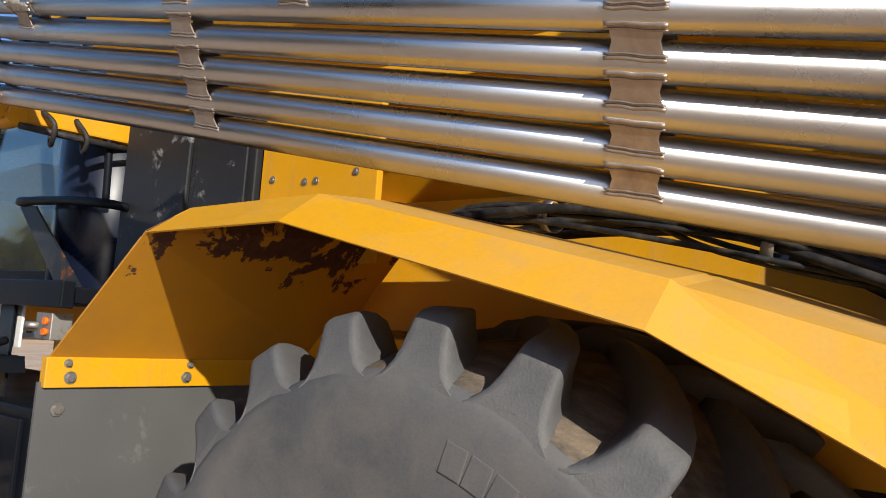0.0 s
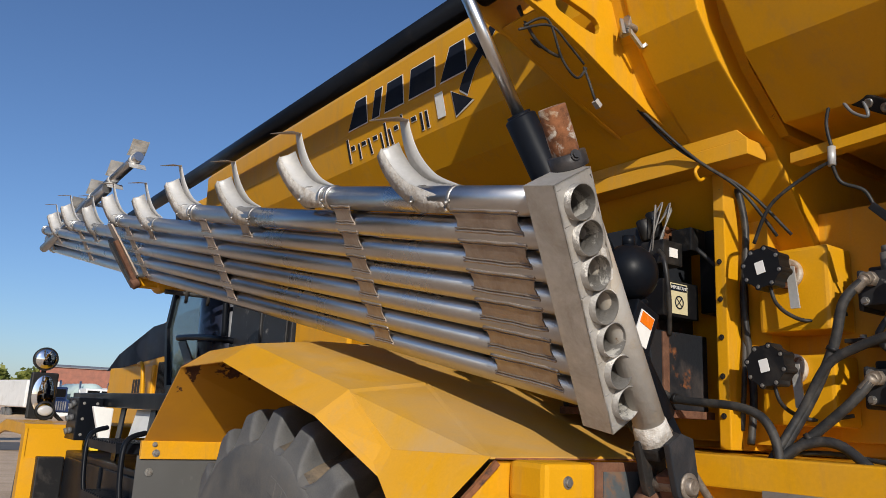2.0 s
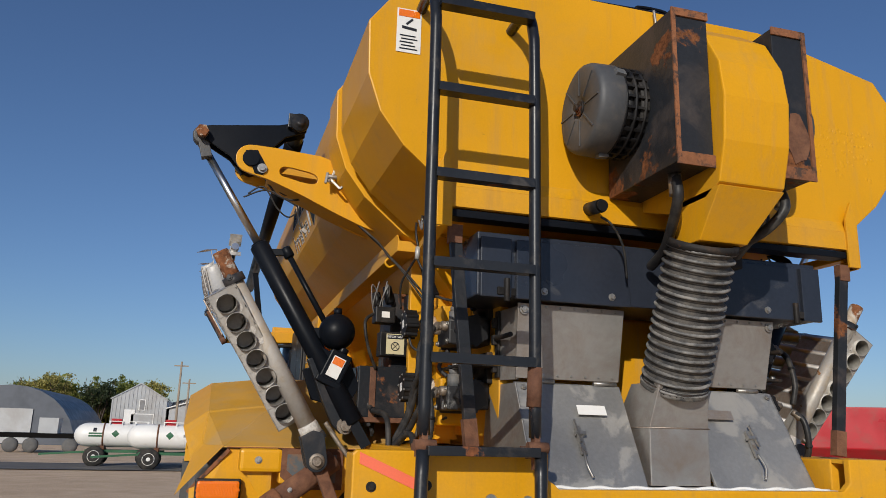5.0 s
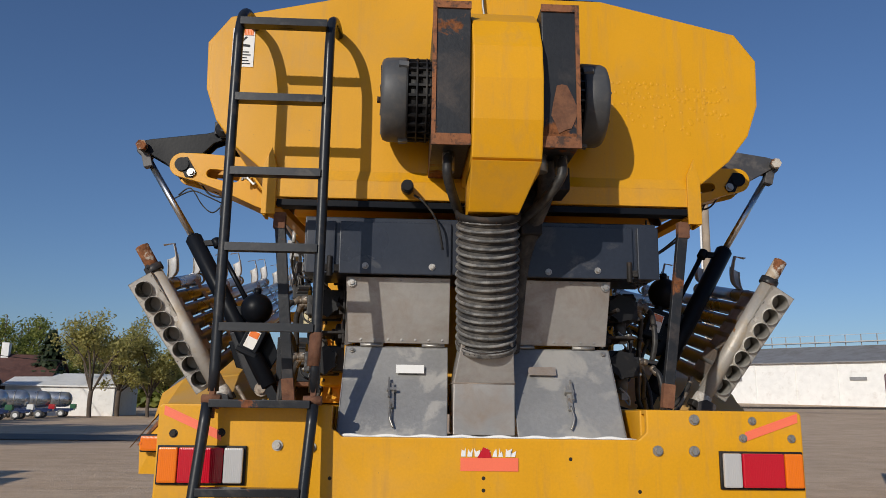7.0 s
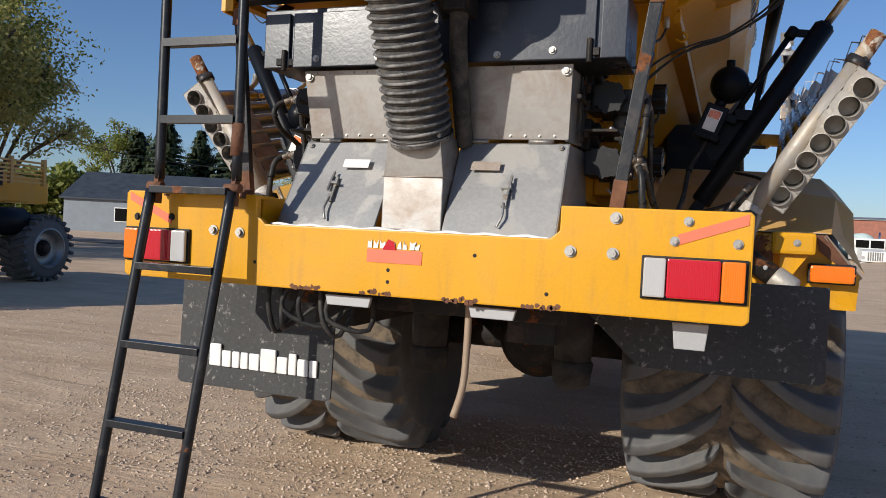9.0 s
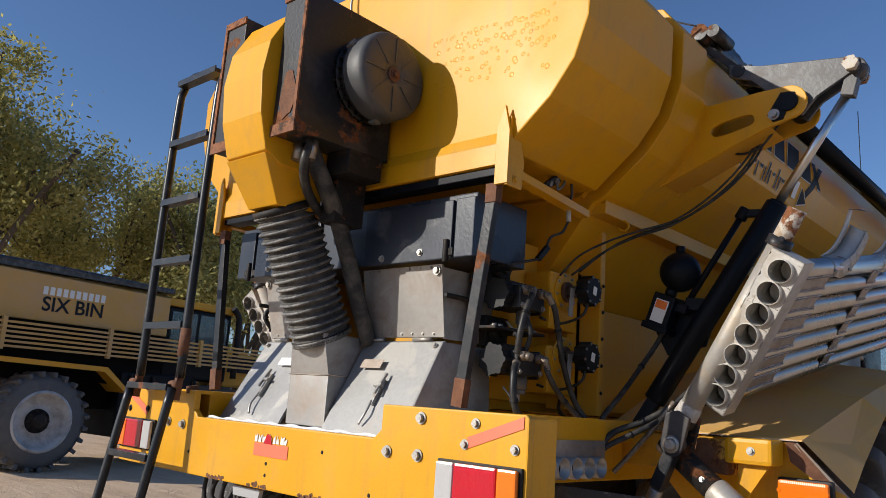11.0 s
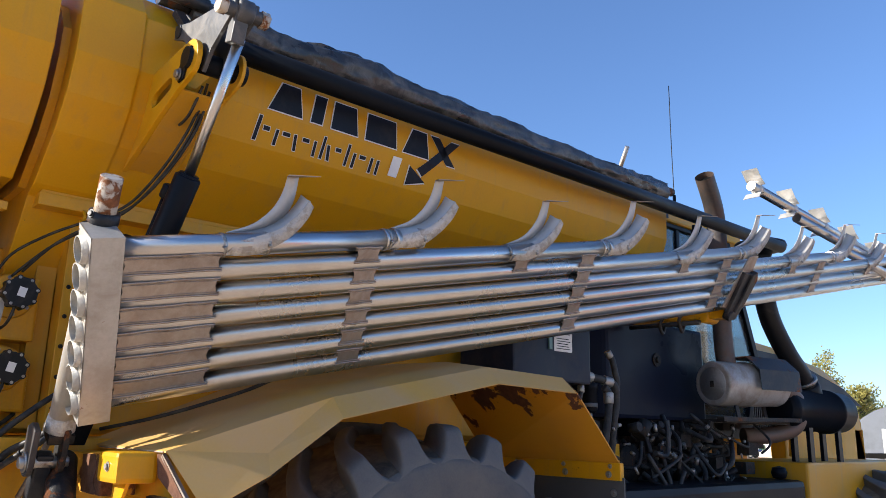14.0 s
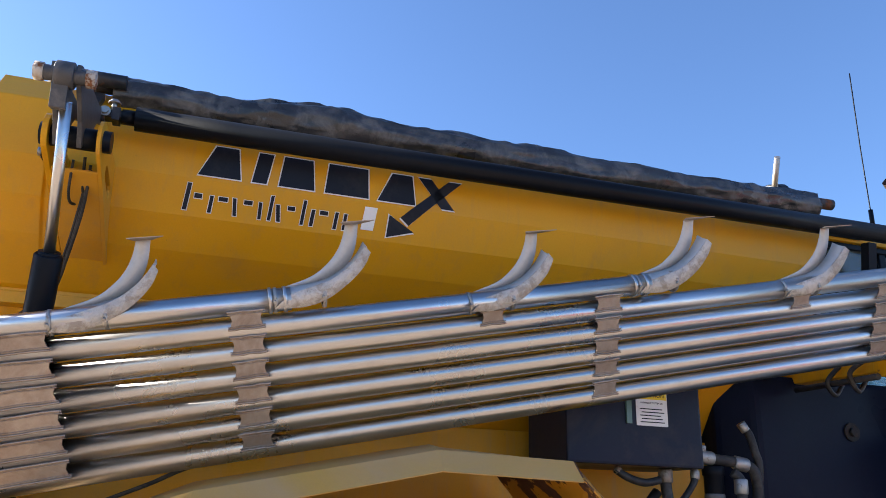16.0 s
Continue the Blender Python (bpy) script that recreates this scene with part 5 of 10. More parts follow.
# ---- fenders ----
def fender(sd):
    # the two fenders are bent a little differently
    if sd > 0:
        T, xo, lip, drop, foot, fx, fz = [(1.28, 1.515), (1.86, 1.72), (2.66, 1.885), (3.17, 1.87)], 1.70, 1.785, 0.075, 3.56, 1.74, 1.385
    else:
        T, xo, lip, drop, foot, fx, fz = [(1.28, 1.515), (1.895, 1.69), (2.715, 1.875), (3.20, 1.865)], 1.705, 1.825, 0.082, 3.60, 1.835, 1.36
    xi = 0.80
    (y0, z0), (y1, z1), (y2, z2), (y3, z3) = T
    thin = Vector((0, 0, -0.006))
    # left top facets get the dusty paint darkened for weaker light
    top_paint = fender_paint[sd] if sd > 0 else yellow_top_dust_shade
    # top facets, then the outer strip that widens into the rear panel
    knee, inner = (xo + 0.015, 1.60, 1.52), (1.625, 1.28, 1.524)
    lip_pts = [(lip, y3, z3 - drop), (lip, y2 - 0.01, z2 - drop), (lip, y1 - 0.01, z1 - drop - 0.004), (xo + 0.065, 1.585, 1.45), (lip - 0.005, 1.36, 1.305 if sd < 0 else 1.345)]
    s = Shape()
    s.plate([(xi, y3, z3 + 0.05), (xi, y2, z2 + 0.05), (1.36, y2 + 0.06, z2 + 0.045), (xo, y2, z2), (xo, y3, z3)], thin)
    fen = part("fender", s, top_paint, truck, "dusty yellow faceted rear fender", side=sd)
    s = Shape().plate([(xi, y2, z2 + 0.05), (xi, y1, z1 + 0.05), (1.36, y1 + 0.06, z1 + 0.045), (1.36, y2 + 0.06, z2 + 0.045)], thin)
    s.plate([(1.36, y2 + 0.06, z2 + 0.045), (1.36, y1 + 0.06, z1 + 0.045), (xo, y1, z1), (xo, y2, z2)], thin)
    part("top_facet", s, top_paint, fen, side=sd)
    s = Shape().plate([(xi, y1, z1 + 0.05), (xi, y0, 1.53), inner, (1.36, y1 + 0.06, z1 + 0.045)], thin)
    s.plate([(1.36, y1 + 0.06, z1 + 0.045), inner, knee, (xo, y1, z1)], thin)
    part("rear_facet", s, top_paint, fen, side=sd)
    s = Shape()
    for p, q, u, v in (((xo, y3, z3), (xo, y2, z2), lip_pts[1], lip_pts[0]), ((xo, y2, z2), (xo, y1, z1), lip_pts[2], lip_pts[1]), ((xo, y1, z1), knee, lip_pts[3], lip_pts[2])):
        s.plate([p, q, u, v], (-0.005, 0, -0.003))
    part("outer_strip", s, fender_paint[sd], fen, side=sd)
    s = Shape().plate([knee, inner, lip_pts[4]], (0, 0.006, 0.002))
    s.plate([knee, lip_pts[4], lip_pts[3]], (-0.004, 0.006, 0))
    part("rear_panel", s, fender_paint[sd], fen, "pointed rear panel of the fender", side=sd)
    s = Shape().plate([(0.90, 1.296, 1.513), (1.60, 1.296, 1.513), (1.76, 1.335, 1.335), (1.75, 1.335, 1.17), (1.20, 1.296, 1.17)], (0, 0.006, 0))
    part("fender_skirt", s, yellow_worn, fen, side=sd)
    s = Shape().bar((1.60, 1.283, 1.510), (1.765, 1.345, 1.318), 0.016, 0.012, (0, 1, 0))
    s.bar((1.0, 1.279, 1.520), (1.61, 1.279, 1.520), 0.004, 0.006, (0, 1, 0))
    part("fender_edge", s, steel_weld if sd > 0 else rust_edge, fen, "bare metal edge", side=sd)
    # sloping front wall with peeled paint
    fy, ft = T[3]
    s = Shape().plate([(xo, fy, ft - 0.005), (xi, fy, ft + 0.03), (xi, foot, fz + 0.075), (fx, foot, fz + 0.075), (lip, fy, ft - drop)], (0, 0.005, 0.004))
    part("front_wall", s, peeled, fen, "yellow inner panel with peeled paint showing rust", side=sd)
    s = Shape().box(0.85, fx + 0.01, foot - 0.015, foot + 0.015, fz, fz + 0.085)
    strip = part("front_strip", s, yellow_worn, fen, bevel=0.003, side=sd)
    bolts("strip_bolt", [(x, foot - 0.015, fz + 0.028) for x in (fx - 0.06, 1.40, 1.07)], (0, -1, 0), 0.012, 0.012, zinc, strip, sd)
    bolts("strip_bolt", [(x, foot - 0.015, fz + 0.068) for x in (fx - 0.05, 1.39, 1.05)], (0, -1, 0), 0.008, 0.012, zinc, strip, sd)
    bolts("flap_bolt", [(fx - 0.04, foot - 0.002, fz - 0.06)], (0, -1, 0), 0.013, 0.012, zinc, strip, sd)
    s = Shape().box(0.85, fx + 0.02, foot, foot + 0.01, 0.45, fz + 0.015)
    part("front_flap", s, flap_rubber, fen, "black rubber flap", side=sd)
    # outrigger beam with its end block, hinge tube and marker lamp
    s = Shape().box(0.90, 1.38, 1.17, 1.29, 1.37, 1.505)
    beam = part("outrigger", s, yellow_rusty if sd > 0 else yellow_worn, truck, "stained yellow outrigger beam", bevel=0.006, side=sd)
    s = Shape().box(1.37, 1.555, 1.155, 1.29, 1.418, 1.518)
    part("end_block", s, yellow, beam, "yellow end block", bevel=0.016, side=sd)
    bolts("block_bolt", [(1.475, 1.155, 1.47)], (0, -1, 0), 0.011, 0.010, zinc, beam, sd)
    s = Shape().plate([(1.41, 1.20, 1.42), (1.53, 1.20, 1.42), (1.41, 1.20, 1.24)], (0, 0.012, 0))
    part("gusset", s, yellow_worn, beam, "yellow gusset", side=sd)
    if sd < 0:
        s = Shape().plate([(1.10, 1.150, 1.520), (1.375, 1.150, 1.520), (1.375, 1.150, 1.40), (1.31, 1.150, 1.345), (1.10, 1.150, 1.345)], (0, 0.02, 0))
        patch = part("beam_patch", s, rust_mat, beam, "rust-edged mounting plate", side=sd)
        s = Shape().plate([(1.13, 1.147, 1.497), (1.350, 1.147, 1.497), (1.350, 1.147, 1.43), (1.29, 1.147, 1.375), (1.13, 1.147, 1.375)], (0, 0.003, 0))
        part("plate_face", s, scuffed_grey, patch, "scuffed grey steel face", side=sd)
    else:
        s = Shape().plate([(1.18, 1.166, 1.50), (1.30, 1.166, 1.505), (1.335, 1.166, 1.46), (1.31, 1.166, 1.41), (1.36, 1.166, 1.375), (1.20, 1.166, 1.375)], (0, 0.003, 0))
        part("primer_patch", s, rust_mat, beam, "bare red-brown primer", side=sd)
        s = Shape().plate([(1.565, 1.276, 1.513), (1.60, 1.276, 1.513), (1.725, 1.322, 1.36), (1.70, 1.322, 1.345), (1.58, 1.28, 1.44)], (0, 0.014, 0))
        part("rust_bracket", s, rust_mat, beam, "rusty bracket behind the fender point", side=sd)
    t0, t1 = Vector((1.15, 1.11, 1.475)), Vector((1.47, 1.03, 1.255))
    td = (t1 - t0).normalized()
    s = Shape().cyl(t0, t1 - td * 0.10, 0.048, n=22)
    tube = part("hinge_tube", s, rust_mat if sd < 0 else dark_iron, truck, "slanting rusty hinge tube", side=sd)
    s = Shape().revolve(t1 - td * 0.11, t1, [(0, 0.03), (0, 0.052), (0.008, 0.054), (0.09, 0.054), (0.098, 0.050), (0.11, 0.028), (0.11, 0.0)], 22)
    part("tube_cap", s, rust_edge if sd < 0 else stained_steel, tube, "worn end sleeve", side=sd)
    s = Shape()
    for f in (0.10, 0.24):
        bolt(s, t0 + td * f + Vector((0, -0.046, 0.012)), (0, -1, 0.2), 0.007, 0.012)
    part("grease_nipple", s, zinc, tube, side=sd)
    s = Shape().box(1.535, 1.735, 1.262, 1.30, 1.288, 1.382)
    mk = part("marker_lamp", s, plastic, fen, "rounded amber marker lamp in a black housing", bevel=0.010, side=sd)
    s = Shape().box(1.543, 1.727, 1.236, 1.264, 1.296, 1.374)
    part("amber_lens", s, lens_orange, mk, "amber marker lens", bevel=0.012, side=sd)
    s = Shape()
    for x in (1.55, 1.72):
        bolt(s, (x, 1.237, 1.335), (0, -1, 0), 0.006, 0.004)
    for z in (1.318, 1.335, 1.352):
        s.box(1.57, 1.70, 1.2345, 1.237, z - 0.002, z + 0.002)
    part("lens_rib", s, lens_orange, mk, side=sd)


def peeled_mat():
    m, t, p = nodes_of("peeled_yellow_paint")
    tc = t.nodes.new("ShaderNodeTexCoord").outputs["Object"]
    sep = t.nodes.new("ShaderNodeSeparateXYZ")
    t.links.new(tc, sep.inputs[0])
    edge = noise_node(t, 7, 7, 0.62, tc, 0.3)
    high = ramp(t, sep.outputs["Z"], 1.55, 1.92, -0.18, 0.20)
    mask = ramp(t, calc(t, "ADD", edge, high), 0.57, 0.59)
    rust_c = blend(t, ramp(t, noise_node(t, 30, 5, 0.7, tc), 0.3, 0.7), (0.055, 0.022, 0.014), (0.13, 0.05, 0.028))
    yel = blend(t, ramp(t, noise_node(t, 2.5, 5, 0.6, tc), 0.4, 0.75, 0, 0.5), (0.62, 0.28, 0.01), (0.38, 0.18, 0.04))
    t.links.new(blend(t, mask, yel, rust_c), p.inputs["Base Color"])
    t.links.new(ramp(t, mask, 0, 1, 0.45, 0.85), p.inputs["Roughness"])
    b = t.nodes.new("ShaderNodeBump")
    b.inputs["Strength"].default_value, b.inputs["Distance"].default_value = 0.3, 0.004
    t.links.new(mask, b.inputs["Height"])
    b.invert = True
    t.links.new(b.outputs[0], p.inputs["Normal"])
    return m


peeled = peeled_mat()
# the shaded right fender wears the paled copy of the dusty paint
fender_paint = {1: yellow_shade_dusted, -1: yellow_dusty}
for side in (1, -1):
    fender(side)

# ---- wheels ----
AXLE_Y, R_TYRE = 2.42, 0.86
AXLE_Z = GROUND + R_TYRE


def wheel(sd, y, x0, x1, radius, lugs, label):
    w = x1 - x0
    xm = (x0 + x1) / 2
    r0 = radius - 0.055
    c = Vector((xm * sd, y, GROUND + radius))
    prof = [(-0.5, 0.36), (-0.515, 0.50), (-0.53, 0.62), (-0.537, 0.74), (-0.538, 0.82), (-0.534, 0.872), (-0.527, 0.892), (-0.51, 0.903), (-0.475, 0.915), (-0.28, 0.965), (0, 1.0)]
    prof = [(a * w, b * r0) for a, b in prof]
    full = prof + [(-a, b) for a, b in reversed(prof[:-1])]
    s = Shape()
    outer_, inner_ = (full[-8:], prof[:8]) if sd > 0 else (prof[:8], full[-8:])
    s.revolve((0, 0, 0), (1, 0, 0), outer_, 56, caps=False)
    tyre = part("wheel", s, tyre_dusty, truck, label)
    part("inner_sidewall", Shape().revolve((0, 0, 0), (1, 0, 0), inner_, 56, caps=False), tyre_dusty, tyre)
    part("tread_base", Shape().revolve((0, 0, 0), (1, 0, 0), full[7:-7], 56, caps=False), tyre_mud, tyre, "brown mud-stained tread")
    tyre.location = c
    tyre.rotation_euler = (radians(7.4 if sd < 0 else 9.9), 0, 0)
    # one tread lug, repeated by turning
    s = Shape()
    secs = []
    # place across, turn, foot and top radius, half width at the top and at the foot, lean of the end face
    for px, ang, fr, tr, ht, hf, lean in ((0.02, 0.0, 0.965, 0.965, 0.026, 0.045, 0), (0.05, -0.035, 0.965, 0.995, 0.032, 0.05, 0), (0.10, -0.08, 0.965, 1.0, 0.036, 0.054, 0), (0.19, -0.145, 0.962, 1.0, 0.036, 0.058, 0), (0.28, -0.2, 0.955, 1.0, 0.036, 0.064, 0),
                                          (0.37, -0.24, 0.935, 0.998, 0.042, 0.076, 0.006), (0.43, -0.258, 0.915, 0.994, 0.046, 0.088, 0.011), (0.47, -0.269, 0.90, 0.985, 0.048, 0.106, 0.018), (0.492, -0.274, 0.89, 0.972, 0.045, 0.116, 0.0235),
                                          (0.500, -0.276, 0.885, 0.955, 0.040, 0.119, 0.0265), (0.504, -0.277, 0.882, 0.935, 0.030, 0.116, 0.0275)):
        ang *= 1.5
        fr, tr = fr * r0, tr * radius

        def at(da, f):
            t = ang + da / radius
            r = fr + (tr - fr) * f
            return Vector(((px + lean * min(1.0, 1 - f)) * w, math.sin(t) * r, math.cos(t) * r))
        prof_ = [(-hf, -0.22), (-hf * 0.96, 0.0), (-ht - (hf - ht) * 0.66, 0.10), (-ht - (hf - ht) * 0.40, 0.28), (-ht - (hf - ht) * 0.22, 0.52), (-ht - (hf - ht) * 0.06, 0.84), (-ht, 0.93), (-ht * 0.86, 0.98), (-ht * 0.62, 1.0)]
        secs.append([at(da, f) for da, f in prof_] + [at(-da, f) for da, f in reversed(prof_)])
    s.loft(secs, smooth=True)
    lug = s.mesh("lug")
    lug.materials.append(tyre_rubber)
    for k in range(lugs):
        for half in (1, -1):
            o = new("lug", lug)
            o.parent = tyre
            a = 2 * math.pi * (k + (0.5 if half < 0 else 0)) / lugs
            o.matrix_basis = Matrix.Rotation(a, 4, "X") @ (Matrix.Identity(4) if half > 0 else Matrix.Rotation(0, 4, "X") @ Matrix.Diagonal((-1, 1, 1, 1)))
    # raised sidewall ring and plain raised blocks
    for q in (-1, 1):
        s = Shape().revolve((q * w * 0.5, 0, 0), (q * w * 0.6, 0, 0), [(0.0, r0 * 0.57), (0.018, r0 * 0.575), (0.018, r0 * 0.59), (0.0, r0 * 0.60)], 48, caps=False)
        part("sidewall_ring", s, tyre_rubber, tyre, "raised ring on the sidewall")
        for j in range(5):
            for rep in range(2):
                a = math.pi * rep + radians(5.2) * (j - 2) + (0.15 if rep else -0.35)
                up = Vector((0, math.sin(a), math.cos(a)))
                e = up * r0 * 0.755 + Vector((q * w * 0.5365, 0, 0))
                s = Shape().bar(e - up * 0.03, e + up * 0.03, 0.05, 0.005, (q, 0, 0))
                part("sidewall_block", s, tyre_dusty, tyre, "raised rubber block", bevel=0.003)
    s = Shape()
    s.revolve((-w * 0.42, 0, 0), (w, 0, 0), [(0, r0 * 0.38), (0.02, r0 * 0.40), (w * 0.2, r0 * 0.36), (w * 0.64, r0 * 0.36), (w * 0.82, r0 * 0.40), (w * 0.84, r0 * 0.38)], 40, caps=False)
    s.revolve((-w * 0.15, 0, 0), (w, 0, 0), [(0, r0 * 0.37), (0.03, 0.12), (w * 0.27, 0.12), (w * 0.3, r0 * 0.37)], 40)
    part("rim", s, white_paint if y > 5 else steel_weld, tyre, "dusty steel rim")
    return tyre


for side in (1, -1):
    wheel(side, AXLE_Y, 0.70, 1.74, R_TYRE, 21, "wide flotation tyre with deep bar lugs, dusty black")
    wheel(side, 7.9, 0.85, 1.62, 0.72, 20, "large front flotation tyre, dusty black")

# axle, springs and clutter under the rear
s = Shape().cyl((-0.9, AXLE_Y, AXLE_Z), (0.9, AXLE_Y, AXLE_Z), 0.11, n=20)
s.ball((0.05, AXLE_Y - 0.05, AXLE_Z), 0.27, 22, 14)
s.cyl((0.05, AXLE_Y - 0.36, AXLE_Z), (0.05, AXLE_Y, AXLE_Z), 0.16, 0.2, n=20)
part("axle", s, dark_iron, truck, "black rear axle and differential")
for sd in (-1, 1):
    s = Shape().cyl((sd * 0.42, 1.55, 0.72), (sd * 0.42, 1.55, 1.25), 0.10, 0.12, n=20)
    s.revolve((sd * 0.42, 1.55, 0.62), (sd * 0.42, 1.55, 1.0), [(0, 0.05), (0.03, 0.10), (0.14, 0.115), (0.16, 0.10)], 20)
    part("air_spring", s, rubber, truck, "black rubber air spring")
part("cross_member", Shape().box(-0.62, 0.62, 0.3, 0.42, 1.10, 1.30), dark_iron, truck, "dark greasy cross member", bevel=0.005)
for x in (-0.55, 0.35):
    part("frame_rail", Shape().box(x, x + 0.2, 0.42, 2.0, 1.0, 1.3), dark_iron, truck, "dark greasy frame rail", bevel=0.005)
rng = random.Random(9)
for k in range(6):
    x = -0.60 + 0.06 * k
    s = Shape().hose([(x, 0.12, 1.22), (x + rng.uniform(-0.05, 0.08), 0.1, 1.12 - rng.uniform(0, 0.08)), (x + rng.uniform(0.0, 0.2), 0.16, 1.07 - rng.uniform(0, 0.1)), (x + rng.uniform(0.1, 0.3), 0.25, 1.2)], 0.011, 6, 4)
    part("hanging_hose", s, hose_mat, truck, "hanging black hose")
s = Shape().hose([(0.26, 0.18, 1.25), (0.265, 0.16, 1.0), (0.26, 0.15, 0.85), (0.23, 0.14, 0.73)], 0.014, 8)
part("drain_hose", s, surface("tan_hose", (0.30, 0.22, 0.15), 0.6), truck, "tan drain hose hanging down")
# mud flaps
for sd, top, bot in ((-1, 1.22, 0.615), (1, 1.30, 0.94)):
    xa, xb = (0.55, 1.44) if sd < 0 else (0.46, 1.56)
    s = Shape().plate([(xa, 0.62, top), (xb, 0.62, top), (xb, 0.60, bot), (xb - 0.02, 0.60, bot - 0.015), (xa + 0.03 if sd < 0 else 0.87, 0.60, bot - 0.015), (xa if sd < 0 else 0.85, 0.60, bot)], (0, 0.012, 0))
    flap = part("mud_flap", s, flap_black, truck, "black rubber mud flap with pale specks", bevel=0.004, side=sd)
    if sd < 0:
        xs = 0.625
        for k, (w, h) in enumerate(((0.05, 0.0), (0.065, 0.0), (0.05, 0.022), (0.065, 0.0), (0.095, 0.03), (0.065, 0.0), (0.05, 0.0), (0.05, 0.0), (0.06, 0.0), (0.075, 0.03))):
            s = Shape().box(xs, xs + w - 0.008, 0.588, 0.602, 0.708, 0.790 + h)
            part("mark_block", s, decal_white, flap, side=sd, bevel=0.006)
            xs += w



# ---- hydraulic drives, valves and hoses on both flanks ----
def flank(sd):
    # mounting wall and two gear housings
    s = Shape().box(0.56, 0.60, 0.63 if sd > 0 else 0.48, 1.16, 1.60, 2.30)
    wall = part("drive_panel", s, yellow_dusty, truck, "dusty yellow drive panel", bevel=0.004, side=sd)
    part("panel_post", Shape().box(0.60, 0.82, 1.12, 1.16, 1.56, 2.46), yellow_dusty, wall, "upright yellow edge plate", bevel=0.004, side=sd)
    part("panel_filler", Shape().box(0.60, 0.70, 1.045, 1.12, 1.58, 2.40), yellow_dusty, wall, side=sd)
    bolts("panel_bolt", [(0.823, 1.14, z) for z in (1.66, 1.78, 1.90, 2.02, 2.14)], (1, 0, 0), 0.006, 0.006, dark_iron, wall, sd)
    for z, zm, z0, z1 in ((2.088, 2.04, 1.915, 2.168), (1.803, 1.775, 1.64, 1.845)):
        s = Shape().box(0.60, 0.742, 0.835, 1.06, z0, z1)
        # left housings take the brighter yellow, painting in the sunlight on them
        gear = part("gear_housing", s, yellow_worn if sd > 0 else yellow, wall, "yellow square gear housing", bevel=0.012, side=sd)
        ring = [2 * math.pi * k / 8 + 0.2 for k in range(8)]
        if sd > 0:
            s = Shape().revolve((0.742, 0.955, z), (0.75, 0.955, z), [(0, 0.088), (0.005, 0.086), (0.006, 0.080), (0.006, 0.05)], 36)
            cover = part("bearing_cover", s, yellow_worn, gear, "round yellow bearing cover", side=sd)
            bolts("cover_bolt", [(0.748, 0.955 + 0.074 * math.cos(a), z + 0.074 * math.sin(a)) for a in ring], (1, 0, 0), 0.005, 0.005, zinc, gear, sd)
        s = Shape().cyl((0.741, 0.955, z), (0.762, 0.955, z), 0.046, n=28, edge=0.004)
        part("flange", s, rust_mat if sd > 0 else rusty_cream, gear, "rusty bearing flange", side=sd)
        s = Shape().cyl((0.76, 0.955, z), (0.81, 0.955, z), 0.026, n=16)
        s.cyl((0.79, 0.955, z), (0.828, 0.955, z), 0.018, n=16)
        part("shaft", s, fitting_mat, gear, "rusty shaft end", side=sd)
        # eight-lobed speed sensor
        lobes = [(0.058 + 0.009 * max(0, math.cos(8 * (a - 0.2))) ** 0.5, a) for a in [2 * math.pi * k / 64 for k in range(64)]]
        s = Shape().plate([(0.83, 0.96 + r * math.cos(a), z + r * math.sin(a)) for r, a in lobes], (0.056, 0, 0))
        sensor = part("speed_sensor", s, plastic, truck, "round black speed sensor with a white label", side=sd)
        bolts("sensor_screw", [(0.886, 0.96 + 0.057 * math.cos(2 * math.pi * k / 8 + 0.2), z + 0.057 * math.sin(2 * math.pi * k / 8 + 0.2)) for k in range(8)], (1, 0, 0), 0.004, 0.004, zinc, sensor, sd)
        s = Shape().bar((0.8885, 0.958, z - 0.018), (0.8885, 0.966, z + 0.018), 0.0015, 0.028, (0, 1, 0))
        part("sensor_label", s, decal_white, sensor, side=sd)
        s = Shape().plate([(0.80, 0.905, z + 0.01), (0.80, 0.93, z + 0.01), (0.80, 0.92, z - 0.115), (0.80, 0.893, z - 0.115)], (0.006, 0, 0))
        part("torque_strap", s, lever_grey, sensor, "flat steel torque strap", side=sd)
        s = Shape().hose([(0.86, 0.95, z - 0.05), (0.85, 0.94, z - 0.10), (0.80, 0.93, z - 0.13), (0.74, 0.90, z - 0.145), (0.72, 0.80, z - 0.13)], 0.006, 6)
        part("sensor_cable", s, hose_mat, sensor, side=sd)
        # motor block: body, end cap with lobes, cast flange
        y, z = 0.645, zm
        s = Shape().box(0.66, 0.79, y - 0.085, y + 0.085, z - 0.075, z + 0.02)
        s.box(0.60, 0.70, y - 0.06, y + 0.10, z - 0.07, z + 0.05)
        s.box(0.64, 0.77, y + 0.085, y + 0.10, z - 0.085, z + 0.03)
        motor = part("hydraulic_motor", s, scuffed_black, truck, "grimy black hydraulic motor block", bevel=0.010, side=sd)
        lobes = [(0.060 + 0.009 * max(0, math.cos(7 * a)) ** 0.5, a) for a in [2 * math.pi * k / 56 for k in range(56)]]
        s = Shape().plate([(0.70 + r * math.cos(a), y - 0.135, z - 0.02 + r * math.sin(a)) for r, a in lobes], (0, 0.047, 0))
        part("end_cap", s, plastic, motor, "lobed black end cap", side=sd)
        for dy, dz in ((-0.055, 0.0), (0.05, -0.005)):
            s = Shape().cyl((0.775, y + dy, z + dz), (0.815, y + dy, z + dz), 0.021, n=6)
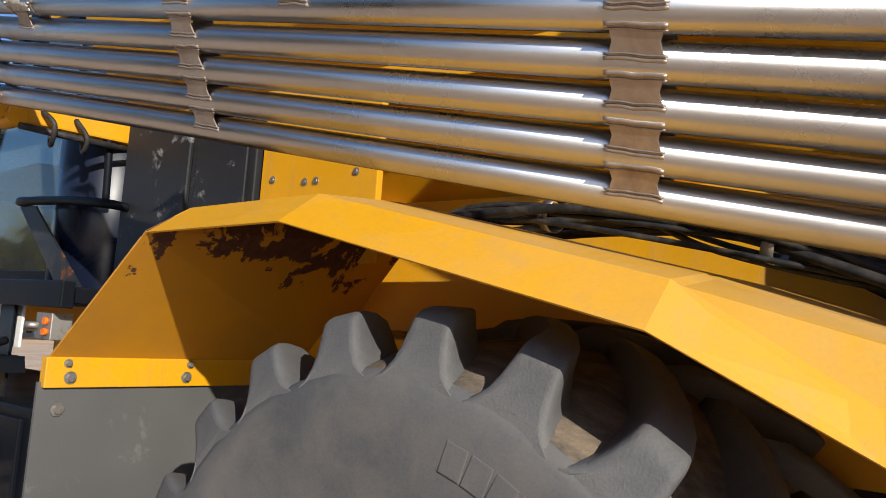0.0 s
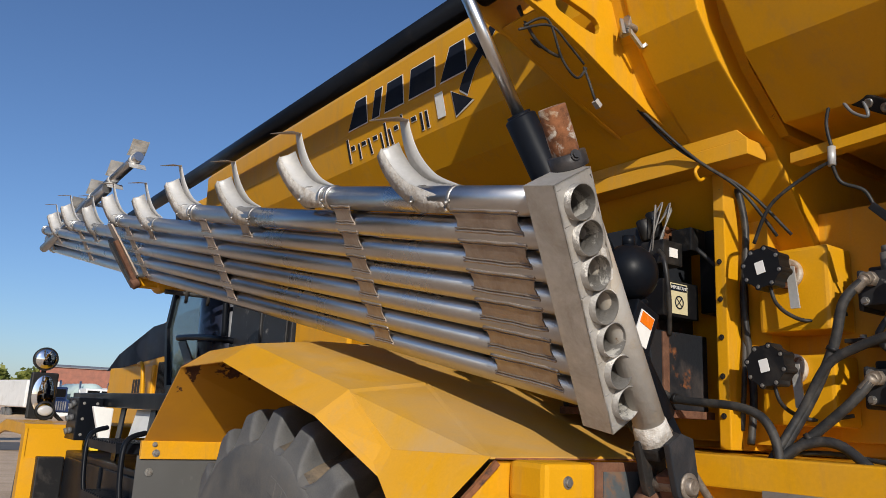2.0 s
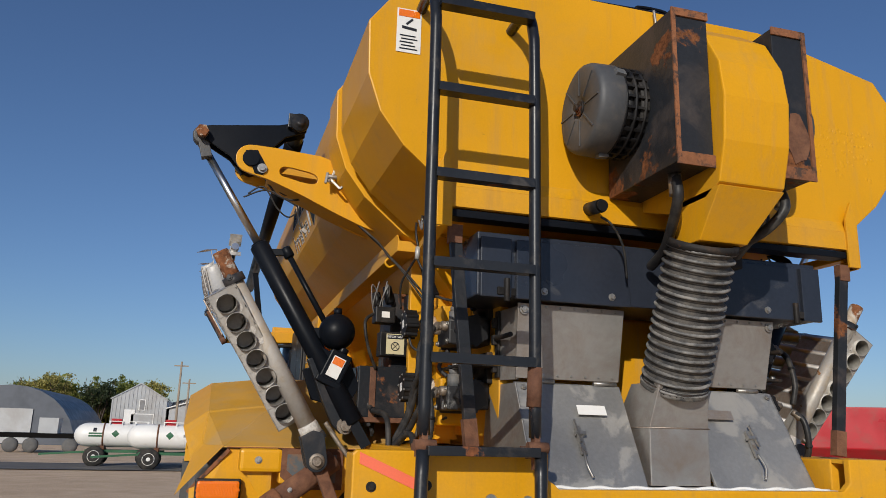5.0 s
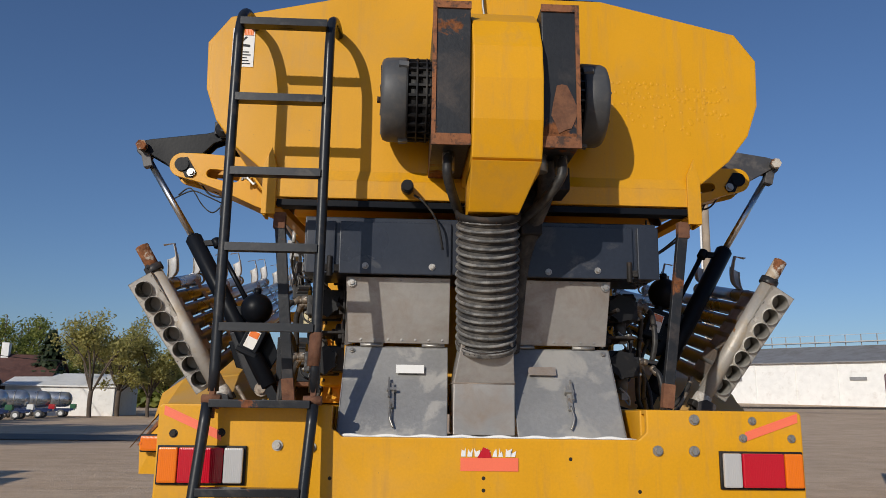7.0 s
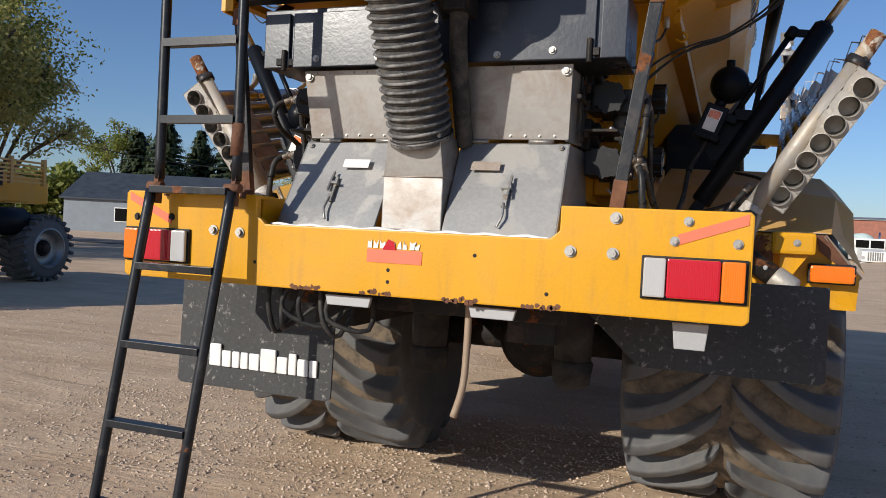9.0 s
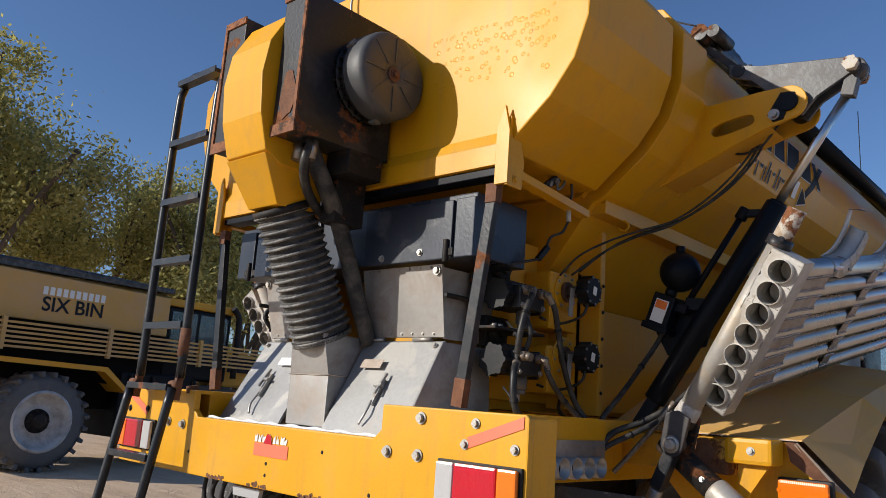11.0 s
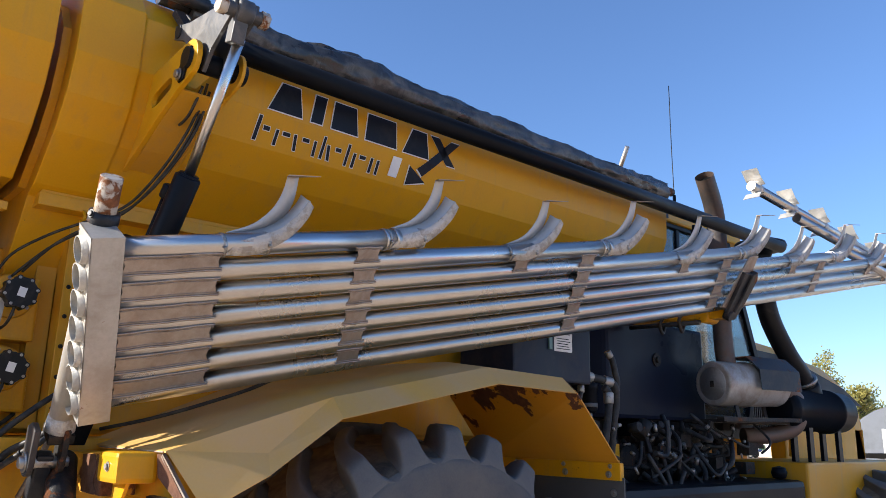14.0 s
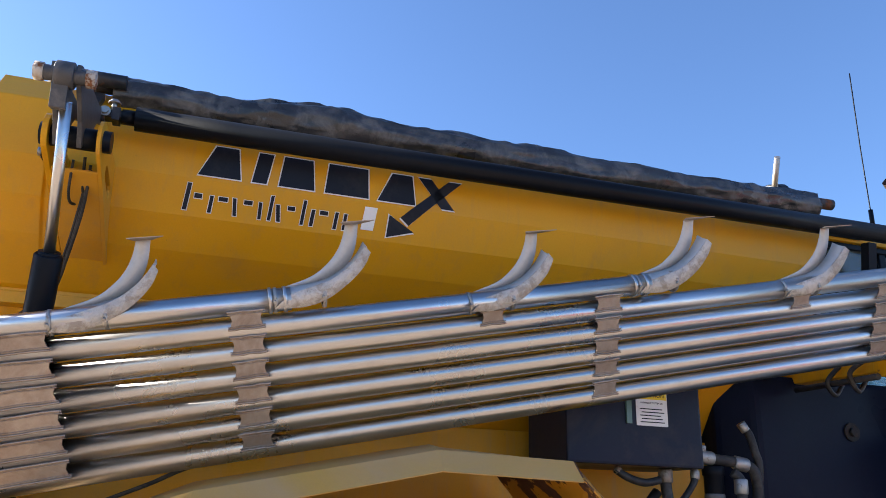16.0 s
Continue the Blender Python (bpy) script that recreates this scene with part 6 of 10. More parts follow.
            s.cyl((0.81, y + dy, z + dz), (0.835, y + dy, z + dz - 0.006), 0.017, n=10)
            part("motor_fitting", s, fitting_mat, motor, "pitted metal fitting", side=sd)
        bolts("motor_bolt", [(0.79, y - 0.07 + 0.14 * (k % 2), z - 0.062 + 0.07 * (k // 2)) for k in range(4)], (1, 0, 0), 0.008, 0.01, zinc, motor, sd)
        q = 1 if sd < 0 else -1
        e = z + (0.02 if q > 0 else -0.075)
        s = Shape().cyl((0.73, y + 0.02, e), (0.73, y + 0.02, e + q * 0.055), 0.030, n=8)
        s.cyl((0.73, y + 0.02, e + q * 0.055), (0.73, y + 0.02, e + q * 0.075), 0.024, n=12)
        part("solenoid", s, grey_plastic, motor, "grey solenoid coil", side=sd)
        s = Shape().box(0.715, 0.745, y - 0.025, y + 0.002, e + q * 0.075, e + q * 0.105)
        s.hose([(0.73, y - 0.012, e + q * 0.10), (0.75, y - 0.03, e + q * 0.13), (0.74, y - 0.05, e + q * 0.09), (0.70, y - 0.05, e + q * 0.05)], 0.004, 6)
        part("solenoid_plug", s, lever_grey, motor, "pale solenoid plug", side=sd)
        # round greasy bearing behind the motor
        s = Shape().cyl((0.60, y - 0.02, z + 0.105), (0.655, y - 0.02, z + 0.105), 0.052, n=18, edge=0.006)
        s.cyl((0.655, y - 0.02, z + 0.105), (0.675, y - 0.02, z + 0.105), 0.028, n=12)
        s.box(0.58, 0.625, y - 0.09, y + 0.06, z + 0.035, z + 0.165)
        part("bearing_block", s, dark_iron, wall, "greasy bearing block", bevel=0.008, side=sd)
    s = Shape().box(0.60, 0.75, 0.46, 0.80, 1.872, 1.884)
    part("drive_shelf", s, dark_iron, wall, "greasy steel shelf between the drives", bevel=0.003, side=sd)
    bolts("shelf_bolt", [(0.72, y, 1.884) for y in (0.49, 0.53, 0.76)], (0, 0, 1), 0.010, 0.012, zinc, wall, sd)
    # hydraulic hoses; the two flanks are plumbed differently
    if sd > 0:
        runs = [
            ([(0.83, 0.59, 2.038), (0.85, 0.55, 2.00), (0.85, 0.518, 1.944), (0.845, 0.496, 1.858), (0.83, 0.503, 1.775)], 0.018),
            ([(0.83, 0.695, 2.03), (0.85, 0.715, 1.98), (0.85, 0.745, 1.90), (0.85, 0.80, 1.75), (0.87, 0.87, 1.60), (0.93, 0.93, 1.50)], 0.017),
            ([(0.83, 0.50, 1.74), (0.85, 0.462, 1.70), (0.86, 0.455, 1.60), (0.87, 0.50, 1.535), (0.90, 0.66, 1.505), (0.95, 0.88, 1.485)], 0.019),
            ([(0.83, 0.69, 1.765), (0.85, 0.70, 1.70), (0.87, 0.78, 1.61), (0.94, 0.90, 1.49)], 0.016),
            ([(0.76, 0.64, 1.94), (0.78, 0.655, 1.88), (0.76, 0.655, 1.80)], 0.014),
            ([(1.10, 1.26, 2.02), (1.04, 1.25, 1.90), (0.99, 1.20, 1.79), (0.98, 1.04, 1.655), (0.96, 0.95, 1.57), (0.95, 0.89, 1.49)], 0.016),
            ([(0.93, 0.80, 1.50), (0.78, 0.90, 1.56), (0.70, 1.00, 1.60), (0.68, 1.08, 1.68)], 0.012),
        ]
    else:
        runs = [
            ([(0.83, 0.695, 2.03), (0.86, 0.74, 1.97), (0.86, 0.775, 1.85), (0.87, 0.85, 1.69), (0.93, 0.93, 1.52)], 0.019),
            ([(0.83, 0.59, 2.04), (0.87, 0.545, 2.01), (0.88, 0.52, 1.96), (0.87, 0.58, 1.89), (0.865, 0.70, 1.85), (0.87, 0.79, 1.80), (0.88, 0.86, 1.68), (0.94, 0.93, 1.53)], 0.018),
            ([(0.83, 0.695, 1.765), (0.86, 0.74, 1.70), (0.88, 0.84, 1.61), (0.94, 0.94, 1.51)], 0.019),
            ([(0.83, 0.59, 1.775), (0.87, 0.54, 1.74), (0.87, 0.505, 1.67), (0.88, 0.51, 1.56), (0.89, 0.57, 1.505), (0.89, 0.66, 1.525), (0.88, 0.77, 1.595), (0.90, 0.86, 1.585), (0.94, 0.93, 1.52)], 0.019),
            ([(0.76, 0.66, 1.95), (0.79, 0.69, 1.88), (0.76, 0.67, 1.84)], 0.012),
            ([(1.03, 1.28, 1.84), (0.99, 1.27, 1.76), (0.96, 1.22, 1.705), (0.95, 0.99, 1.68), (0.95, 0.905, 1.61), (0.95, 0.885, 1.45)], 0.018),
            ([(0.94, 0.40, 1.57), (0.90, 0.60, 1.555), (0.86, 0.80, 1.57), (0.88, 0.95, 1.56)], 0.009),
        ]
    if sd > 0:
        runs += [
            ([(1.26, 1.16, 1.72), (1.19, 1.10, 1.63), (1.09, 1.04, 1.555), (0.99, 0.97, 1.50), (0.94, 0.92, 1.42)], 0.018),
            ([(1.24, 1.16, 1.66), (1.16, 1.08, 1.575), (1.06, 1.0, 1.50), (0.97, 0.945, 1.44), (0.93, 0.90, 1.38)], 0.016),
        ]
    bundle = None
    for pts, r in runs:
        s = Shape().hose(pts, r * 0.72, 10, 7)
        ob = part("hydraulic_hose", s, hose_mat, truck, "dusty black hydraulic hose", side=sd)
        bundle = bundle or ob
        if r > 0.0155:
            # crimped collar where the hose leaves its fitting
            p, q = Vector(pts[0]), Vector(pts[1])
            d = (q - p).normalized()
            s = Shape().revolve(p - d * 0.006, q, [(0, 0.010), (0.002, 0.0165), (0.012, 0.0165), (0.016, 0.014), (0.045, 0.0155), (0.048, 0.012)], 12)
            part("hose_end", s, fitting_mat, bundle, "crimped hose end", side=sd)
            p, q = Vector(pts[2]), Vector(pts[3 if len(pts) > 3 else 1])
            d = (q - p).normalized()
            part("hose_tie", Shape().cyl(p, p + d * 0.012, r * 0.72 + 0.003, n=12), plastic, bundle, "black hose tie", side=sd)
    # thin cables from the bin to the boom
    wires = [
        [(0.885, 0.68, 2.545), (0.90, 0.715, 2.53), (0.90, 0.735, 2.47), (0.89, 0.73, 2.40)],
        [(0.89, 0.73, 2.345), (0.87, 0.72, 2.30), (0.85, 0.67, 2.27), (0.84, 0.65, 2.22)],
        [(0.84, 0.60, 2.165), (0.82, 0.52, 2.14), (0.76, 0.46, 2.12)],
        [(1.50, 1.36, 2.84), (1.43, 1.35, 2.70), (1.31, 1.31, 2.56), (1.14, 1.25, 2.44), (1.0, 1.15, 2.37), (0.90, 1.05, 2.29), (0.80, 0.97, 2.18)],
        [(1.48, 1.36, 2.83), (1.41, 1.34, 2.69), (1.29, 1.30, 2.55), (1.12, 1.24, 2.425), (0.98, 1.14, 2.355), (0.88, 1.03, 2.27), (0.78, 0.94, 2.16)],
        [(1.46, 1.35, 2.82), (1.40, 1.33, 2.70), (1.28, 1.29, 2.56), (1.13, 1.23, 2.44), (1.01, 1.13, 2.38), (0.92, 1.02, 2.32), (0.83, 0.92, 2.24), (0.76, 0.88, 2.15)],
        [(1.52, 1.34, 2.86), (1.45, 1.34, 2.76), (1.3, 1.34, 2.76), (1.2, 1.32, 2.71)],
        [(1.55, 1.31, 2.83), (1.48, 1.30, 2.74), (1.40, 1.30, 2.72), (1.33, 1.32, 2.75)],
    ]
    if sd < 0:
        wires[3:6] = [
            [(1.45, 1.33, 2.80), (1.24, 1.30, 2.74), (1.0, 1.20, 2.54), (0.94, 1.12, 2.44), (0.88, 1.02, 2.34), (0.79, 0.96, 2.20)],
            [(1.45, 1.32, 2.79), (1.22, 1.29, 2.73), (0.99, 1.21, 2.53), (0.93, 1.11, 2.43), (0.87, 1.00, 2.33), (0.78, 0.92, 2.20)],
            [(0.89, 0.73, 2.36), (0.90, 0.80, 2.33), (0.92, 0.90, 2.26), (0.90, 0.97, 2.16)],
        ]
    for pts in wires:
        s = Shape().hose(pts, 0.0055, 6, 7)
        part("cable", s, hose_mat, truck, "thin black cable", side=sd)
    # clip with two screws that carries the sensor lead under the bin
    p0, p1, up = Vector((0.895, 0.50, 2.425)), Vector((0.885, 0.69, 2.545)), Vector((0.8, 0.2, -0.35)).normalized()
    d = (p1 - p0).normalized()
    n_ = d.cross(up).normalized()
    s = Shape().plate([p0, p0 + d * 0.05 - n_ * 0.018, p1 - d * 0.02 - n_ * 0.022, p1 + n_ * 0.002, p1 - d * 0.04 + n_ * 0.02, p0 + d * 0.06 + n_ * 0.022], up * 0.014)
    clip = part("connector", s, plastic, truck, "black cable connector block", bevel=0.004, side=sd)
    for f in (0.085, 0.135):
        c = p0 + d * f + up * 0.014
        part("clip_screw", Shape().revolve(c, c + up, [(0, 0.013), (0.004, 0.013), (0.005, 0.006), (0.003, 0.004)], 14), zinc, clip, "round screw", side=sd)
    s = Shape().hose([p0 + d * 0.15 + up * 0.016, p0 + d * 0.12 + up * 0.03 + n_ * 0.03, p0 + d * 0.17 + up * 0.03 + n_ * 0.03, p1 + up * 0.02, p1 + d * 0.01 + up * 0.01], 0.005, 6)
    part("clip_lead", s, surface("grey_lead", (0.16, 0.16, 0.16), 0.5, vary=0.2) if sd > 0 else bpy.data.materials["grey_lead"], clip, "grey lead", side=sd)
    s = Shape().cyl((0.89, 0.73, 2.40), (0.892, 0.731, 2.345), 0.011, n=10)
    part("inline_plug", s, lever_grey, truck, "pale in-line plug", side=sd)
    s = Shape().bar((0.845, 0.655, 2.225), (0.838, 0.60, 2.165), 0.022, 0.022)
    part("inline_plug", s, plastic, truck, "black in-line plug", bevel=0.003, side=sd)
    s = Shape().hose([(0.92, 1.13, 2.44), (0.95, 1.13, 2.41), (0.93, 1.13, 2.385), (0.90, 1.13, 2.40)], 0.006, 6)
    part("cable_hook", s, yellow, hopper, side=sd)
    # accumulator ball on its valve bracket
    zb = 2.20 if sd > 0 else 2.065
    s = Shape().ball((1.15, 1.23, zb), 0.088, 24, 14)
    s.cyl((1.15, 1.23, zb + 0.08), (1.15, 1.23, zb + 0.115), 0.020, n=12)
    ball = part("accumulator", s, black, truck, "glossy black accumulator sphere", side=sd)
    tilt = Matrix.Translation((1.115, 1.22, zb - 0.085)) @ Matrix.Rotation(radians(-24 if sd < 0 else 20), 4, "Y")
    s = Shape().cyl((0, 0, -0.02), (0, 0, 0.01), 0.026, n=12)
    s.box(-0.052, 0.052, -0.045, 0.045, -0.165, -0.02)
    s.box(0.045, 0.10, -0.02, 0.03, -0.075, -0.035)
    s.box(-0.062, 0.062, -0.05, 0.05, -0.185, -0.155)
    s.v = [tilt @ p for p in s.v]
    part("valve_block", s, black, ball, "black valve block", bevel=0.006, side=sd)
    s = Shape().plate([(1.08, 1.26, zb - 0.12), (1.30, 1.26, zb - 0.18), (1.25, 1.26, zb - 0.32), (1.08, 1.26, zb - 0.36), (1.02, 1.26, zb - 0.25)], (0, 0.015, 0))
    part("valve_bracket", s, black, ball, "black bracket plate", bevel=0.004, side=sd)
    s = Shape().box(-0.030, 0.030, -0.049, -0.045, -0.145, -0.045)
    s.v = [tilt @ p for p in s.v]
    part("tag", s, decal_white, ball, "white warning tag", side=sd)
    s = Shape().box(-0.026, 0.026, -0.052, -0.049, -0.085, -0.050)
    s.v = [tilt @ p for p in s.v]
    part("tag_band", s, lens_orange, ball, side=sd)
    # tray of seven short pipes
    s = Shape().plate([(0.97, 0.16, 1.465), (0.97, 0.93, 1.465), (0.97, 0.93, 1.385), (0.97, 0.16, 1.385)], (0.006, 0, 0))
    s.box(0.72, 0.97, 0.18, 0.93, 1.455, 1.463)
    tray = part("pipe_tray", s, steel_sheet, truck, "galvanized tray edge over seven short pipes", side=sd)
    for k in range(8):
        y = 0.22 + 0.087 * k
        s = Shape().pipe((0.70, y, 1.365), (1.022, y, 1.365), 0.041, 0.004, 20)
        pipe_ = part("short_pipe", s, steel_sheet, tray, "short galvanized pipe", side=sd)
        # added disc closes the bore and paints its shade near-black
        part("bore_shade", Shape().cyl((0.975, y, 1.365), (0.979, y, 1.365), 0.0365, n=18), shade_and_black, pipe_, "near-black disc painted as the shade inside the pipe", side=sd)
    bolts("tray_bolt", [(0.976, y, 1.44) for y in (0.3, 0.55, 0.85)], (1, 0, 0), 0.007, 0.006, zinc, tray, sd)
    # toggle clamps on the apron side
    s = Shape().box(0.602, 0.612, 0.462, 0.50, 1.83, 2.10)
    for z in (2.05, 1.98, 1.87):
        s.box(0.612, 0.630, 0.468, 0.494, z - 0.02, z + 0.02)
    s.cyl((0.62, 0.30, 1.985), (0.62, 0.47, 1.985), 0.010, n=8)
    part("side_latch", s, dark_iron, truck, "dark side latch", bevel=0.003, side=sd)
    s = Shape().bar((0.60, 0.27, 2.14), (0.70, 0.25, 2.14), 0.03, 0.03)
    s.cyl((0.66, 0.24, 2.10), (0.66, 0.24, 2.19), 0.012, n=8)
    part("side_latch", s, dark_iron, truck, "dark side latch", bevel=0.003, side=sd)


for side in (1, -1):
    flank(side)

# control box on one flank only
s = Shape().box(-0.86, -0.66, 1.36, 1.62, 1.90, 2.30)
ctrl = part("control_box", s, black_rusty, truck, "rusty black control cabinet with a warning label", bevel=0.006)
s = Shape().box(-1.03, -0.74, 1.25, 1.62, 1.672, 1.915)
low = part("lower_cabinet", s, black_rusty, ctrl, "scuffed black cabinet", bevel=0.006)
s = Shape().box(-1.045, -0.73, 1.235, 1.62, 1.648, 1.672)
s.box(-0.975, -0.945, 1.243, 1.252, 1.672, 1.91)
part("cabinet_flange", s, rust_mat, low, "rusty flange and weld seam", bevel=0.003)
s = Shape().box(-0.925, -0.74, 1.28, 1.37, 1.97, 2.09)
part("label_box", s, plastic, ctrl, bevel=0.004)
s = Shape().box(-0.895, -0.805, 1.276, 1.28, 1.98, 2.08)
lab = part("label_plate", s, surface("cream_label", (0.62, 0.55, 0.34), 0.5, vary=0.05), ctrl, "cream label")
s = Shape().box(-0.89, -0.81, 1.2745, 1.276, 2.055, 2.076)
part("label_head", s, decal_dark, lab)
s = Shape().revolve((-0.85, 1.2745, 2.018), (-0.85, 1.27, 2.018), [(0, 0.022), (0.001, 0.022), (0.001, 0.018), (0, 0.018)], 24, caps=False)
s.bar((-0.865, 1.2745, 2.003), (-0.835, 1.2745, 2.033), 0.003, 0.001, (0, 1, 0))
s.bar((-0.865, 1.2745, 2.033), (-0.835, 1.2745, 2.003), 0.003, 0.001, (0, 1, 0))
part("label_sign", s, decal_dark, lab)


def words(text, size, m, material, parent, name, extrude=0.0004, bold=0.0):
    c = bpy.data.curves.new(name, "FONT")
    c.body, c.size, c.align_x, c.align_y, c.extrude, c.offset = text, size, "CENTER", "CENTER", extrude, bold
    c.materials.append(material)
    ob = new(name, c)
    ob.parent = parent
    ob.matrix_basis = m
    return ob


words("IMPORTANT", 0.0155, pose(-0.85, 1.2735, 2.065, 90, 0, 0), decal_white, ctrl, "label_text")
s = Shape().box(-0.80, -0.72, 1.26, 1.34, 2.20, 2.28)
s.box(-0.70, -0.62, 1.22, 1.30, 2.0, 2.34)
part("coil_block", s, plastic, ctrl, bevel=0.005)
s = Shape()
rng = random.Random(12)
for k in range(5):
    p = Vector((-0.95 + 0.016 * k, 1.30, 2.28 + rng.uniform(-0.02, 0.03)))
    s.hose([p, p + Vector((rng.uniform(-0.05, 0.03), -0.04, 0.05)), p + Vector((rng.uniform(-0.06, 0.0), -0.02, -0.06)), p + Vector((0.0, 0.02, -0.13))], 0.003, 6, 5)
part("wire_tangle", s, surface("grey_wire", (0.22, 0.21, 0.20), 0.5, vary=0.2), ctrl, "tangle of pale wires")
s = Shape().box(-0.96, -0.86, 1.25, 1.34, 2.13, 2.21)
vb = part("relay_box", s, plastic, ctrl, "small black relay box with a pale tag", bevel=0.006)
part("relay_tag", Shape().box(-0.93, -0.89, 1.247, 1.25, 2.155, 2.185), decal_white, vb)
for x, y, z, l in ((-0.93, 1.33, 2.22, 0.07), (-0.87, 1.34, 2.24, 0.09)):
    part("valve_coil", Shape().cyl((x, y, z), (x - 0.02, y + 0.01, z + l), 0.024, n=12, edge=0.005), plastic, ctrl)
for k, pts in enumerate(([(-0.97, 1.26, 2.17), (-1.02, 1.2, 2.12), (-1.0, 1.2, 2.0), (-0.95, 1.24, 1.9)], [(-0.80, 1.24, 2.2), (-0.76, 1.16, 2.1), (-0.74, 1.12, 1.95), (-0.77, 1.1, 1.8), (-0.76, 1.12, 1.62)], [(-0.77, 1.11, 2.42), (-0.75, 1.09, 2.25), (-0.76, 1.10, 2.0), (-0.74, 1.09, 1.75), (-0.78, 1.08, 1.58)])):
    part("control_cable", Shape().hose(pts, 0.008 if k < 2 else 0.012, 7), hose_mat, ctrl)

# hoses and camera around the fan
s = Shape().hose([(0.28, -0.16, 2.53), (0.275, -0.18, 2.45), (0.22, -0.12, 2.37), (0.14, 0.02, 2.31), (0.10, 0.18, 2.28)], 0.020, 10)
fan_hose = part("fan_hose", s, hose_mat, truck, "thick black hose below the fan")
s = Shape().hose([(-0.17, -0.16, 2.53), (-0.175, -0.18, 2.45), (-0.14, -0.08, 2.37), (-0.09, 0.06, 2.31), (-0.06, 0.2, 2.28)], 0.020, 10)
part("fan_hose", s, hose_mat, truck, "thick black hose below the fan")
s = Shape().hose([(0.22, -0.12, 2.53), (0.235, -0.06, 2.42), (0.20, 0.06, 2.30), (0.165, 0.17, 2.15), (0.155, 0.27, 1.95), (0.15, 0.35, 1.80)], 0.036, 12)
part("fan_hose", s, duct_mat, truck, "taped hose bundle running down")
for x, z in ((-0.17, 2.51), (0.28, 2.51), (0.20, 2.52)):
    part("hose_fitting", Shape().cyl((x, -0.16, z - 0.05), (x, -0.155, z + 0.03), 0.025, n=10), zinc, fan_hose)
s = Shape().box(cx + 0.10, cx + 0.19, 0.02, 0.18, 2.26, 2.5)
part("motor_block", s, dark_iron, fan_housing, bevel=0.006)
s = Shape().box(cx + 0.16, cx + 0.30, -0.02, 0.16, 2.44, 2.54)
part("motor_block", s, dark_iron, fan_housing, bevel=0.006)
s = Shape().cyl((-0.33, 0.10, 2.475), (-0.33, 0.21, 2.49), 0.027, n=18)
s.cyl((-0.33, 0.085, 2.473), (-0.33, 0.10, 2.475), 0.022, n=18)
cam_ = part("reversing_camera", s, plastic, truck, "round black reversing camera")
s = Shape().hose([(-0.30, 0.16, 2.45), (-0.26, 0.15, 2.42), (-0.2, 0.17, 2.34), (-0.17, 0.2, 2.22)], 0.005, 6)
part("camera_cable", s, hose_mat, cam_)
s = Shape().hose([(0.0, 0.20, 3.43), (0.0, 0.19, 3.37), (0.01, 0.19, 3.31)], 0.006, 6)
part("chain", s, zinc, rear_bin)

# warning label on the rear bin
s = Shape().box(-1.138, -1.040, 0.2165, 0.2185, 3.045, 3.232)
wl = part("warning_label", s, decal_white, rear_bin, "white and orange warning label")
s = Shape().box(-1.132, -1.046, 0.2145, 0.2165, 3.198, 3.227)
part("orange_band", s, lens_orange, wl)
for k in range(5):
    s = Shape().box(-1.125 + 0.006 * (k % 2), -1.054 - 0.008 * (k % 3), 0.2145, 0.2165, 3.058 + 0.014 * k, 3.0625 + 0.014 * k)
    part("print_bar", s, decal_dark, wl)
s = Shape().plate([(-1.118, 0.2155, 3.146), (-1.058, 0.2155, 3.140), (-1.058, 0.2155, 3.152), (-1.118, 0.2155, 3.158)], (0, 0.001, 0))
s.bar((-1.10, 0.2155, 3.165), (-1.075, 0.2155, 3.190), 0.009, 0.001, (0, 1, 0))
part("label_picture", s, decal_dark, wl, "plain dark warning picture")


# rough repaired patch pressed into the rear face
s = Shape()
rng = random.Random(21)
for r in range(5):
    for k in range(34):
        x = 0.54 + 0.018 * k + rng.uniform(-0.007, 0.007)
        z = 2.82 + 0.052 * r - 0.0006 * k + rng.uniform(-0.018, 0.018)
        if rng.random() < (0.75 if r > 1 else 0.45):
            q = rng.uniform(0.006, 0.014)
            s.revolve((x, 0.2205, z), (x, 0.1, z), [(0, q), (0.0009, q * 0.8), (0.0014, q * 0.35)], 8)
part("blistered_paint", s, yellow, rear_bin, "blistered paint where a decal was")["kind"] = "stuff"


# ---- side marks, drawn as plain dark shapes ----
def on_side(sd, y, z, lift=0.003):
    """A point on the hopper's flank at the lengthwise place y and height z."""
    off = 0.02 * (4.85 - y) / 3.68
    for (xa, za), (xb, zb) in zip(SECTION[1:], SECTION[2:]):
        if zb <= z <= za:
            f = (z - zb) / (za - zb)
            return Vector((off + sd * (xb + (xa - xb) * f + lift), y, z))
    return Vector((sd * 1.2, y, z))


def cut(poly, z, above):
    """The part of a flat outline (lengthwise, height) above or below a height."""
    out = []
    for (ya, za), (yb, zb) in zip(poly, poly[1:] + poly[:1]):
        ina, inb = (za >= z) == above, (zb >= z) == above
        if ina:
            out.append((ya, za))
        if ina != inb:
            out.append((ya + (yb - ya) * (z - za) / (zb - za), z))
    return out


def mark(sd, corners, material, name, lift):
    # the flank is folded at several heights, so a mark is bent there too
    s = Shape()
    folds = [3.4] + [z for _, z in SECTION[2:6]]
    for hi, lo in zip(folds, folds[1:]):
        poly = cut(corners, hi, False)
        poly = cut(poly, lo, True) if len(poly) > 2 else []
        if len(poly) > 2:
            s.plate([on_side(sd, y, z, lift) for y, z in poly], Vector((sd * 0.0012, 0, 0)))
    return part(name, s, material, hopper)


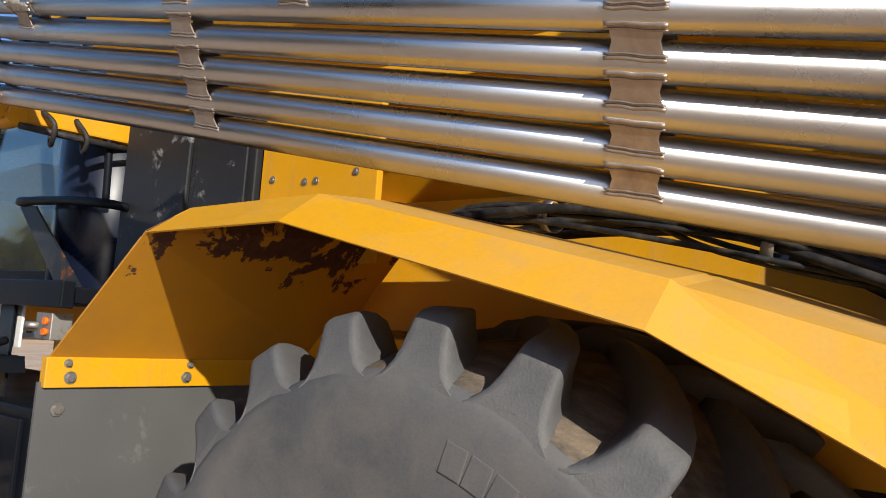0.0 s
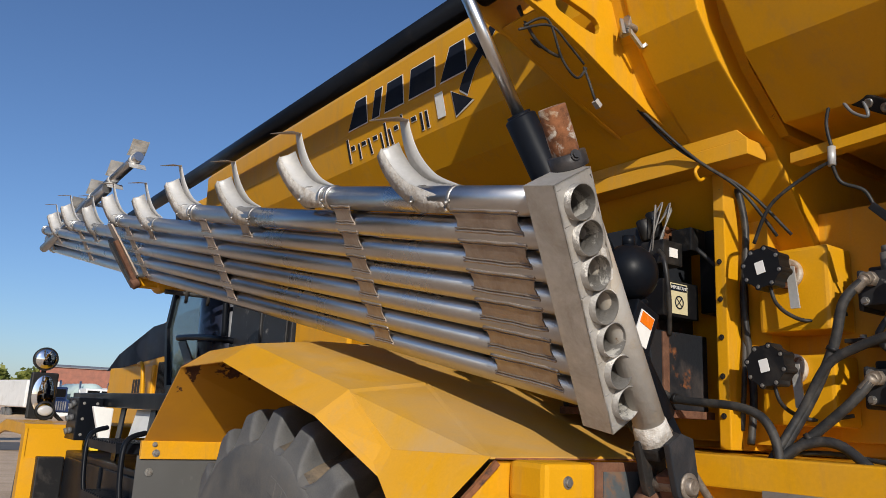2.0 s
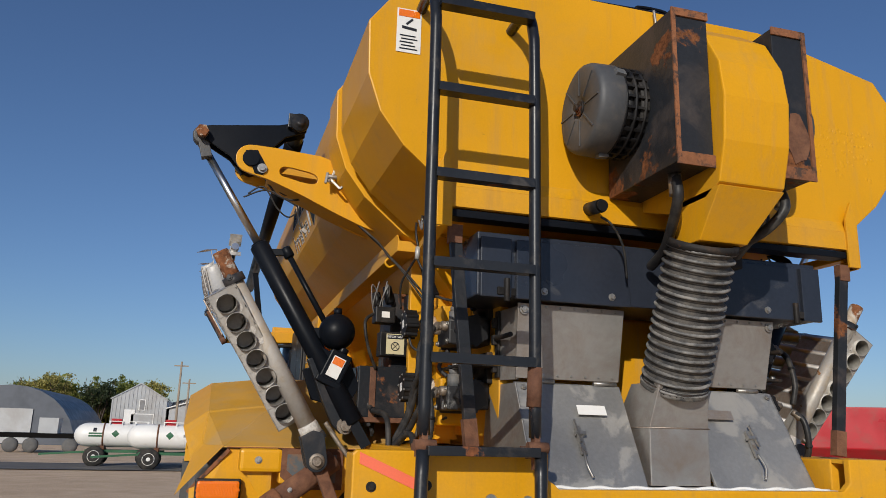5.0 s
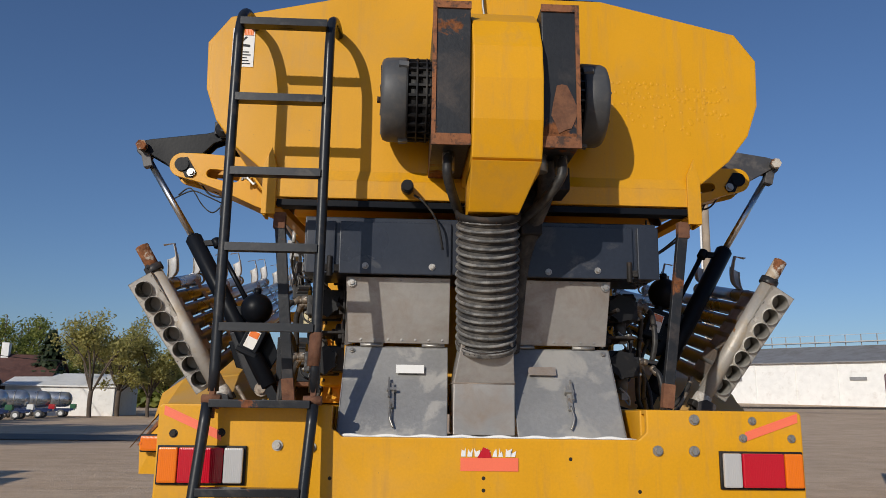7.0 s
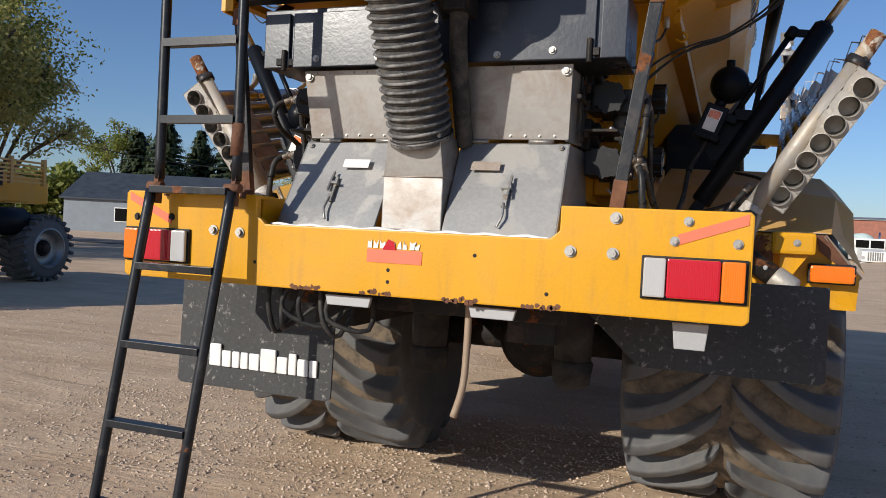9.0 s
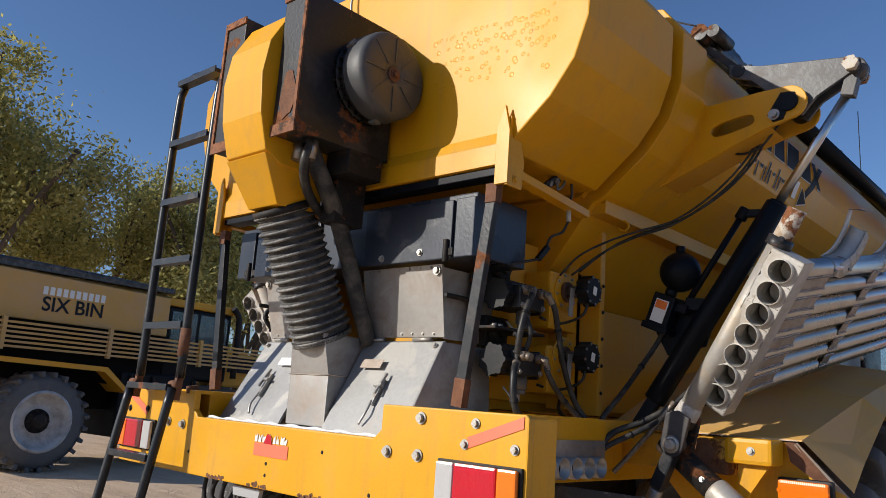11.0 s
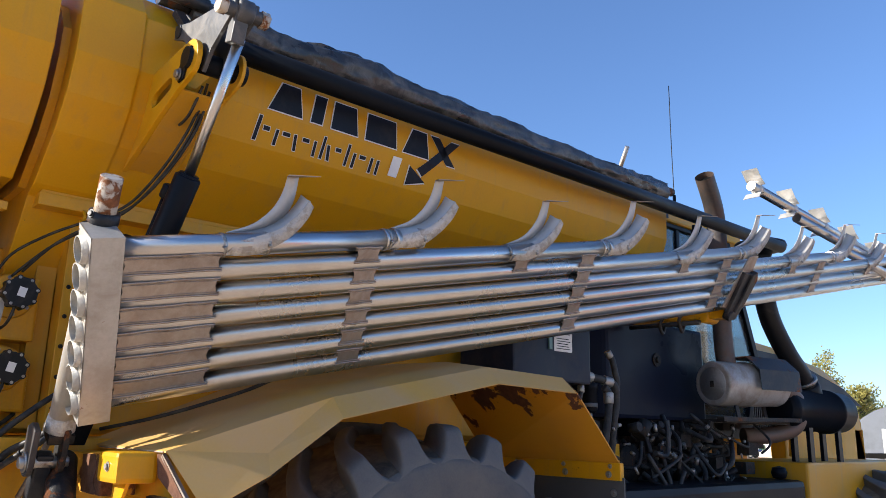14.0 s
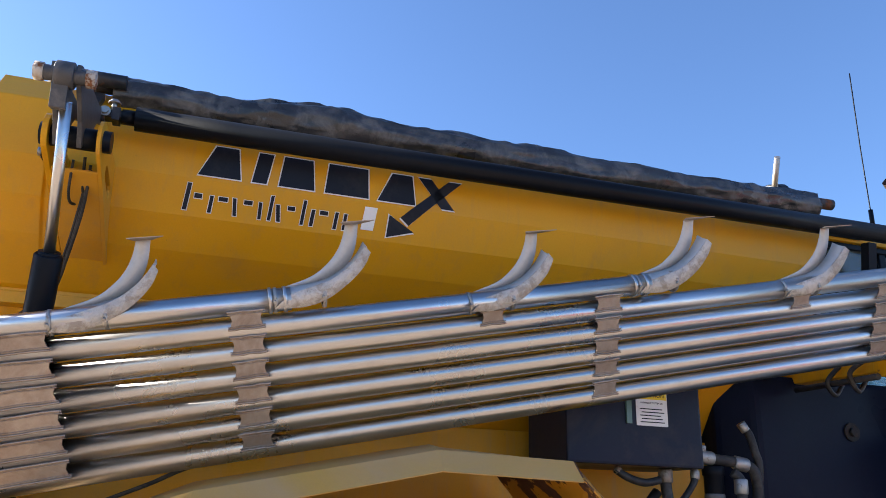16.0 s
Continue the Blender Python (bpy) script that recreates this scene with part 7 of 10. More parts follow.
for sd in (1, -1):
    # the row of blocks starts at the rear on one flank and at the front on the other
    def place(u):
        return 1.722 + u if sd > 0 else 2.872 - u

    def edged(pts, wide=0.005):
        cu, cz = sum(p[0] for p in pts) / len(pts), sum(p[1] for p in pts) / len(pts)
        mark(sd, [(place(u), z) for u, z in pts], decal_dark, "side_mark", 0.0045)
        mark(sd, [(place(u + (wide if u > cu else -wide)), z + (wide if z > cz else -wide)) for u, z in pts], decal_white, "mark_edge", 0.0025)

    zl, zh = 2.955, 3.088
    for a, b, head in ((0.0, 0.17, 0.09), (0.215, 0.275, 0.06), (0.325, 0.475, 0.12), (0.52, 0.71, 0.17), (0.75, 0.92, 0.09)):
        m = (a + b) / 2 + (0.02 if head < 0.1 else 0)
        edged([(a, zl), (m - head / 2, zh), (m + head / 2, zh), (b, zl)])
    # slanting arrow at the end of the row
    edged([(0.93, zh), (0.99, zh), (1.10, zl), (1.04, zl)])
    edged([(1.07, zh), (1.13, zh), (0.90, zl - 0.09), (0.86, zl - 0.06)])
    edged([(0.81, zl - 0.055), (0.925, zl - 0.115), (0.806, zl - 0.148)])
    # second row: thin dark strokes and one white block
    u = -0.045
    for w, h, lean in ((0.016, 0.105, 0.012), (0.030, 0.018, 0.0), (0.014, 0.066, 0.006), (0.036, 0.016, 0.0), (0.014, 0.068, -0.006), (0.034, 0.016, 0.0), (0.013, 0.066, 0.0), (0.013, 0.098, 0.008), (0.015, 0.066, -0.008),
                       (0.030, 0.016, 0.0), (0.013, 0.098, 0.008), (0.015, 0.066, 0.006), (0.034, 0.016, 0.0), (0.014, 0.068, 0.006), (0.014, 0.066, 0.004)):
        low = 2.812 + (0.05 if h < 0.02 else 0.0)
        edged([(u, low), (u + lean, low + h), (u + w + lean, low + h), (u + w, low)], 0.003)
        u += w + 0.026
    mark(sd, [(place(0.69), 2.825), (place(0.70), 2.92), (place(0.755), 2.92), (place(0.745), 2.825)], decal_white, "white_mark", 0.0045)

# rolled tarpaulin along one edge of the hopper
s = Shape()
rng = random.Random(5)
loops = []
for k in range(260):
    y = 1.35 + 3.5 * k / 259
    r = 0.058 + 0.012 * noise.noise((y * 1.6, 0, 0)) + 0.014 * math.exp(-((y - 2.25) / 0.22) ** 2)
    ring = []
    for a in range(30):
        t = 2 * math.pi * a / 30
        fold = 0.38 * (0.28 - abs(noise.noise((y * 2.6 + 1.9 * t, math.cos(t) * 2.2, math.sin(t) * 2.2)))) + 0.24 * (0.25 - abs(noise.noise((y * 6 - 2.6 * t, math.sin(t) * 3, 4))))
        q = r * (1 + fold) * (1 + 0.14 * noise.noise((y * 4, math.cos(t) * 1.5, math.sin(t) * 1.5)) + 0.07 * noise.noise((y * 15 + 2 * math.sin(t), math.cos(t) * 4, math.sin(t) * 4)))
        ring.append((1.235 + 0.01 * math.sin(y * 3) + q * math.cos(t), y, 3.285 + 0.014 * noise.noise((y * 3, 8, 0)) + q * 1.2 * math.sin(t)))
    loops.append(ring)
s.loft(loops, smooth=True)
part("rolled_tarp", s, tarp_mat, truck, "crumpled black tarp rolled along the hopper edge")
s = Shape().cyl((1.235, 1.22, 3.31), (1.235, 1.40, 3.315), 0.04, n=14)
part("tarp_roller", s, black_rusty, truck, "roller end of the tarp")
s = Shape().cyl((1.235, 4.8, 3.315), (1.235, 4.98, 3.32), 0.03, n=14)
part("tarp_roller", s, black_rusty, truck, "roller end of the tarp")
s = Shape().bar((1.25, 1.30, 3.25), (1.38, 1.30, 3.12), 0.04, 0.03)
s.cyl((1.30, 1.22, 3.30), (1.30, 1.40, 3.30), 0.03, n=12)
part("roller_bracket", s, black_rusty, truck, "bracket of the tarp roller")
s = Shape().hose([(1.235, 1.2, 3.33), (1.08, 1.05, 3.36), (0.95, 0.9, 3.38)], 0.004, 6)
part("tarp_wire", s, zinc, truck)


# ---- cab, engine and side boxes ahead of the hopper ----
C = [(5.15, 1.75), (6.75, 1.75), (6.95, 2.3), (6.55, 3.30), (5.15, 3.30)]
cab = part("cab", Shape().box(-0.80, 0.80, 5.1, 6.8, 1.60, 1.78), black, truck, "black framed cab with tinted glass", bevel=0.006)
for sd in (-1, 1):
    for (ya, za), (yb, zb) in zip(C, C[1:] + C[:1]):
        part("frame_bar", Shape().bar((sd * 0.78, ya, za), (sd * 0.78, yb, zb), 0.07, 0.07), black, cab, bevel=0.006)
    part("door_post", Shape().bar((sd * 0.78, 5.75, 1.75), (sd * 0.78, 5.75, 3.3), 0.05, 0.05), black, cab, bevel=0.006)
for y, z in C:
    part("cross_bar", Shape().bar((-0.745, y, z), (0.745, y, z), 0.066, 0.066), black, cab, bevel=0.006)
for sd in (-1, 1):
    s = Shape().plate([(sd * 0.78, y, z) for y, z in C], (sd * 0.008, 0, 0))
    part("side_window", s, glass, cab, "tinted side glass")
s = Shape().plate([(-0.75, 6.93, 2.3), (0.75, 6.93, 2.3), (0.75, 6.55, 3.27), (-0.75, 6.55, 3.27)], (0, 0.008, 0))
part("windscreen", s, glass, cab, "tinted windscreen")
s = Shape().plate([(-0.75, 5.16, 1.8), (0.75, 5.16, 1.8), (0.75, 5.16, 3.27), (-0.75, 5.16, 3.27)], (0, 0.008, 0))
part("rear_window", s, glass, cab, "dark rear glass")
s = Shape().loft([[(-0.84, 5.05, 3.30), (0.84, 5.05, 3.30), (0.84, 6.75, 3.30), (-0.84, 6.75, 3.30)], [(-0.84, 5.05, 3.38), (0.84, 5.05, 3.38), (0.84, 6.75, 3.40), (-0.84, 6.75, 3.40)], [(-0.72, 5.15, 3.48), (0.72, 5.15, 3.48), (0.72, 6.6, 3.48), (-0.72, 6.6, 3.48)]])
part("roof", s, yellow, cab, "yellow cab roof", bevel=0.02)
s = Shape().box(-0.25, 0.25, 5.5, 5.62, 2.0, 2.75)
s.box(-0.25, 0.25, 5.6, 6.05, 2.0, 2.12)
part("driver_seat", s, plastic, cab, "dark driver seat behind the glass", bevel=0.03)
s = Shape().hose([(0.82, 5.70, 3.45), (0.81, 5.71, 4.0), (0.80, 5.73, 4.55)], 0.004, 6)
s.cyl((0.82, 5.70, 3.42), (0.82, 5.70, 3.55), 0.014, n=10)
part("antenna", s, black, cab)
s = Shape().box(0.845, 0.85, 5.25, 5.55, 3.32, 3.375)
part("model_plate", s, decal_dark, cab, "dark model plate, unreadable")
s = Shape().cyl((0.62, 5.12, 3.48), (0.62, 5.12, 3.60), 0.05, n=14)
s.box(0.50, 0.75, 5.05, 5.2, 3.46, 3.56)
s.cyl((0.66, 5.1, 3.55), (0.86, 5.0, 3.78), 0.018, n=10)
part("lamp_bracket", s, steel_sheet, cab, "bright metal lamp bracket")
s = Shape().cyl((0.55, 5.18, 3.66), (0.55, 5.28, 3.68), 0.085, n=20)
work_lamp = part("work_lamp", s, black, cab, "round work lamp")
s = Shape().cyl((0.55, 5.165, 3.658), (0.55, 5.182, 3.66), 0.078, n=20)
part("lamp_glass", s, lens_clear, work_lamp)

# boom cradle
for sd in (-1, 1):
    s = Shape().bar((0.55, 4.98, 2.46), (1.62, 5.0, 2.42), 0.12, 0.10)
    s.bar((0.62, 4.98, 2.50), (1.2, 5.0, 2.50), 0.06, 0.08)
    s.cyl((1.45, 4.92, 2.40), (1.45, 5.08, 2.40), 0.05, n=12)
    cr = part("boom_cradle", s, yellow_worn, truck, "yellow boom cradle beam", bevel=0.01, side=sd)
    s = Shape().hose([(1.35, 4.92, 2.44), (1.32, 4.86, 2.38), (1.30, 4.92, 2.30), (1.27, 5.0, 2.36)], 0.012, 6)
    part("cradle_hose", s, hose_mat, cr, side=sd)
    s = Shape().hose([(1.20, 4.92, 2.44), (1.17, 4.86, 2.36), (1.15, 4.92, 2.30), (1.12, 5.0, 2.36)], 0.012, 6)
    part("cradle_hose", s, hose_mat, cr, side=sd)
    s = Shape().cyl((0.9, 4.90, 2.36), (1.45, 4.90, 2.35), 0.016, n=8)
    part("cradle_pipe", s, hose_mat, cr, side=sd)
    s = Shape().bar((1.40, 5.02, 3.05), (1.30, 5.02, 2.45), 0.05, 0.05)
    part("cradle_strut", s, black, cr, side=sd)

# far flank, right of travel: caution box, tank, muffler, air cleaner
s = Shape().box(0.70, 1.14, 3.42, 4.12, 1.905, 2.34)
hbox = part("oil_box", s, surface("slate_blue_grey_paint", (0.013, 0.018, 0.034), 0.36, dirt=(0.06, 0.055, 0.05), dirt_at=(0.5, 0.8), vary=0.1, bump=0.03, spec=0.15), truck, "slate grey hydraulic oil box", bevel=0.012)
s = Shape().box(1.141, 1.1425, 3.773, 3.938, 2.085, 2.247)
cl = part("caution_label", s, decal_white, hbox, "white and yellow caution label")
s = Shape().box(1.1425, 1.1437, 3.777, 3.934, 2.207, 2.243)
part("caution_band", s, decal_yellow, cl)
words("CAUTION", 0.026, pose(1.1445, 3.864, 2.225, 90, 0, 90), decal_dark, hbox, "caution_text")
words("HYDRAULIC SYSTEM OIL", 0.0108, pose(1.1445, 3.856, 2.190, 90, 0, 90), decal_dark, hbox, "caution_text")
for k in range(5):
    s = Shape().box(1.1425, 1.1437, 3.793 + 0.008 * (k % 2), 3.920 - 0.010 * (k % 3), 2.10 + 0.015 * k, 2.1045 + 0.015 * k)
    part("print_bar", s, decal_dark, cl)
s = Shape().box(1.14, 1.152, 3.718, 3.745, 2.09, 2.235)
part("sight_gauge", s, surface("sight_glass", (0.10, 0.16, 0.12), 0.2, vary=0.05), hbox)
foot = [(0.50, 4.5), (0.72, 4.5), (0.86, 4.66), (0.86, 5.95), (0.50, 5.95)]
s = Shape().loft([[(x, y, z) for x, y in foot] for z in (1.72, 2.44)])
tank = part("oil_tank", s, surface("navy_black_paint", (0.006, 0.009, 0.022), 0.35, vary=0.15, bump=0.03, spec=0.08, dirt=(0.03, 0.03, 0.035), dirt_at=(0.55, 0.8), dirt_amount=0.4), truck, "large black oil tank", bevel=0.03)
s = Shape().cyl((0.86, 5.27, 2.16), (0.872, 5.27, 2.16), 0.05, n=20)
s.cyl((0.86, 5.27, 2.16), (0.89, 5.27, 2.16), 0.025, n=6)
part("tank_plug", s, dark_iron, tank)
s = Shape().box(0.95, 1.30, 5.45, 6.5, 1.715, 1.735)
s.bar((1.28, 5.4, 1.735), (1.36, 6.45, 1.75), 0.06, 0.03)
part("engine_shelf", s, dark_iron, truck, "dark steel shelf")
s = Shape()
a, b = Vector((1.10, 5.64, 2.00)), Vector((1.24, 6.35, 2.02))
L = (b - a).length
s.revolve(a, b, [(0.0, 0.0), (0.0, 0.150), (0.004, 0.162), (0.015, 0.168), (0.32, 0.168), (0.325, 0.175), (0.345, 0.175), (0.35, 0.168), (L - 0.03, 0.168), (L, 0.14)], 32)
muffler = part("muffler", s, surface("scorched_muffler", (0.44, 0.42, 0.40), 0.45, metal=0.35, dirt=(0.26, 0.20, 0.15), dirt_at=(0.45, 0.7), dirt_scale=6, vary=0.12, bump=0.1), truck, "dull grey muffler drum with rust tint")
s = Shape().revolve(a - (b - a).normalized() * 0.006, b, [(0, 0.0), (0, 0.118), (0.008, 0.126)], 30, caps=False)
part("muffler_end", s, steel_chute, muffler, "dull steel end disc")
part("end_label", Shape().box(1.085, 1.115, 5.628, 5.631, 1.975, 2.02), dark_iron, muffler)
s = Shape().strip([(1.08, 5.86, 2.20), (1.26, 5.86, 2.21), (1.36, 5.86, 2.11), (1.37, 5.86, 1.96)], (0.09, 0.46, 0.0), 0.006)
part("heat_shield", s, black_rusty, muffler, "bent dark heat shield")
for y in (5.82, 6.25):
    part("muffler_leg", Shape().bar((1.18, y, 1.86), (1.20, y, 1.735), 0.05, 0.012), dark_iron, muffler)
s = Shape().hose([(1.13, 5.82, 2.08), (1.12, 5.80, 2.35), (1.13, 5.78, 2.9), (1.15, 5.75, 3.2), (1.18, 5.66, 3.38), (1.22, 5.48, 3.57)], 0.072, 18, 7, caps=False)
s.revolve((1.13, 5.82, 2.10), (1.13, 5.81, 2.2), [(0, 0.09), (0.05, 0.075), (0.06, 0.06)], 18)
part("exhaust_pipe", s, surface("sooty_stack", (0.10, 0.085, 0.08), 0.55, metal=0.5, dirt=(0.17, 0.10, 0.07), dirt_at=(0.45, 0.7), dirt_scale=7, vary=0.2, bump=0.1), muffler, "sooty exhaust stack cut at a slant")
# solid near-black core set just inside the stack's mouth
part("stack_bore", Shape().hose([(1.217, 5.512, 3.535), (1.18, 5.66, 3.38), (1.15, 5.75, 3.2)], 0.064, 16, 5), shade_and_black, muffler, "near-black core inside the stack")
s = Shape().hose([(1.24, 6.35, 2.0), (1.31, 6.54, 1.92), (1.30, 6.54, 1.72), (1.20, 6.36, 1.64), (1.05, 6.15, 1.62)], 0.065, 14, 7)
part("exhaust_elbow", s, surface("scorched_elbow", (0.16, 0.12, 0.10), 0.5, metal=0.6, dirt=(0.2, 0.13, 0.09), dirt_at=(0.4, 0.7), vary=0.15, bump=0.1), muffler, "fat exhaust elbow")
s = Shape()
a, b = Vector((1.22, 6.42, 1.84)), Vector((1.28, 7.45, 1.84))
L = (b - a).length
s.revolve(a, b, [(0, 0.12), (0.03, 0.16), (0.06, 0.17), (0.74, 0.17), (0.745, 0.185), (0.80, 0.185), (0.805, 0.17), (L - 0.03, 0.17), (L, 0.15)], 30)
airc = part("air_cleaner", s, black, truck, "black air cleaner canister")
for y in (6.7, 7.25):
    for x in (1.2, 1.33):
        part("leg", Shape().bar((x, y, 1.70), (x, y, 1.42), 0.07, 0.03), black, airc)
s = Shape().hose([(1.25, 6.95, 1.98), (1.24, 6.85, 2.12), (1.22, 6.65, 2.30), (1.20, 6.45, 2.55), (1.19, 6.38, 2.80), (1.19, 6.38, 3.12)], 0.082, 16, 7)
s.revolve((1.25, 6.97, 1.96), (1.25, 6.88, 2.10), [(0, 0.095), (0.03, 0.1), (0.05, 0.095), (0.09, 0.1), (0.11, 0.09)], 20)
part("intake_duct", s, plastic, airc, "curved black intake duct")
s = Shape().revolve((1.19, 6.38, 3.08), (1.19, 6.38, 3.3), [(0, 0.08), (0.05, 0.10), (0.06, 0.19), (0.09, 0.21), (0.12, 0.20), (0.15, 0.12), (0.17, 0.05)], 28)
part("rain_cap", s, plastic, airc, "round black rain cap")
s = Shape().cyl((1.19, 6.39, 2.86), (1.19, 6.385, 2.885), 0.086, n=18)
part("duct_band", s, zinc, airc)
s = Shape().cyl((1.245, 6.90, 2.075), (1.243, 6.885, 2.095), 0.10, n=18)
part("duct_band", s, zinc, airc)
s = Shape().cyl((1.20, 6.62, 2.25), (1.16, 6.25, 2.95), 0.016, n=8)
part("duct_stay", s, black, airc)
s = Shape().box(0.62, 1.36, 6.55, 8.6, 1.02, 1.43)
part("side_tank", s, yellow_dusty, truck, "dusty yellow side tank", bevel=0.02)
s = Shape().box(0.80, 1.36, 3.7, 6.5, 0.95, 1.30)
s.cyl((1.22, 6.35, 1.30), (1.22, 6.35, 1.40), 0.06, n=16)
part("fuel_tank", s, black, truck, "long black fuel tank", bevel=0.05)
# engine and hydraulic clutter
rng = random.Random(31)
s = Shape()
for k in range(64):
    p = Vector((rng.uniform(0.66, 1.16), rng.uniform(4.1, 6.2), rng.uniform(1.30, 1.72)))
    q = p + Vector((rng.uniform(-0.15, 0.2), rng.uniform(-0.4, 0.4), rng.uniform(-0.3, 0.15)))
    m = (p + q) / 2 + Vector((rng.uniform(0, 0.15), rng.uniform(-0.1, 0.1), rng.uniform(-0.2, 0.06)))
    s.hose([p, m, q], rng.uniform(0.008, 0.020), 7, 6)
part("engine_hose_tangle", s, hose_mat, truck, "tangle of engine hoses")["kind"] = "stuff"
s = Shape()
for k in range(80):
    x, y, z = rng.uniform(0.62, 1.05), rng.uniform(4.1, 6.2), rng.uniform(1.15, 1.68)
    if k % 3:
        s.cyl((x, y, z), (x + rng.uniform(-0.02, 0.09), y + rng.uniform(-0.08, 0.08), z + rng.uniform(0.0, 0.1)), rng.uniform(0.014, 0.05), n=10)
    else:
        w = rng.uniform(0.03, 0.10)
        s.box(x, x + w, y, y + w * 1.5, z, z + w)
part("engine_clutter", s, dark_iron, truck, "greasy engine fittings")["kind"] = "stuff"
s = Shape()
for k in range(64):
    x, y, z = rng.uniform(0.85, 1.18), rng.uniform(4.1, 6.1), rng.uniform(1.22, 1.70)
    d = Vector((rng.uniform(-0.3, 0.3), rng.uniform(-1, 1), rng.uniform(-1, 1))).normalized() * rng.uniform(0.02, 0.06)
    s.cyl((x, y, z), (x + d.x, y + d.y, z + d.z), rng.uniform(0.007, 0.016), n=8)
part("bright_clutter", s, zinc, truck, "bright metal fittings")["kind"] = "stuff"
for y, z, r in ((4.55, 1.52, 0.10), (4.85, 1.42, 0.13), (5.35, 1.50, 0.09)):
    s = Shape().revolve((0.80, y, z), (0.92, y, z), [(0, r * 0.5), (0.02, r), (0.04, r), (0.05, r * 0.85), (0.07, r * 0.85), (0.08, r), (0.10, r), (0.11, r * 0.4)], 24)
    part("belt_pulley", s, dark_iron, truck, "dark belt pulley")
s = Shape().box(0.30, 0.62, 4.6, 6.4, 1.1, 1.75)
part("engine_block", s, dark_iron, truck, "dark engine block", bevel=0.03)
# plumbing at the front end of the oil box
for pts, r in (([(1.06, 4.16, 1.965), (1.07, 4.26, 1.955), (1.08, 4.36, 1.945), (1.09, 4.43, 1.91), (1.08, 4.45, 1.80), (1.07, 4.43, 1.66), (1.05, 4.42, 1.45)], 0.026),
               ([(1.06, 4.41, 2.13), (1.07, 4.44, 2.08), (1.08, 4.455, 2.0), (1.08, 4.47, 1.93), (1.07, 4.45, 1.75), (1.05, 4.43, 1.5)], 0.020),
               ([(1.10, 4.30, 1.90), (1.11, 4.335, 1.86), (1.11, 4.33, 1.75), (1.10, 4.31, 1.60), (1.08, 4.30, 1.45)], 0.024),
               ([(1.06, 3.96, 1.90), (1.06, 3.96, 1.82), (1.065, 3.97, 1.72), (1.06, 3.99, 1.60), (1.04, 4.02, 1.42)], 0.026),
               ([(1.06, 3.70, 1.89), (1.08, 3.75, 1.855), (1.09, 3.83, 1.835), (1.07, 3.92, 1.85)], 0.018),
               ([(1.06, 4.12, 1.90), (1.07, 4.10, 1.84), (1.07, 4.02, 1.75), (1.06, 3.93, 1.69), (1.03, 3.86, 1.62)], 0.016),
               ([(0.98, 3.96, 1.80), (0.99, 3.90, 1.74), (0.98, 3.84, 1.68), (0.95, 3.80, 1.58)], 0.024)):
    part("box_hose", Shape().hose(pts, r, 10, 6), hose_mat, hbox, "black hose under the oil box")
for p, q, r in (((1.06, 4.13, 1.968), (1.065, 4.22, 1.96), 0.034), ((1.075, 4.33, 1.948), (1.085, 4.40, 1.935), 0.034), ((1.06, 4.40, 2.14), (1.066, 4.425, 2.10), 0.024),
                ((1.11, 4.335, 1.87), (1.11, 4.333, 1.80), 0.032), ((1.06, 3.96, 1.90), (1.06, 3.96, 1.84), 0.034),
                ((1.06, 4.12, 1.905), (1.065, 4.115, 1.86), 0.022), ((1.06, 3.70, 1.90), (1.065, 3.715, 1.875), 0.020), ((1.06, 4.17, 1.99), (1.06, 4.17, 2.02), 0.018)):
    part("hose_fitting", Shape().cyl(p, q, r, n=8, edge=0.004), fitting_mat if p[1] < 4.1 else zinc, hbox, "metal hose fitting")
s = Shape().revolve((1.04, 4.235, 1.74), (1.04, 4.235, 2.0), [(0, 0.02), (0.0, 0.036), (0.02, 0.046), (0.14, 0.046), (0.145, 0.052), (0.185, 0.052), (0.19, 0.03)], 22)
filt = part("oil_filter", s, black, truck, "black oil filter canister")
part("filter_band", Shape().cyl((1.04, 4.235, 1.775), (1.04, 4.235, 1.80), 0.0475, n=22), grey_plastic, filt)
part("filter_drain", Shape().cyl((1.04, 4.235, 1.70), (1.04, 4.235, 1.745), 0.013, n=10), zinc, filt)
s = Shape().plate([(1.05, 4.14, 1.70), (1.05, 4.30, 1.69), (1.05, 4.30, 1.52), (1.05, 4.12, 1.52)], (0.012, 0, 0))
hanger = part("hose_bracket", s, black_rusty, truck, "dark hose bracket plate", bevel=0.003)
bolts("bracket_bolt", [(1.062, 4.17, 1.66), (1.062, 4.27, 1.65), (1.062, 4.20, 1.57)], (1, 0, 0), 0.010, 0.008, zinc, hanger)

# hood
H = [(0.0, 2.62), (0.45, 2.58), (0.62, 2.42), (0.66, 2.15), (0.66, 1.72)]


def hood_ring(y, dz, k=1.0):
    return [(x * k, y, z + (dz if z > 1.8 else 0)) for x, z in H] + [(-x * k, y, z + (dz if z > 1.8 else 0)) for x, z in reversed(H[1:])]


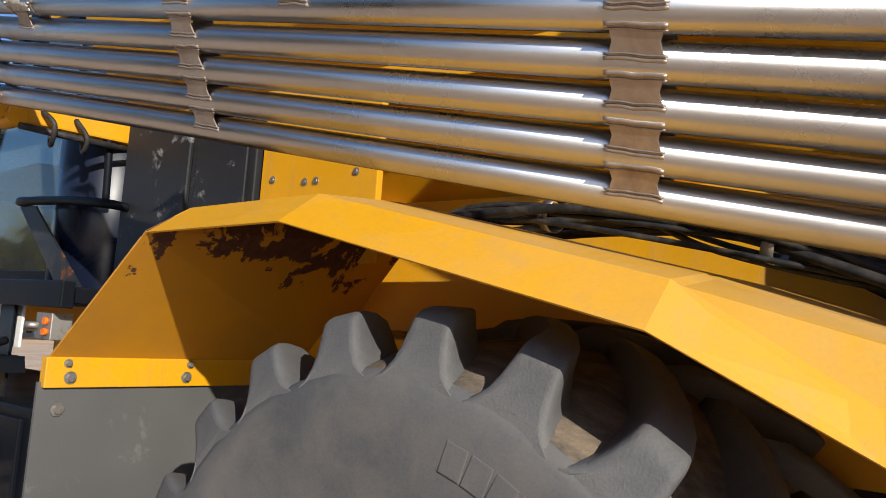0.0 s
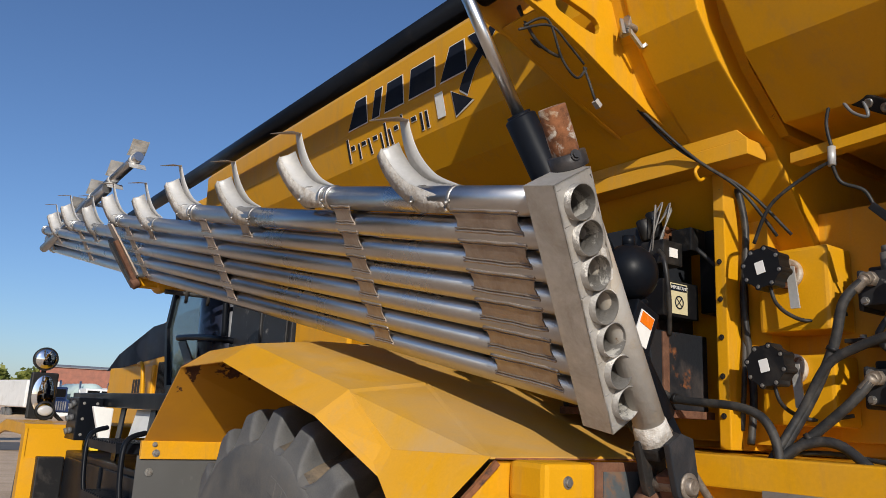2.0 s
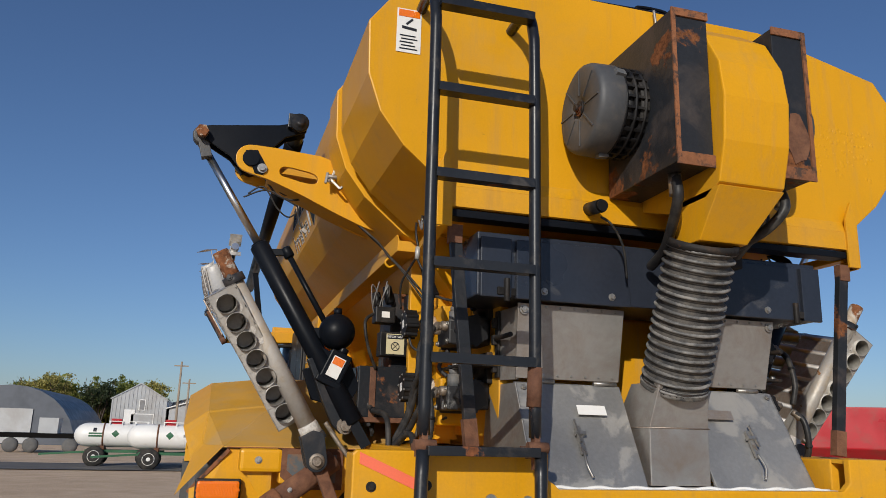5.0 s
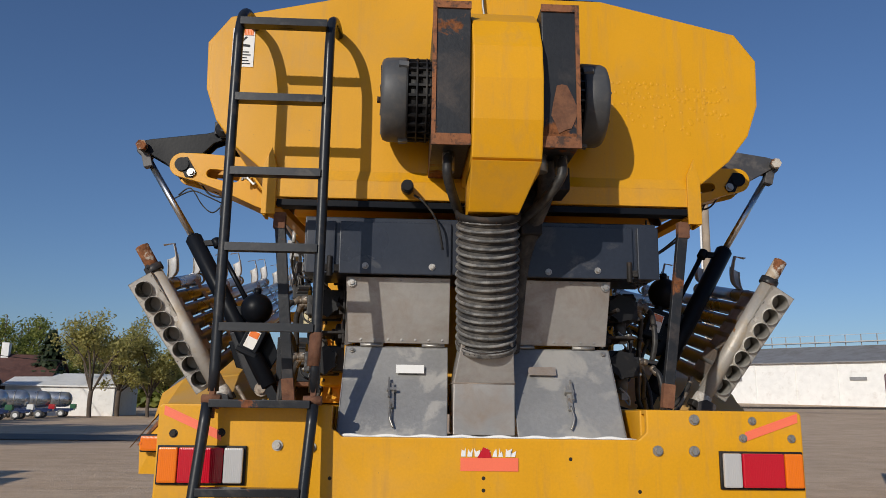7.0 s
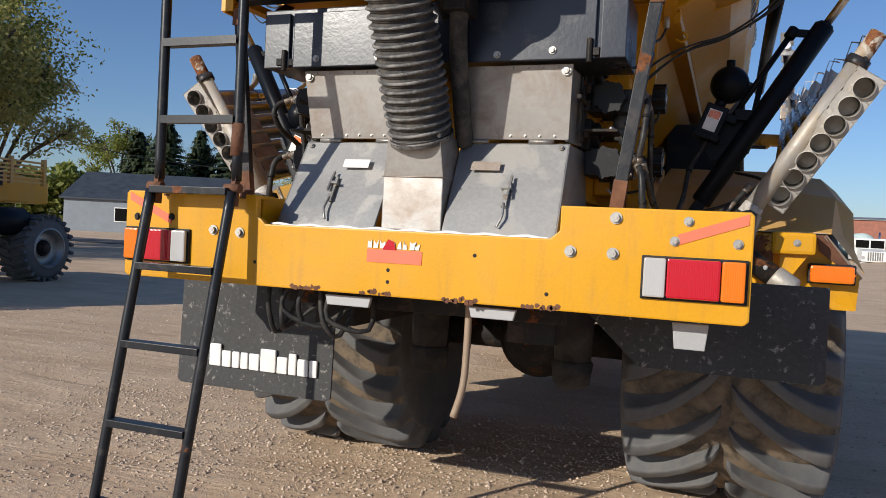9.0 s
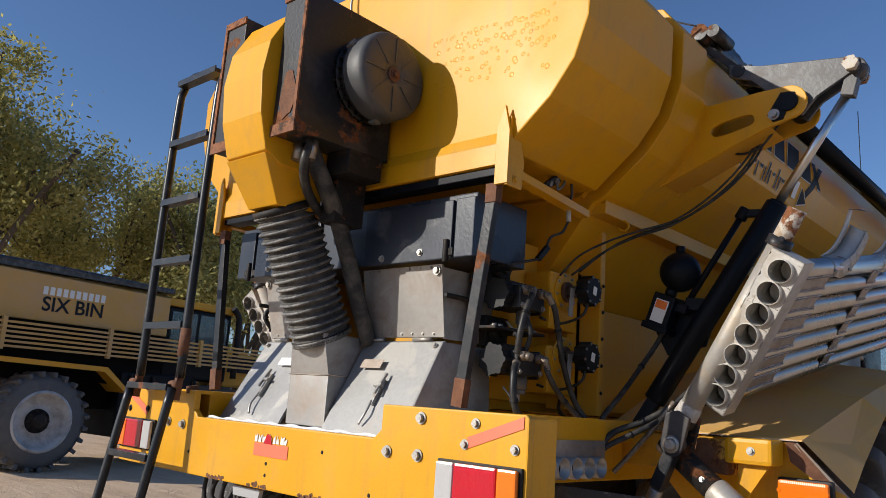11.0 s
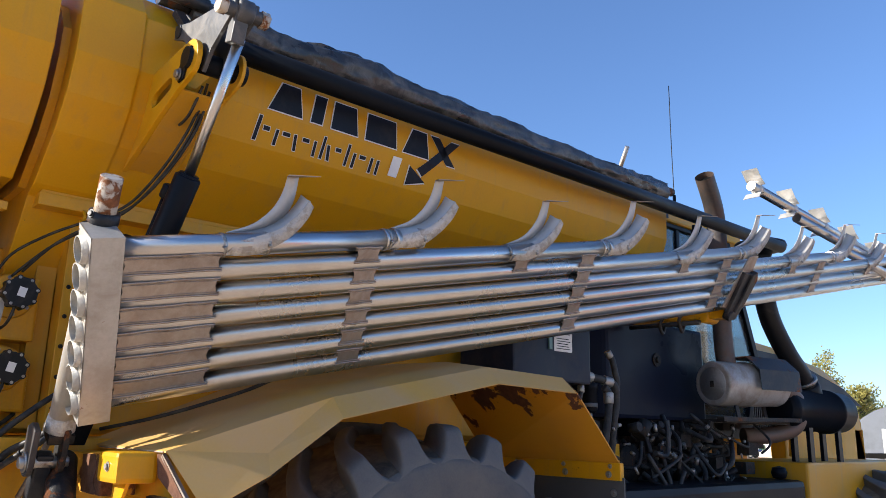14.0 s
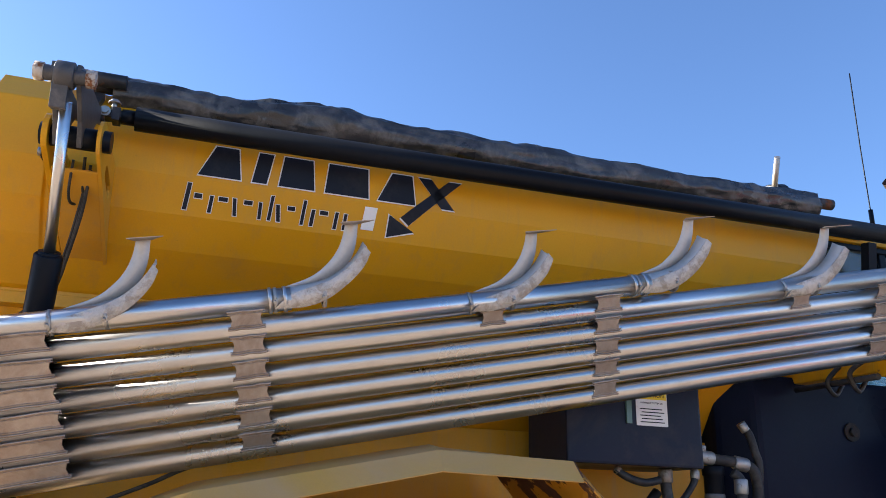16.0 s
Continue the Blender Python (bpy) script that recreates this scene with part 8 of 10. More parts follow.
s = Shape().loft([hood_ring(6.95, 0.0), hood_ring(8.0, -0.06), hood_ring(9.2, -0.20, 0.96), hood_ring(9.75, -0.36, 0.90), hood_ring(9.9, -0.6, 0.82)])
hood = part("engine_hood", s, yellow_dusty, truck, "long yellow engine hood with a dark side sweep", bevel=0.02)
for sd in (-1, 1):
    s = Shape().plate([(sd * 0.665, 6.98, 2.10), (sd * 0.665, 6.98, 2.42), (sd * 0.655, 7.9, 2.40), (sd * 0.645, 9.2, 2.16), (sd * 0.64, 9.7, 1.98), (sd * 0.66, 8.6, 2.02)], (sd * 0.004, 0, 0))
    sweep = part("side_sweep", s, decal_dark, hood, "dark painted sweep")
    s = Shape()
    yy = 7.05
    for w, h in ((0.05, 0.14), (0.06, 0.09), (0.05, 0.09), (0.05, 0.09), (0.06, 0.09)):
        s.box(*sorted((sd * 0.672, sd * 0.674)), yy, yy + w, 2.20, 2.20 + h)
        yy += w + 0.02
    part("orange_mark", s, lens_orange, sweep, "orange blocks of a worn brand mark")
    s = Shape()
    for k in range(16):
        s.box(*sorted((sd * 0.64, sd * 0.675)), 6.98 + 0.035 * k, 6.995 + 0.035 * k, 1.66, 2.02)
    part("grille", s, plastic, hood, "slatted black grille")
    s = Shape()
    s.box(*sorted((sd * 0.55, sd * 0.70)), 7.62, 9.3, 1.35, 2.0)
    panel = part("hood_panel", s, yellow, hood, "yellow lower side panel", bevel=0.02)
    s = Shape()
    for k, w in enumerate((0.08, 0.08, 0.07)):
        s.box(*sorted((sd * 0.70, sd * 0.702)), 8.0 + 0.1 * k, 8.0 + 0.1 * k + w, 1.72, 1.86)
    part("panel_mark", s, decal_dark, panel, "dark blocks of a worn mark")
    s = Shape().hose([(sd * 0.75, 7.6, 1.45), (sd * 0.80, 7.6, 1.95), (sd * 0.80, 7.75, 2.0), (sd * 0.75, 7.9, 2.0)], 0.02, 8)
    part("grab_rail", s, yellow, hood, "yellow grab rail")

# near flank, left of travel: black tanks, steps, deck, boxes, mirror
s = Shape().box(-1.02, -0.62, 3.83, 4.25, 1.55, 2.46)
s.box(-1.035, -1.02, 3.87, 4.20, 1.6, 2.40)
part("battery_cabinet", s, scuffed_black, truck, "tall scuffed black side cabinet", bevel=0.01)
s = Shape().box(-1.03, -0.62, 4.265, 4.76, 1.55, 2.46)
part("battery_cabinet", s, scuffed_black, truck, "tall scuffed black side cabinet", bevel=0.01)
s = Shape().box(-1.0, -0.97, 3.20, 3.81, 1.80, 2.42)
s.box(-0.97, -0.64, 3.78, 3.81, 1.80, 2.42)
bx = part("side_bracket", s, yellow, truck, "yellow bolted bracket plate", bevel=0.004)
bolts("bracket_bolt", [(-1.0, 3.74, 2.12), (-1.0, 3.74, 2.26), (-1.0, 3.56, 2.10), (-1.0, 3.50, 2.10), (-1.0, 3.30, 2.12)], (-1, 0, 0), 0.010, 0.008, zinc, bx)
s = Shape().cyl((-0.80, 5.25, 1.62), (-0.80, 5.25, 2.5), 0.27, n=32, edge=0.03)
part("round_tank", s, surface("navy_plastic_tank", (0.008, 0.012, 0.028), 0.3, vary=0.1, bump=0.02), truck, "dark navy cylindrical tank")
s = Shape()
s.box(-1.50, -0.82, 4.25, 6.9, 1.60, 1.66)
s.bar((-1.50, 4.2, 1.63), (-1.50, 6.9, 1.63), 0.05, 0.10)
deck = part("side_deck", s, black, truck, "black steel side deck", bevel=0.006)
s = Shape().hose([(-1.0, 4.70, 2.05), (-1.10, 4.74, 2.06), (-1.12, 5.1, 2.09), (-1.12, 5.56, 2.11), (-1.05, 5.60, 2.11)], 0.022, 8)
part("handrail", s, black, deck)
s = Shape().hose([(-1.0, 4.95, 2.10), (-1.02, 4.95, 2.4), (-1.0, 5.1, 2.42), (-0.98, 5.15, 2.1)], 0.018, 8)
part("handrail", s, black, deck)
s = Shape().hose([(-1.0, 5.2, 2.10), (-1.02, 5.2, 2.42), (-1.0, 5.38, 2.44), (-0.98, 5.42, 2.1)], 0.018, 8)
part("handrail", s, black, deck)
s = Shape().plate([(-1.12, 5.40, 2.08), (-1.12, 5.56, 2.08), (-1.12, 5.08, 1.68), (-1.12, 4.86, 1.68)], (0.012, 0, 0))
part("kick_panel", s, black_rusty, deck)
for y in (4.55, 5.25):
    s = Shape().bar((-1.48, y + 0.15, 1.62), (-1.66, y - 0.25, 0.66), 0.13, 0.012, (1, 0, 0))
    part("step_stringer", s, black, deck, "black slanted step side", bevel=0.003)
for k in range(3):
    z = 1.36 - 0.30 * k
    ya = 4.45 - 0.12 * k
    loop = [(-1.74 - 0.03 * k, ya + 0.7, z - 0.03), (-1.74 - 0.03 * k, ya, z - 0.03)]
    for q in range(12):
        for dy, dz in ((0.02, 0.02), (0.02, 0.03), (0.04, 0.03), (0.04, 0.02)):
            loop.append((-1.74 - 0.03 * k, ya + 0.055 * q + dy, z + dz))
    s = Shape().plate(loop + [(-1.74 - 0.03 * k, ya + 0.7, z + 0.02)], (0.24, 0, 0))
    part("step", s, black, deck, "serrated step")
for y in (4.42, 5.3):
    s = Shape().hose([(-1.60, y, 1.45), (-1.72, y - 0.08, 1.40), (-1.74, y - 0.12, 1.20), (-1.72, y - 0.16, 1.02), (-1.66, y - 0.16, 0.98)], 0.016, 8)
    part("step_grip", s, black, deck)
s = Shape().plate([(-1.46, 4.62, 1.583), (-1.46, 5.16, 1.575), (-1.50, 5.16, 1.39), (-1.50, 4.54, 1.42)], (0.01, 0, 0))
part("white_panel", s, white_paint, deck, "white panel behind the steps")
s = Shape().plate([(-1.665, 5.5, 1.585), (-1.525, 5.5, 1.575), (-1.53, 5.5, 1.36), (-1.59, 5.5, 1.33)], (0, 0.05, 0))
part("white_jug", s, white_paint, deck, "white plastic panel", bevel=0.01)
s = Shape().box(-1.50, -1.42, 4.30, 4.42, 1.46, 1.56)
ctl = part("button_box", s, zinc, deck, bevel=0.004)
for y, z in ((4.33, 1.53), (4.33, 1.49)):
    part("orange_button", Shape().cyl((-1.50, y, z), (-1.515, y, z), 0.014, n=12), lens_orange, ctl)
s = Shape().cyl((-1.50, 4.39, 1.51), (-1.54, 4.42, 1.51), 0.014, n=8)
part("toggle", s, zinc, ctl)
s = Shape().box(-1.70, -1.53, 5.80, 6.12, 1.34, 1.64)
relay = part("relay_panel", s, black, truck, "black relay panel with plugs beside the steps", bevel=0.006)
for y, z in ((5.88, 1.60), (5.98, 1.58), (5.90, 1.50), (6.03, 1.49), (5.90, 1.41), (6.02, 1.40)):
    part("plug", Shape().cyl((-1.70, y, z), (-1.725, y, z - 0.008), 0.022, n=10), grey_plastic, relay)
bolts("panel_screw", [(x, 5.80, z) for x in (-1.66, -1.57) for z in (1.38, 1.49, 1.60)], (0, -1, 0), 0.007, 0.006, zinc, relay)
s = Shape().box(-1.62, -0.85, 4.1, 6.4, 0.55, 1.24)
tools = part("tool_box", s, black, truck, "long black tool box along the side", bevel=0.015)
for ya, yb in ((4.15, 5.1), (5.2, 6.2)):
    part("tool_box_door", Shape().box(-1.64, -1.62, ya, yb, 0.6, 1.2), black, tools, bevel=0.006)
s = Shape().strip([(-1.91, 6.49, 1.16), (-1.91, 6.49, 1.39), (-1.91, 6.53, 1.425), (-1.91, 7.55, 1.43), (-1.91, 8.4, 1.30)], (1.05, 0, 0), 0.01)
ffen = part("front_fender", s, yellow, truck, "yellow front wheel fender")
s = Shape().plate([(-1.912, 6.48, 0.70), (-1.912, 6.48, 1.39), (-1.912, 6.53, 1.427), (-1.912, 7.55, 1.432), (-1.912, 8.4, 1.30), (-1.912, 8.4, 1.22), (-1.912, 7.55, 1.34), (-1.912, 6.62, 1.34), (-1.912, 6.60, 0.70)], (0.02, 0, 0))
s.box(-1.892, -1.81, 6.48, 6.50, 0.70, 1.17)
part("fender_flange", s, yellow_worn, ffen, "yellow outer flange")
s = Shape().box(-1.81, -1.62, 6.40, 6.50, 0.70, 1.185)
part("wheel_guard", s, plastic, ffen, "black rubber wheel guard", bevel=0.01)
s = Shape().box(-1.30, -0.85, 6.42, 6.48, 1.0, 1.42)
part("fender_bracket", s, yellow_worn, truck)
s = Shape().bar((-1.60, 7.60, 1.40), (-1.66, 7.62, 1.50), 0.05, 0.03)
s.cyl((-1.45, 7.6, 1.42), (-1.66, 7.60, 1.62), 0.014, n=8)
s.box(-1.77, -1.55, 7.50, 7.57, 1.44, 1.85)
s.cyl((-1.70, 7.60, 1.90), (-1.70, 7.50, 1.97), 0.02, n=8)
s.cyl((-1.56, 7.54, 1.50), (-1.38, 7.56, 1.36), 0.016, n=8)
mir = part("mirror", s, plastic, truck, "tall black mirror with a round spot mirror and lamp", bevel=0.03)
s = Shape().revolve((-1.66, 7.502, 1.66), (-1.66, 7.40, 1.66), [(0, 0.10), (0.006, 0.09), (0.012, 0.05), (0.014, 0.004)], 28)
for p in s.v:
    p.z = 1.66 + (p.z - 1.66) * 1.75
part("mirror_glass", s, mirror_mat, mir, "curved mirror glass")
s = Shape().cyl((-1.68, 7.52, 1.97), (-1.68, 7.49, 1.97), 0.105, n=24)
s.cyl((-1.68, 7.52, 1.85), (-1.68, 7.52, 1.9), 0.02, n=8)
part("spot_rim", s, plastic, mir)
s = Shape().revolve((-1.68, 7.49, 1.97), (-1.68, 7.40, 1.97), [(0, 0.098), (0.012, 0.08), (0.022, 0.05), (0.026, 0.005)], 24)
part("spot_mirror", s, mirror_mat, mir)
s = Shape().revolve((-1.625, 7.50, 1.515), (-1.625, 7.40, 1.515), [(0, 0.086), (0.02, 0.084), (0.03, 0.072), (0.022, 0.066)], 24, caps=False)
part("lamp_rim", s, plastic, mir, "black lamp rim")
s = Shape().revolve((-1.625, 7.49, 1.515), (-1.625, 7.40, 1.515), [(0, 0.066), (0.010, 0.06), (0.016, 0.035), (0.018, 0.004)], 24)
for p in s.v:
    p.z = 1.515 + (p.z - 1.515) * 0.72
part("side_lamp", s, lens_clear, mir, "oval clear lamp")
s = Shape().cyl((-1.62, 5.62, 1.34), (-1.62, 5.55, 1.34), 0.02, n=8)
s.bar((-1.62, 5.50, 1.30), (-1.62, 5.64, 1.30), 0.05, 0.025)
part("tap_handle", s, decal_yellow, deck, "bright yellow tap handle")
rng = random.Random(8)
s = Shape().hose([(-0.9, 1.75, 1.80), (-0.95, 2.1, 1.90), (-0.85, 2.5, 1.93), (-0.8, 3.0, 1.90)], 0.016, 8)
part("fender_hose", s, hose_mat, truck, "black hose lying over the fender")
s = Shape().hose([(-0.95, 1.5, 1.72), (-0.95, 1.9, 1.86), (-0.88, 2.4, 1.90), (-0.82, 2.9, 1.88)], 0.014, 8)
part("fender_hose", s, hose_mat, truck, "black hose lying over the fender")
s = Shape().hose([(0.98, 1.28, 1.585), (1.15, 1.45, 1.64), (1.3, 1.7, 1.74), (1.33, 1.85, 1.81), (1.2, 2.05, 1.86)], 0.008, 6)
part("fender_cable", s, hose_mat, truck, "thin black cable on the fender")

# bundle of hoses along the inner edge of the fender
rng = random.Random(71)
for k in range(9):
    x0 = -0.92 - 0.035 * (k % 5)
    pts = []
    for y, z in ((1.25, 1.60), (1.6, 1.70), (2.0, 1.83), (2.4, 1.89), (2.8, 1.90), (3.1, 1.86)):
        pts.append((x0 + rng.uniform(-0.07, 0.05), y + rng.uniform(-0.05, 0.05), z + rng.uniform(-0.01, 0.075)))
    part("fender_hose", Shape().hose(pts, rng.choice((0.008, 0.010, 0.014)), 7, 6), hose_mat, truck, "black hose lying over the fender")
for y, z in ((1.9, 1.83), (2.5, 1.93)):
    part("hose_tie", Shape().pipe((-1.0, y, z), (-0.995, y + 0.03, z + 0.008), 0.05, 0.004, 14), zinc, truck, "pale hose tie")


# ================= the yard and its surroundings =================
def lay(name, x0, x1, y0, y1, z, material, label, cat):
    s = Shape()
    n = 24
    for i in range(n):
        a, b = x0 + (x1 - x0) * i / n, x0 + (x1 - x0) * (i + 1) / n
        s.add([(a, y0, z), (b, y0, z), (b, y1, z), (a, y1, z)], [(0, 1, 2, 3)])
    return tagged(part(name, s, material), label, cat, kind="structure")


lay("road", -300, 4, 29.0, 34.0, GROUND + 0.03, asphalt, "narrow worn asphalt road across the yard", "road")


def tree(name, at, height, spread, leaf, clumps, seed, label, trunk_h=0.35, leaf_size=0.35, dense=26):
    rng = random.Random(seed)
    t = thing(name, label, "tree")
    t.location = at
    s = Shape()
    lean = Vector((rng.uniform(-0.05, 0.05), rng.uniform(-0.05, 0.05), 1))
    fork = lean * height * trunk_h
    s.hose([(0, 0, -0.3), fork * 0.5 + Vector((rng.uniform(-0.1, 0.1), 0, 0)), fork], height * 0.022, 9, 4)
    tips = []
    for k in range(9):
        a = 2 * math.pi * k / 9 + rng.uniform(-0.3, 0.3)
        r = spread * rng.uniform(0.35, 0.95)
        up = height * rng.uniform(0.6, 0.98)
        e = Vector((math.cos(a) * r, math.sin(a) * r, up - 0.25 * height * (r / spread) ** 2))
        m = fork.lerp(e, 0.5) + Vector((rng.uniform(-0.4, 0.4), rng.uniform(-0.4, 0.4), height * 0.05))
        s.hose([fork * 0.9, m, e], height * 0.008, 6, 4)
        tips.append((m, e))
        for q in range(3):
            e2 = e + Vector((rng.uniform(-1, 1), rng.uniform(-1, 1), rng.uniform(-0.6, 0.8))) * spread * 0.3
            s.hose([m.lerp(e, 0.5), (m + e2) / 2, e2], height * 0.004, 5, 3)
            tips.append((m, e2))
    part("trunk", s, bark, t, "grey-brown trunk and limbs")
    vs, fs = [], []
    for k in range(clumps):
        m, e = tips[rng.randrange(len(tips))]
        c = m.lerp(e, rng.uniform(0.35, 1.15)) + Vector((rng.gauss(0, 1), rng.gauss(0, 1), rng.gauss(0, 0.8))) * spread * 0.10
        cr = spread * rng.uniform(0.10, 0.22)
        for q in range(dense):
            p = c + Vector((rng.gauss(0, 0.5), rng.gauss(0, 0.5), rng.gauss(0, 0.42))) * cr
            u = Vector((rng.uniform(-1, 1), rng.uniform(-1, 1), rng.uniform(-1, 1))).normalized() * leaf_size * rng.uniform(0.5, 1.1)
            w = u.cross(Vector((rng.uniform(-1, 1), rng.uniform(-1, 1), rng.uniform(-1, 1)))).normalized() * leaf_size * 0.4
            i = len(vs)
            vs += [p - u * 0.5, p + w * 0.5, p + u * 0.5, p - w * 0.5]
            fs.append((i, i + 1, i + 2, i + 3))
    me = bpy.data.meshes.new("crown")
    me.from_pydata([tuple(v) for v in vs], [], fs)
    me.materials.append(leaf)
    ob = new("crown", me)
    ob.parent = t
    return t


def spruce(at, height, spread, seed, label):
    rng = random.Random(seed)
    t = thing("spruce", label, "tree")
    t.location = at
    part("trunk", Shape().cyl((0, 0, -0.2), (0, 0, height), height * 0.018, 0.02, n=10), bark, t)
    vs, fs = [], []
    levels = int(height * 2.6)
    for k in range(levels):
        z = height * (0.08 + 0.92 * k / levels)
        r = spread * (1 - k / levels) ** 0.85 * rng.uniform(0.8, 1.1)
        for a in range(20):
            t0 = rng.uniform(0, 2 * math.pi)
            d = Vector((math.cos(t0), math.sin(t0), 0))
            sd = Vector((-d.y, d.x, 0))
            L = r * rng.uniform(0.7, 1.1) + 0.15
            for q in range(7):
                f = (q + 0.6) / 7
                p = d * L * f + Vector((0, 0, z - 0.28 * L * f + 0.12 * L * f * f))
                w = 0.42 * (1.15 - f * 0.7) * (0.5 + r / spread)
                i = len(vs)
                dz = Vector((0, 0, -0.22 - 0.2 * rng.random()))
                vs += [p - sd * w, p + sd * w, p + sd * w * 0.5 + dz + d * 0.2, p - sd * w * 0.5 + dz + d * 0.2]
                fs.append((i, i + 1, i + 2, i + 3))
    me = bpy.data.meshes.new("needles")
    me.from_pydata([tuple(v) for v in vs], [], fs)
    me.materials.append(leaf_dark)
    ob = new("needles", me)
    ob.parent = t


def polar(az, dist, z=0.0, eye=(0.0, -3.0)):
    return (eye[0] + dist * math.sin(radians(az)), eye[1] + dist * math.cos(radians(az)), GROUND + z)


def house(at, w, d, h, roof_h, wall_mat, roof_mat, turn, label, openings=(), name="house", overhang=0.3, ridge_along_x=True):
    t = thing(name, label, "building")
    t.matrix_basis = pose(at[0], at[1], at[2], 0, 0, turn)
    s = Shape().box(-w / 2, w / 2, -d / 2, d / 2, -0.5, h)
    if ridge_along_x:
        for sx in (-1, 1):
            s.plate([(sx * w / 2, -d / 2, h), (sx * w / 2, d / 2, h), (sx * w / 2, 0, h + roof_h)], (-sx * 0.1, 0, 0))
    else:
        for sy in (-1, 1):
            s.plate([(-w / 2, sy * d / 2, h), (w / 2, sy * d / 2, h), (0, sy * d / 2, h + roof_h)], (0, -sy * 0.1, 0))
    part("wall", s, wall_mat, t)
    s = Shape()
    o = overhang
    if ridge_along_x:
        for sy in (-1, 1):
            k = roof_h / (d / 2)
            s.plate([(-w / 2 - o, 0, h + roof_h + 0.02), (w / 2 + o, 0, h + roof_h + 0.02), (w / 2 + o, sy * (d / 2 + o), h - k * o + 0.02), (-w / 2 - o, sy * (d / 2 + o), h - k * o + 0.02)], (0, 0, 0.12))
    else:
        for sx in (-1, 1):
            k = roof_h / (w / 2)
            s.plate([(0, -d / 2 - o, h + roof_h + 0.02), (0, d / 2 + o, h + roof_h + 0.02), (sx * (w / 2 + o), d / 2 + o, h - k * o + 0.02), (sx * (w / 2 + o), -d / 2 - o, h - k * o + 0.02)], (0, 0, 0.12))
    part("roof", s, roof_mat, t)
    for kind_, x, z, ow, oh, m in openings:
        s = Shape().box(x - ow / 2 - 0.08, x + ow / 2 + 0.08, -d / 2 - 0.06, -d / 2 - 0.003, z - 0.08, z + oh + 0.08)
        fr = part("window" if kind_ == "window" else "door", s, white_paint, t)
        s = Shape().box(x - ow / 2, x + ow / 2, -d / 2 - 0.08, -d / 2 - 0.061, z, z + oh)
        part("pane" if kind_ == "window" else "leaf", s, m, fr)
    return t


# grey sheds ahead of the truck
shed = house((-9.0, 94, GROUND + 0.2), 5.6, 12, 4.06, 1.65, siding_grey, siding_grey, 0, "grey corrugated gable shed", [("door", 0.4, 0.0, 2.2, 2.5, siding_grey), ("door", -0.9, 0.0, 0.9, 2.9, white_paint), ("window", 0.3, 3.0, 0.5, 1.0, roof_grey)], "shed", 0.12, False)
ribs = Shape()
for k in range(15):
    x = -2.75 + 0.39 * k
    ribs.box(x, x + 0.09, -6.05, -6.0, 0, 4.06 + 1.65 * (1 - abs(x) / 2.85))
part("siding_rib", ribs, siding_grey, shed)["kind"] = "stuff"
# the open doorway is a near-black panel that paints the shade indoors
big = house((0.2, 99, GROUND + 0.2), 12.2, 22, 3.25, 1.95, siding_grey, white_paint, 0, "long grey metal shed, its open doorway a panel painted shade-dark", [("door", -0.58, 0.0, 2.9, 2.85, shade_and_black), ("door", -3.15, 0.0, 2.1, 2.85, white_paint), ("door", 1.98, 0.0, 2.0, 2.85, white_paint), ("window", -0.05, 3.2, 1.15, 1.12, rust_mat)], "shed", 0.3, False)
house((-3.6, 122, GROUND + 0.2), 10.4, 18, 3.7, 1.7, concrete, roof_grey, 0, "plain grey shed behind the others", [], "shed", 0.2, False)
t = thing("grain_bin", "grey conical grain bin roof behind the shed", "building")
s = Shape().revolve((0.9, 116, GROUND), (0.9, 116, 12), [(0, 1.7), (6.3, 1.7), (7.2, 0.4), (7.35, 0.4), (7.5, 0.1)], 24)
part("bin_shell", s, roof_grey, t)
t = thing("quonset_hut", "dark round-roofed hut beyond the yard", "building")
s = Shape()
prof = [(-15.8 + 4.6 * math.cos(math.pi * k / 14), GROUND + 4.3 * math.sin(math.pi * k / 14)) for k in range(15)]
s.plate([(x, 62, z) for x, z in prof], (0, 18, 0))
part("shell", s, surface("dark_hut_sheet", (0.09, 0.10, 0.12), 0.5, metal=0.3, vary=0.15, bump=0.05), t)
s = Shape().box(-17.4, -14.2, 61.9, 61.98, 0, 2.5)
part("door", s, siding_grey, t)


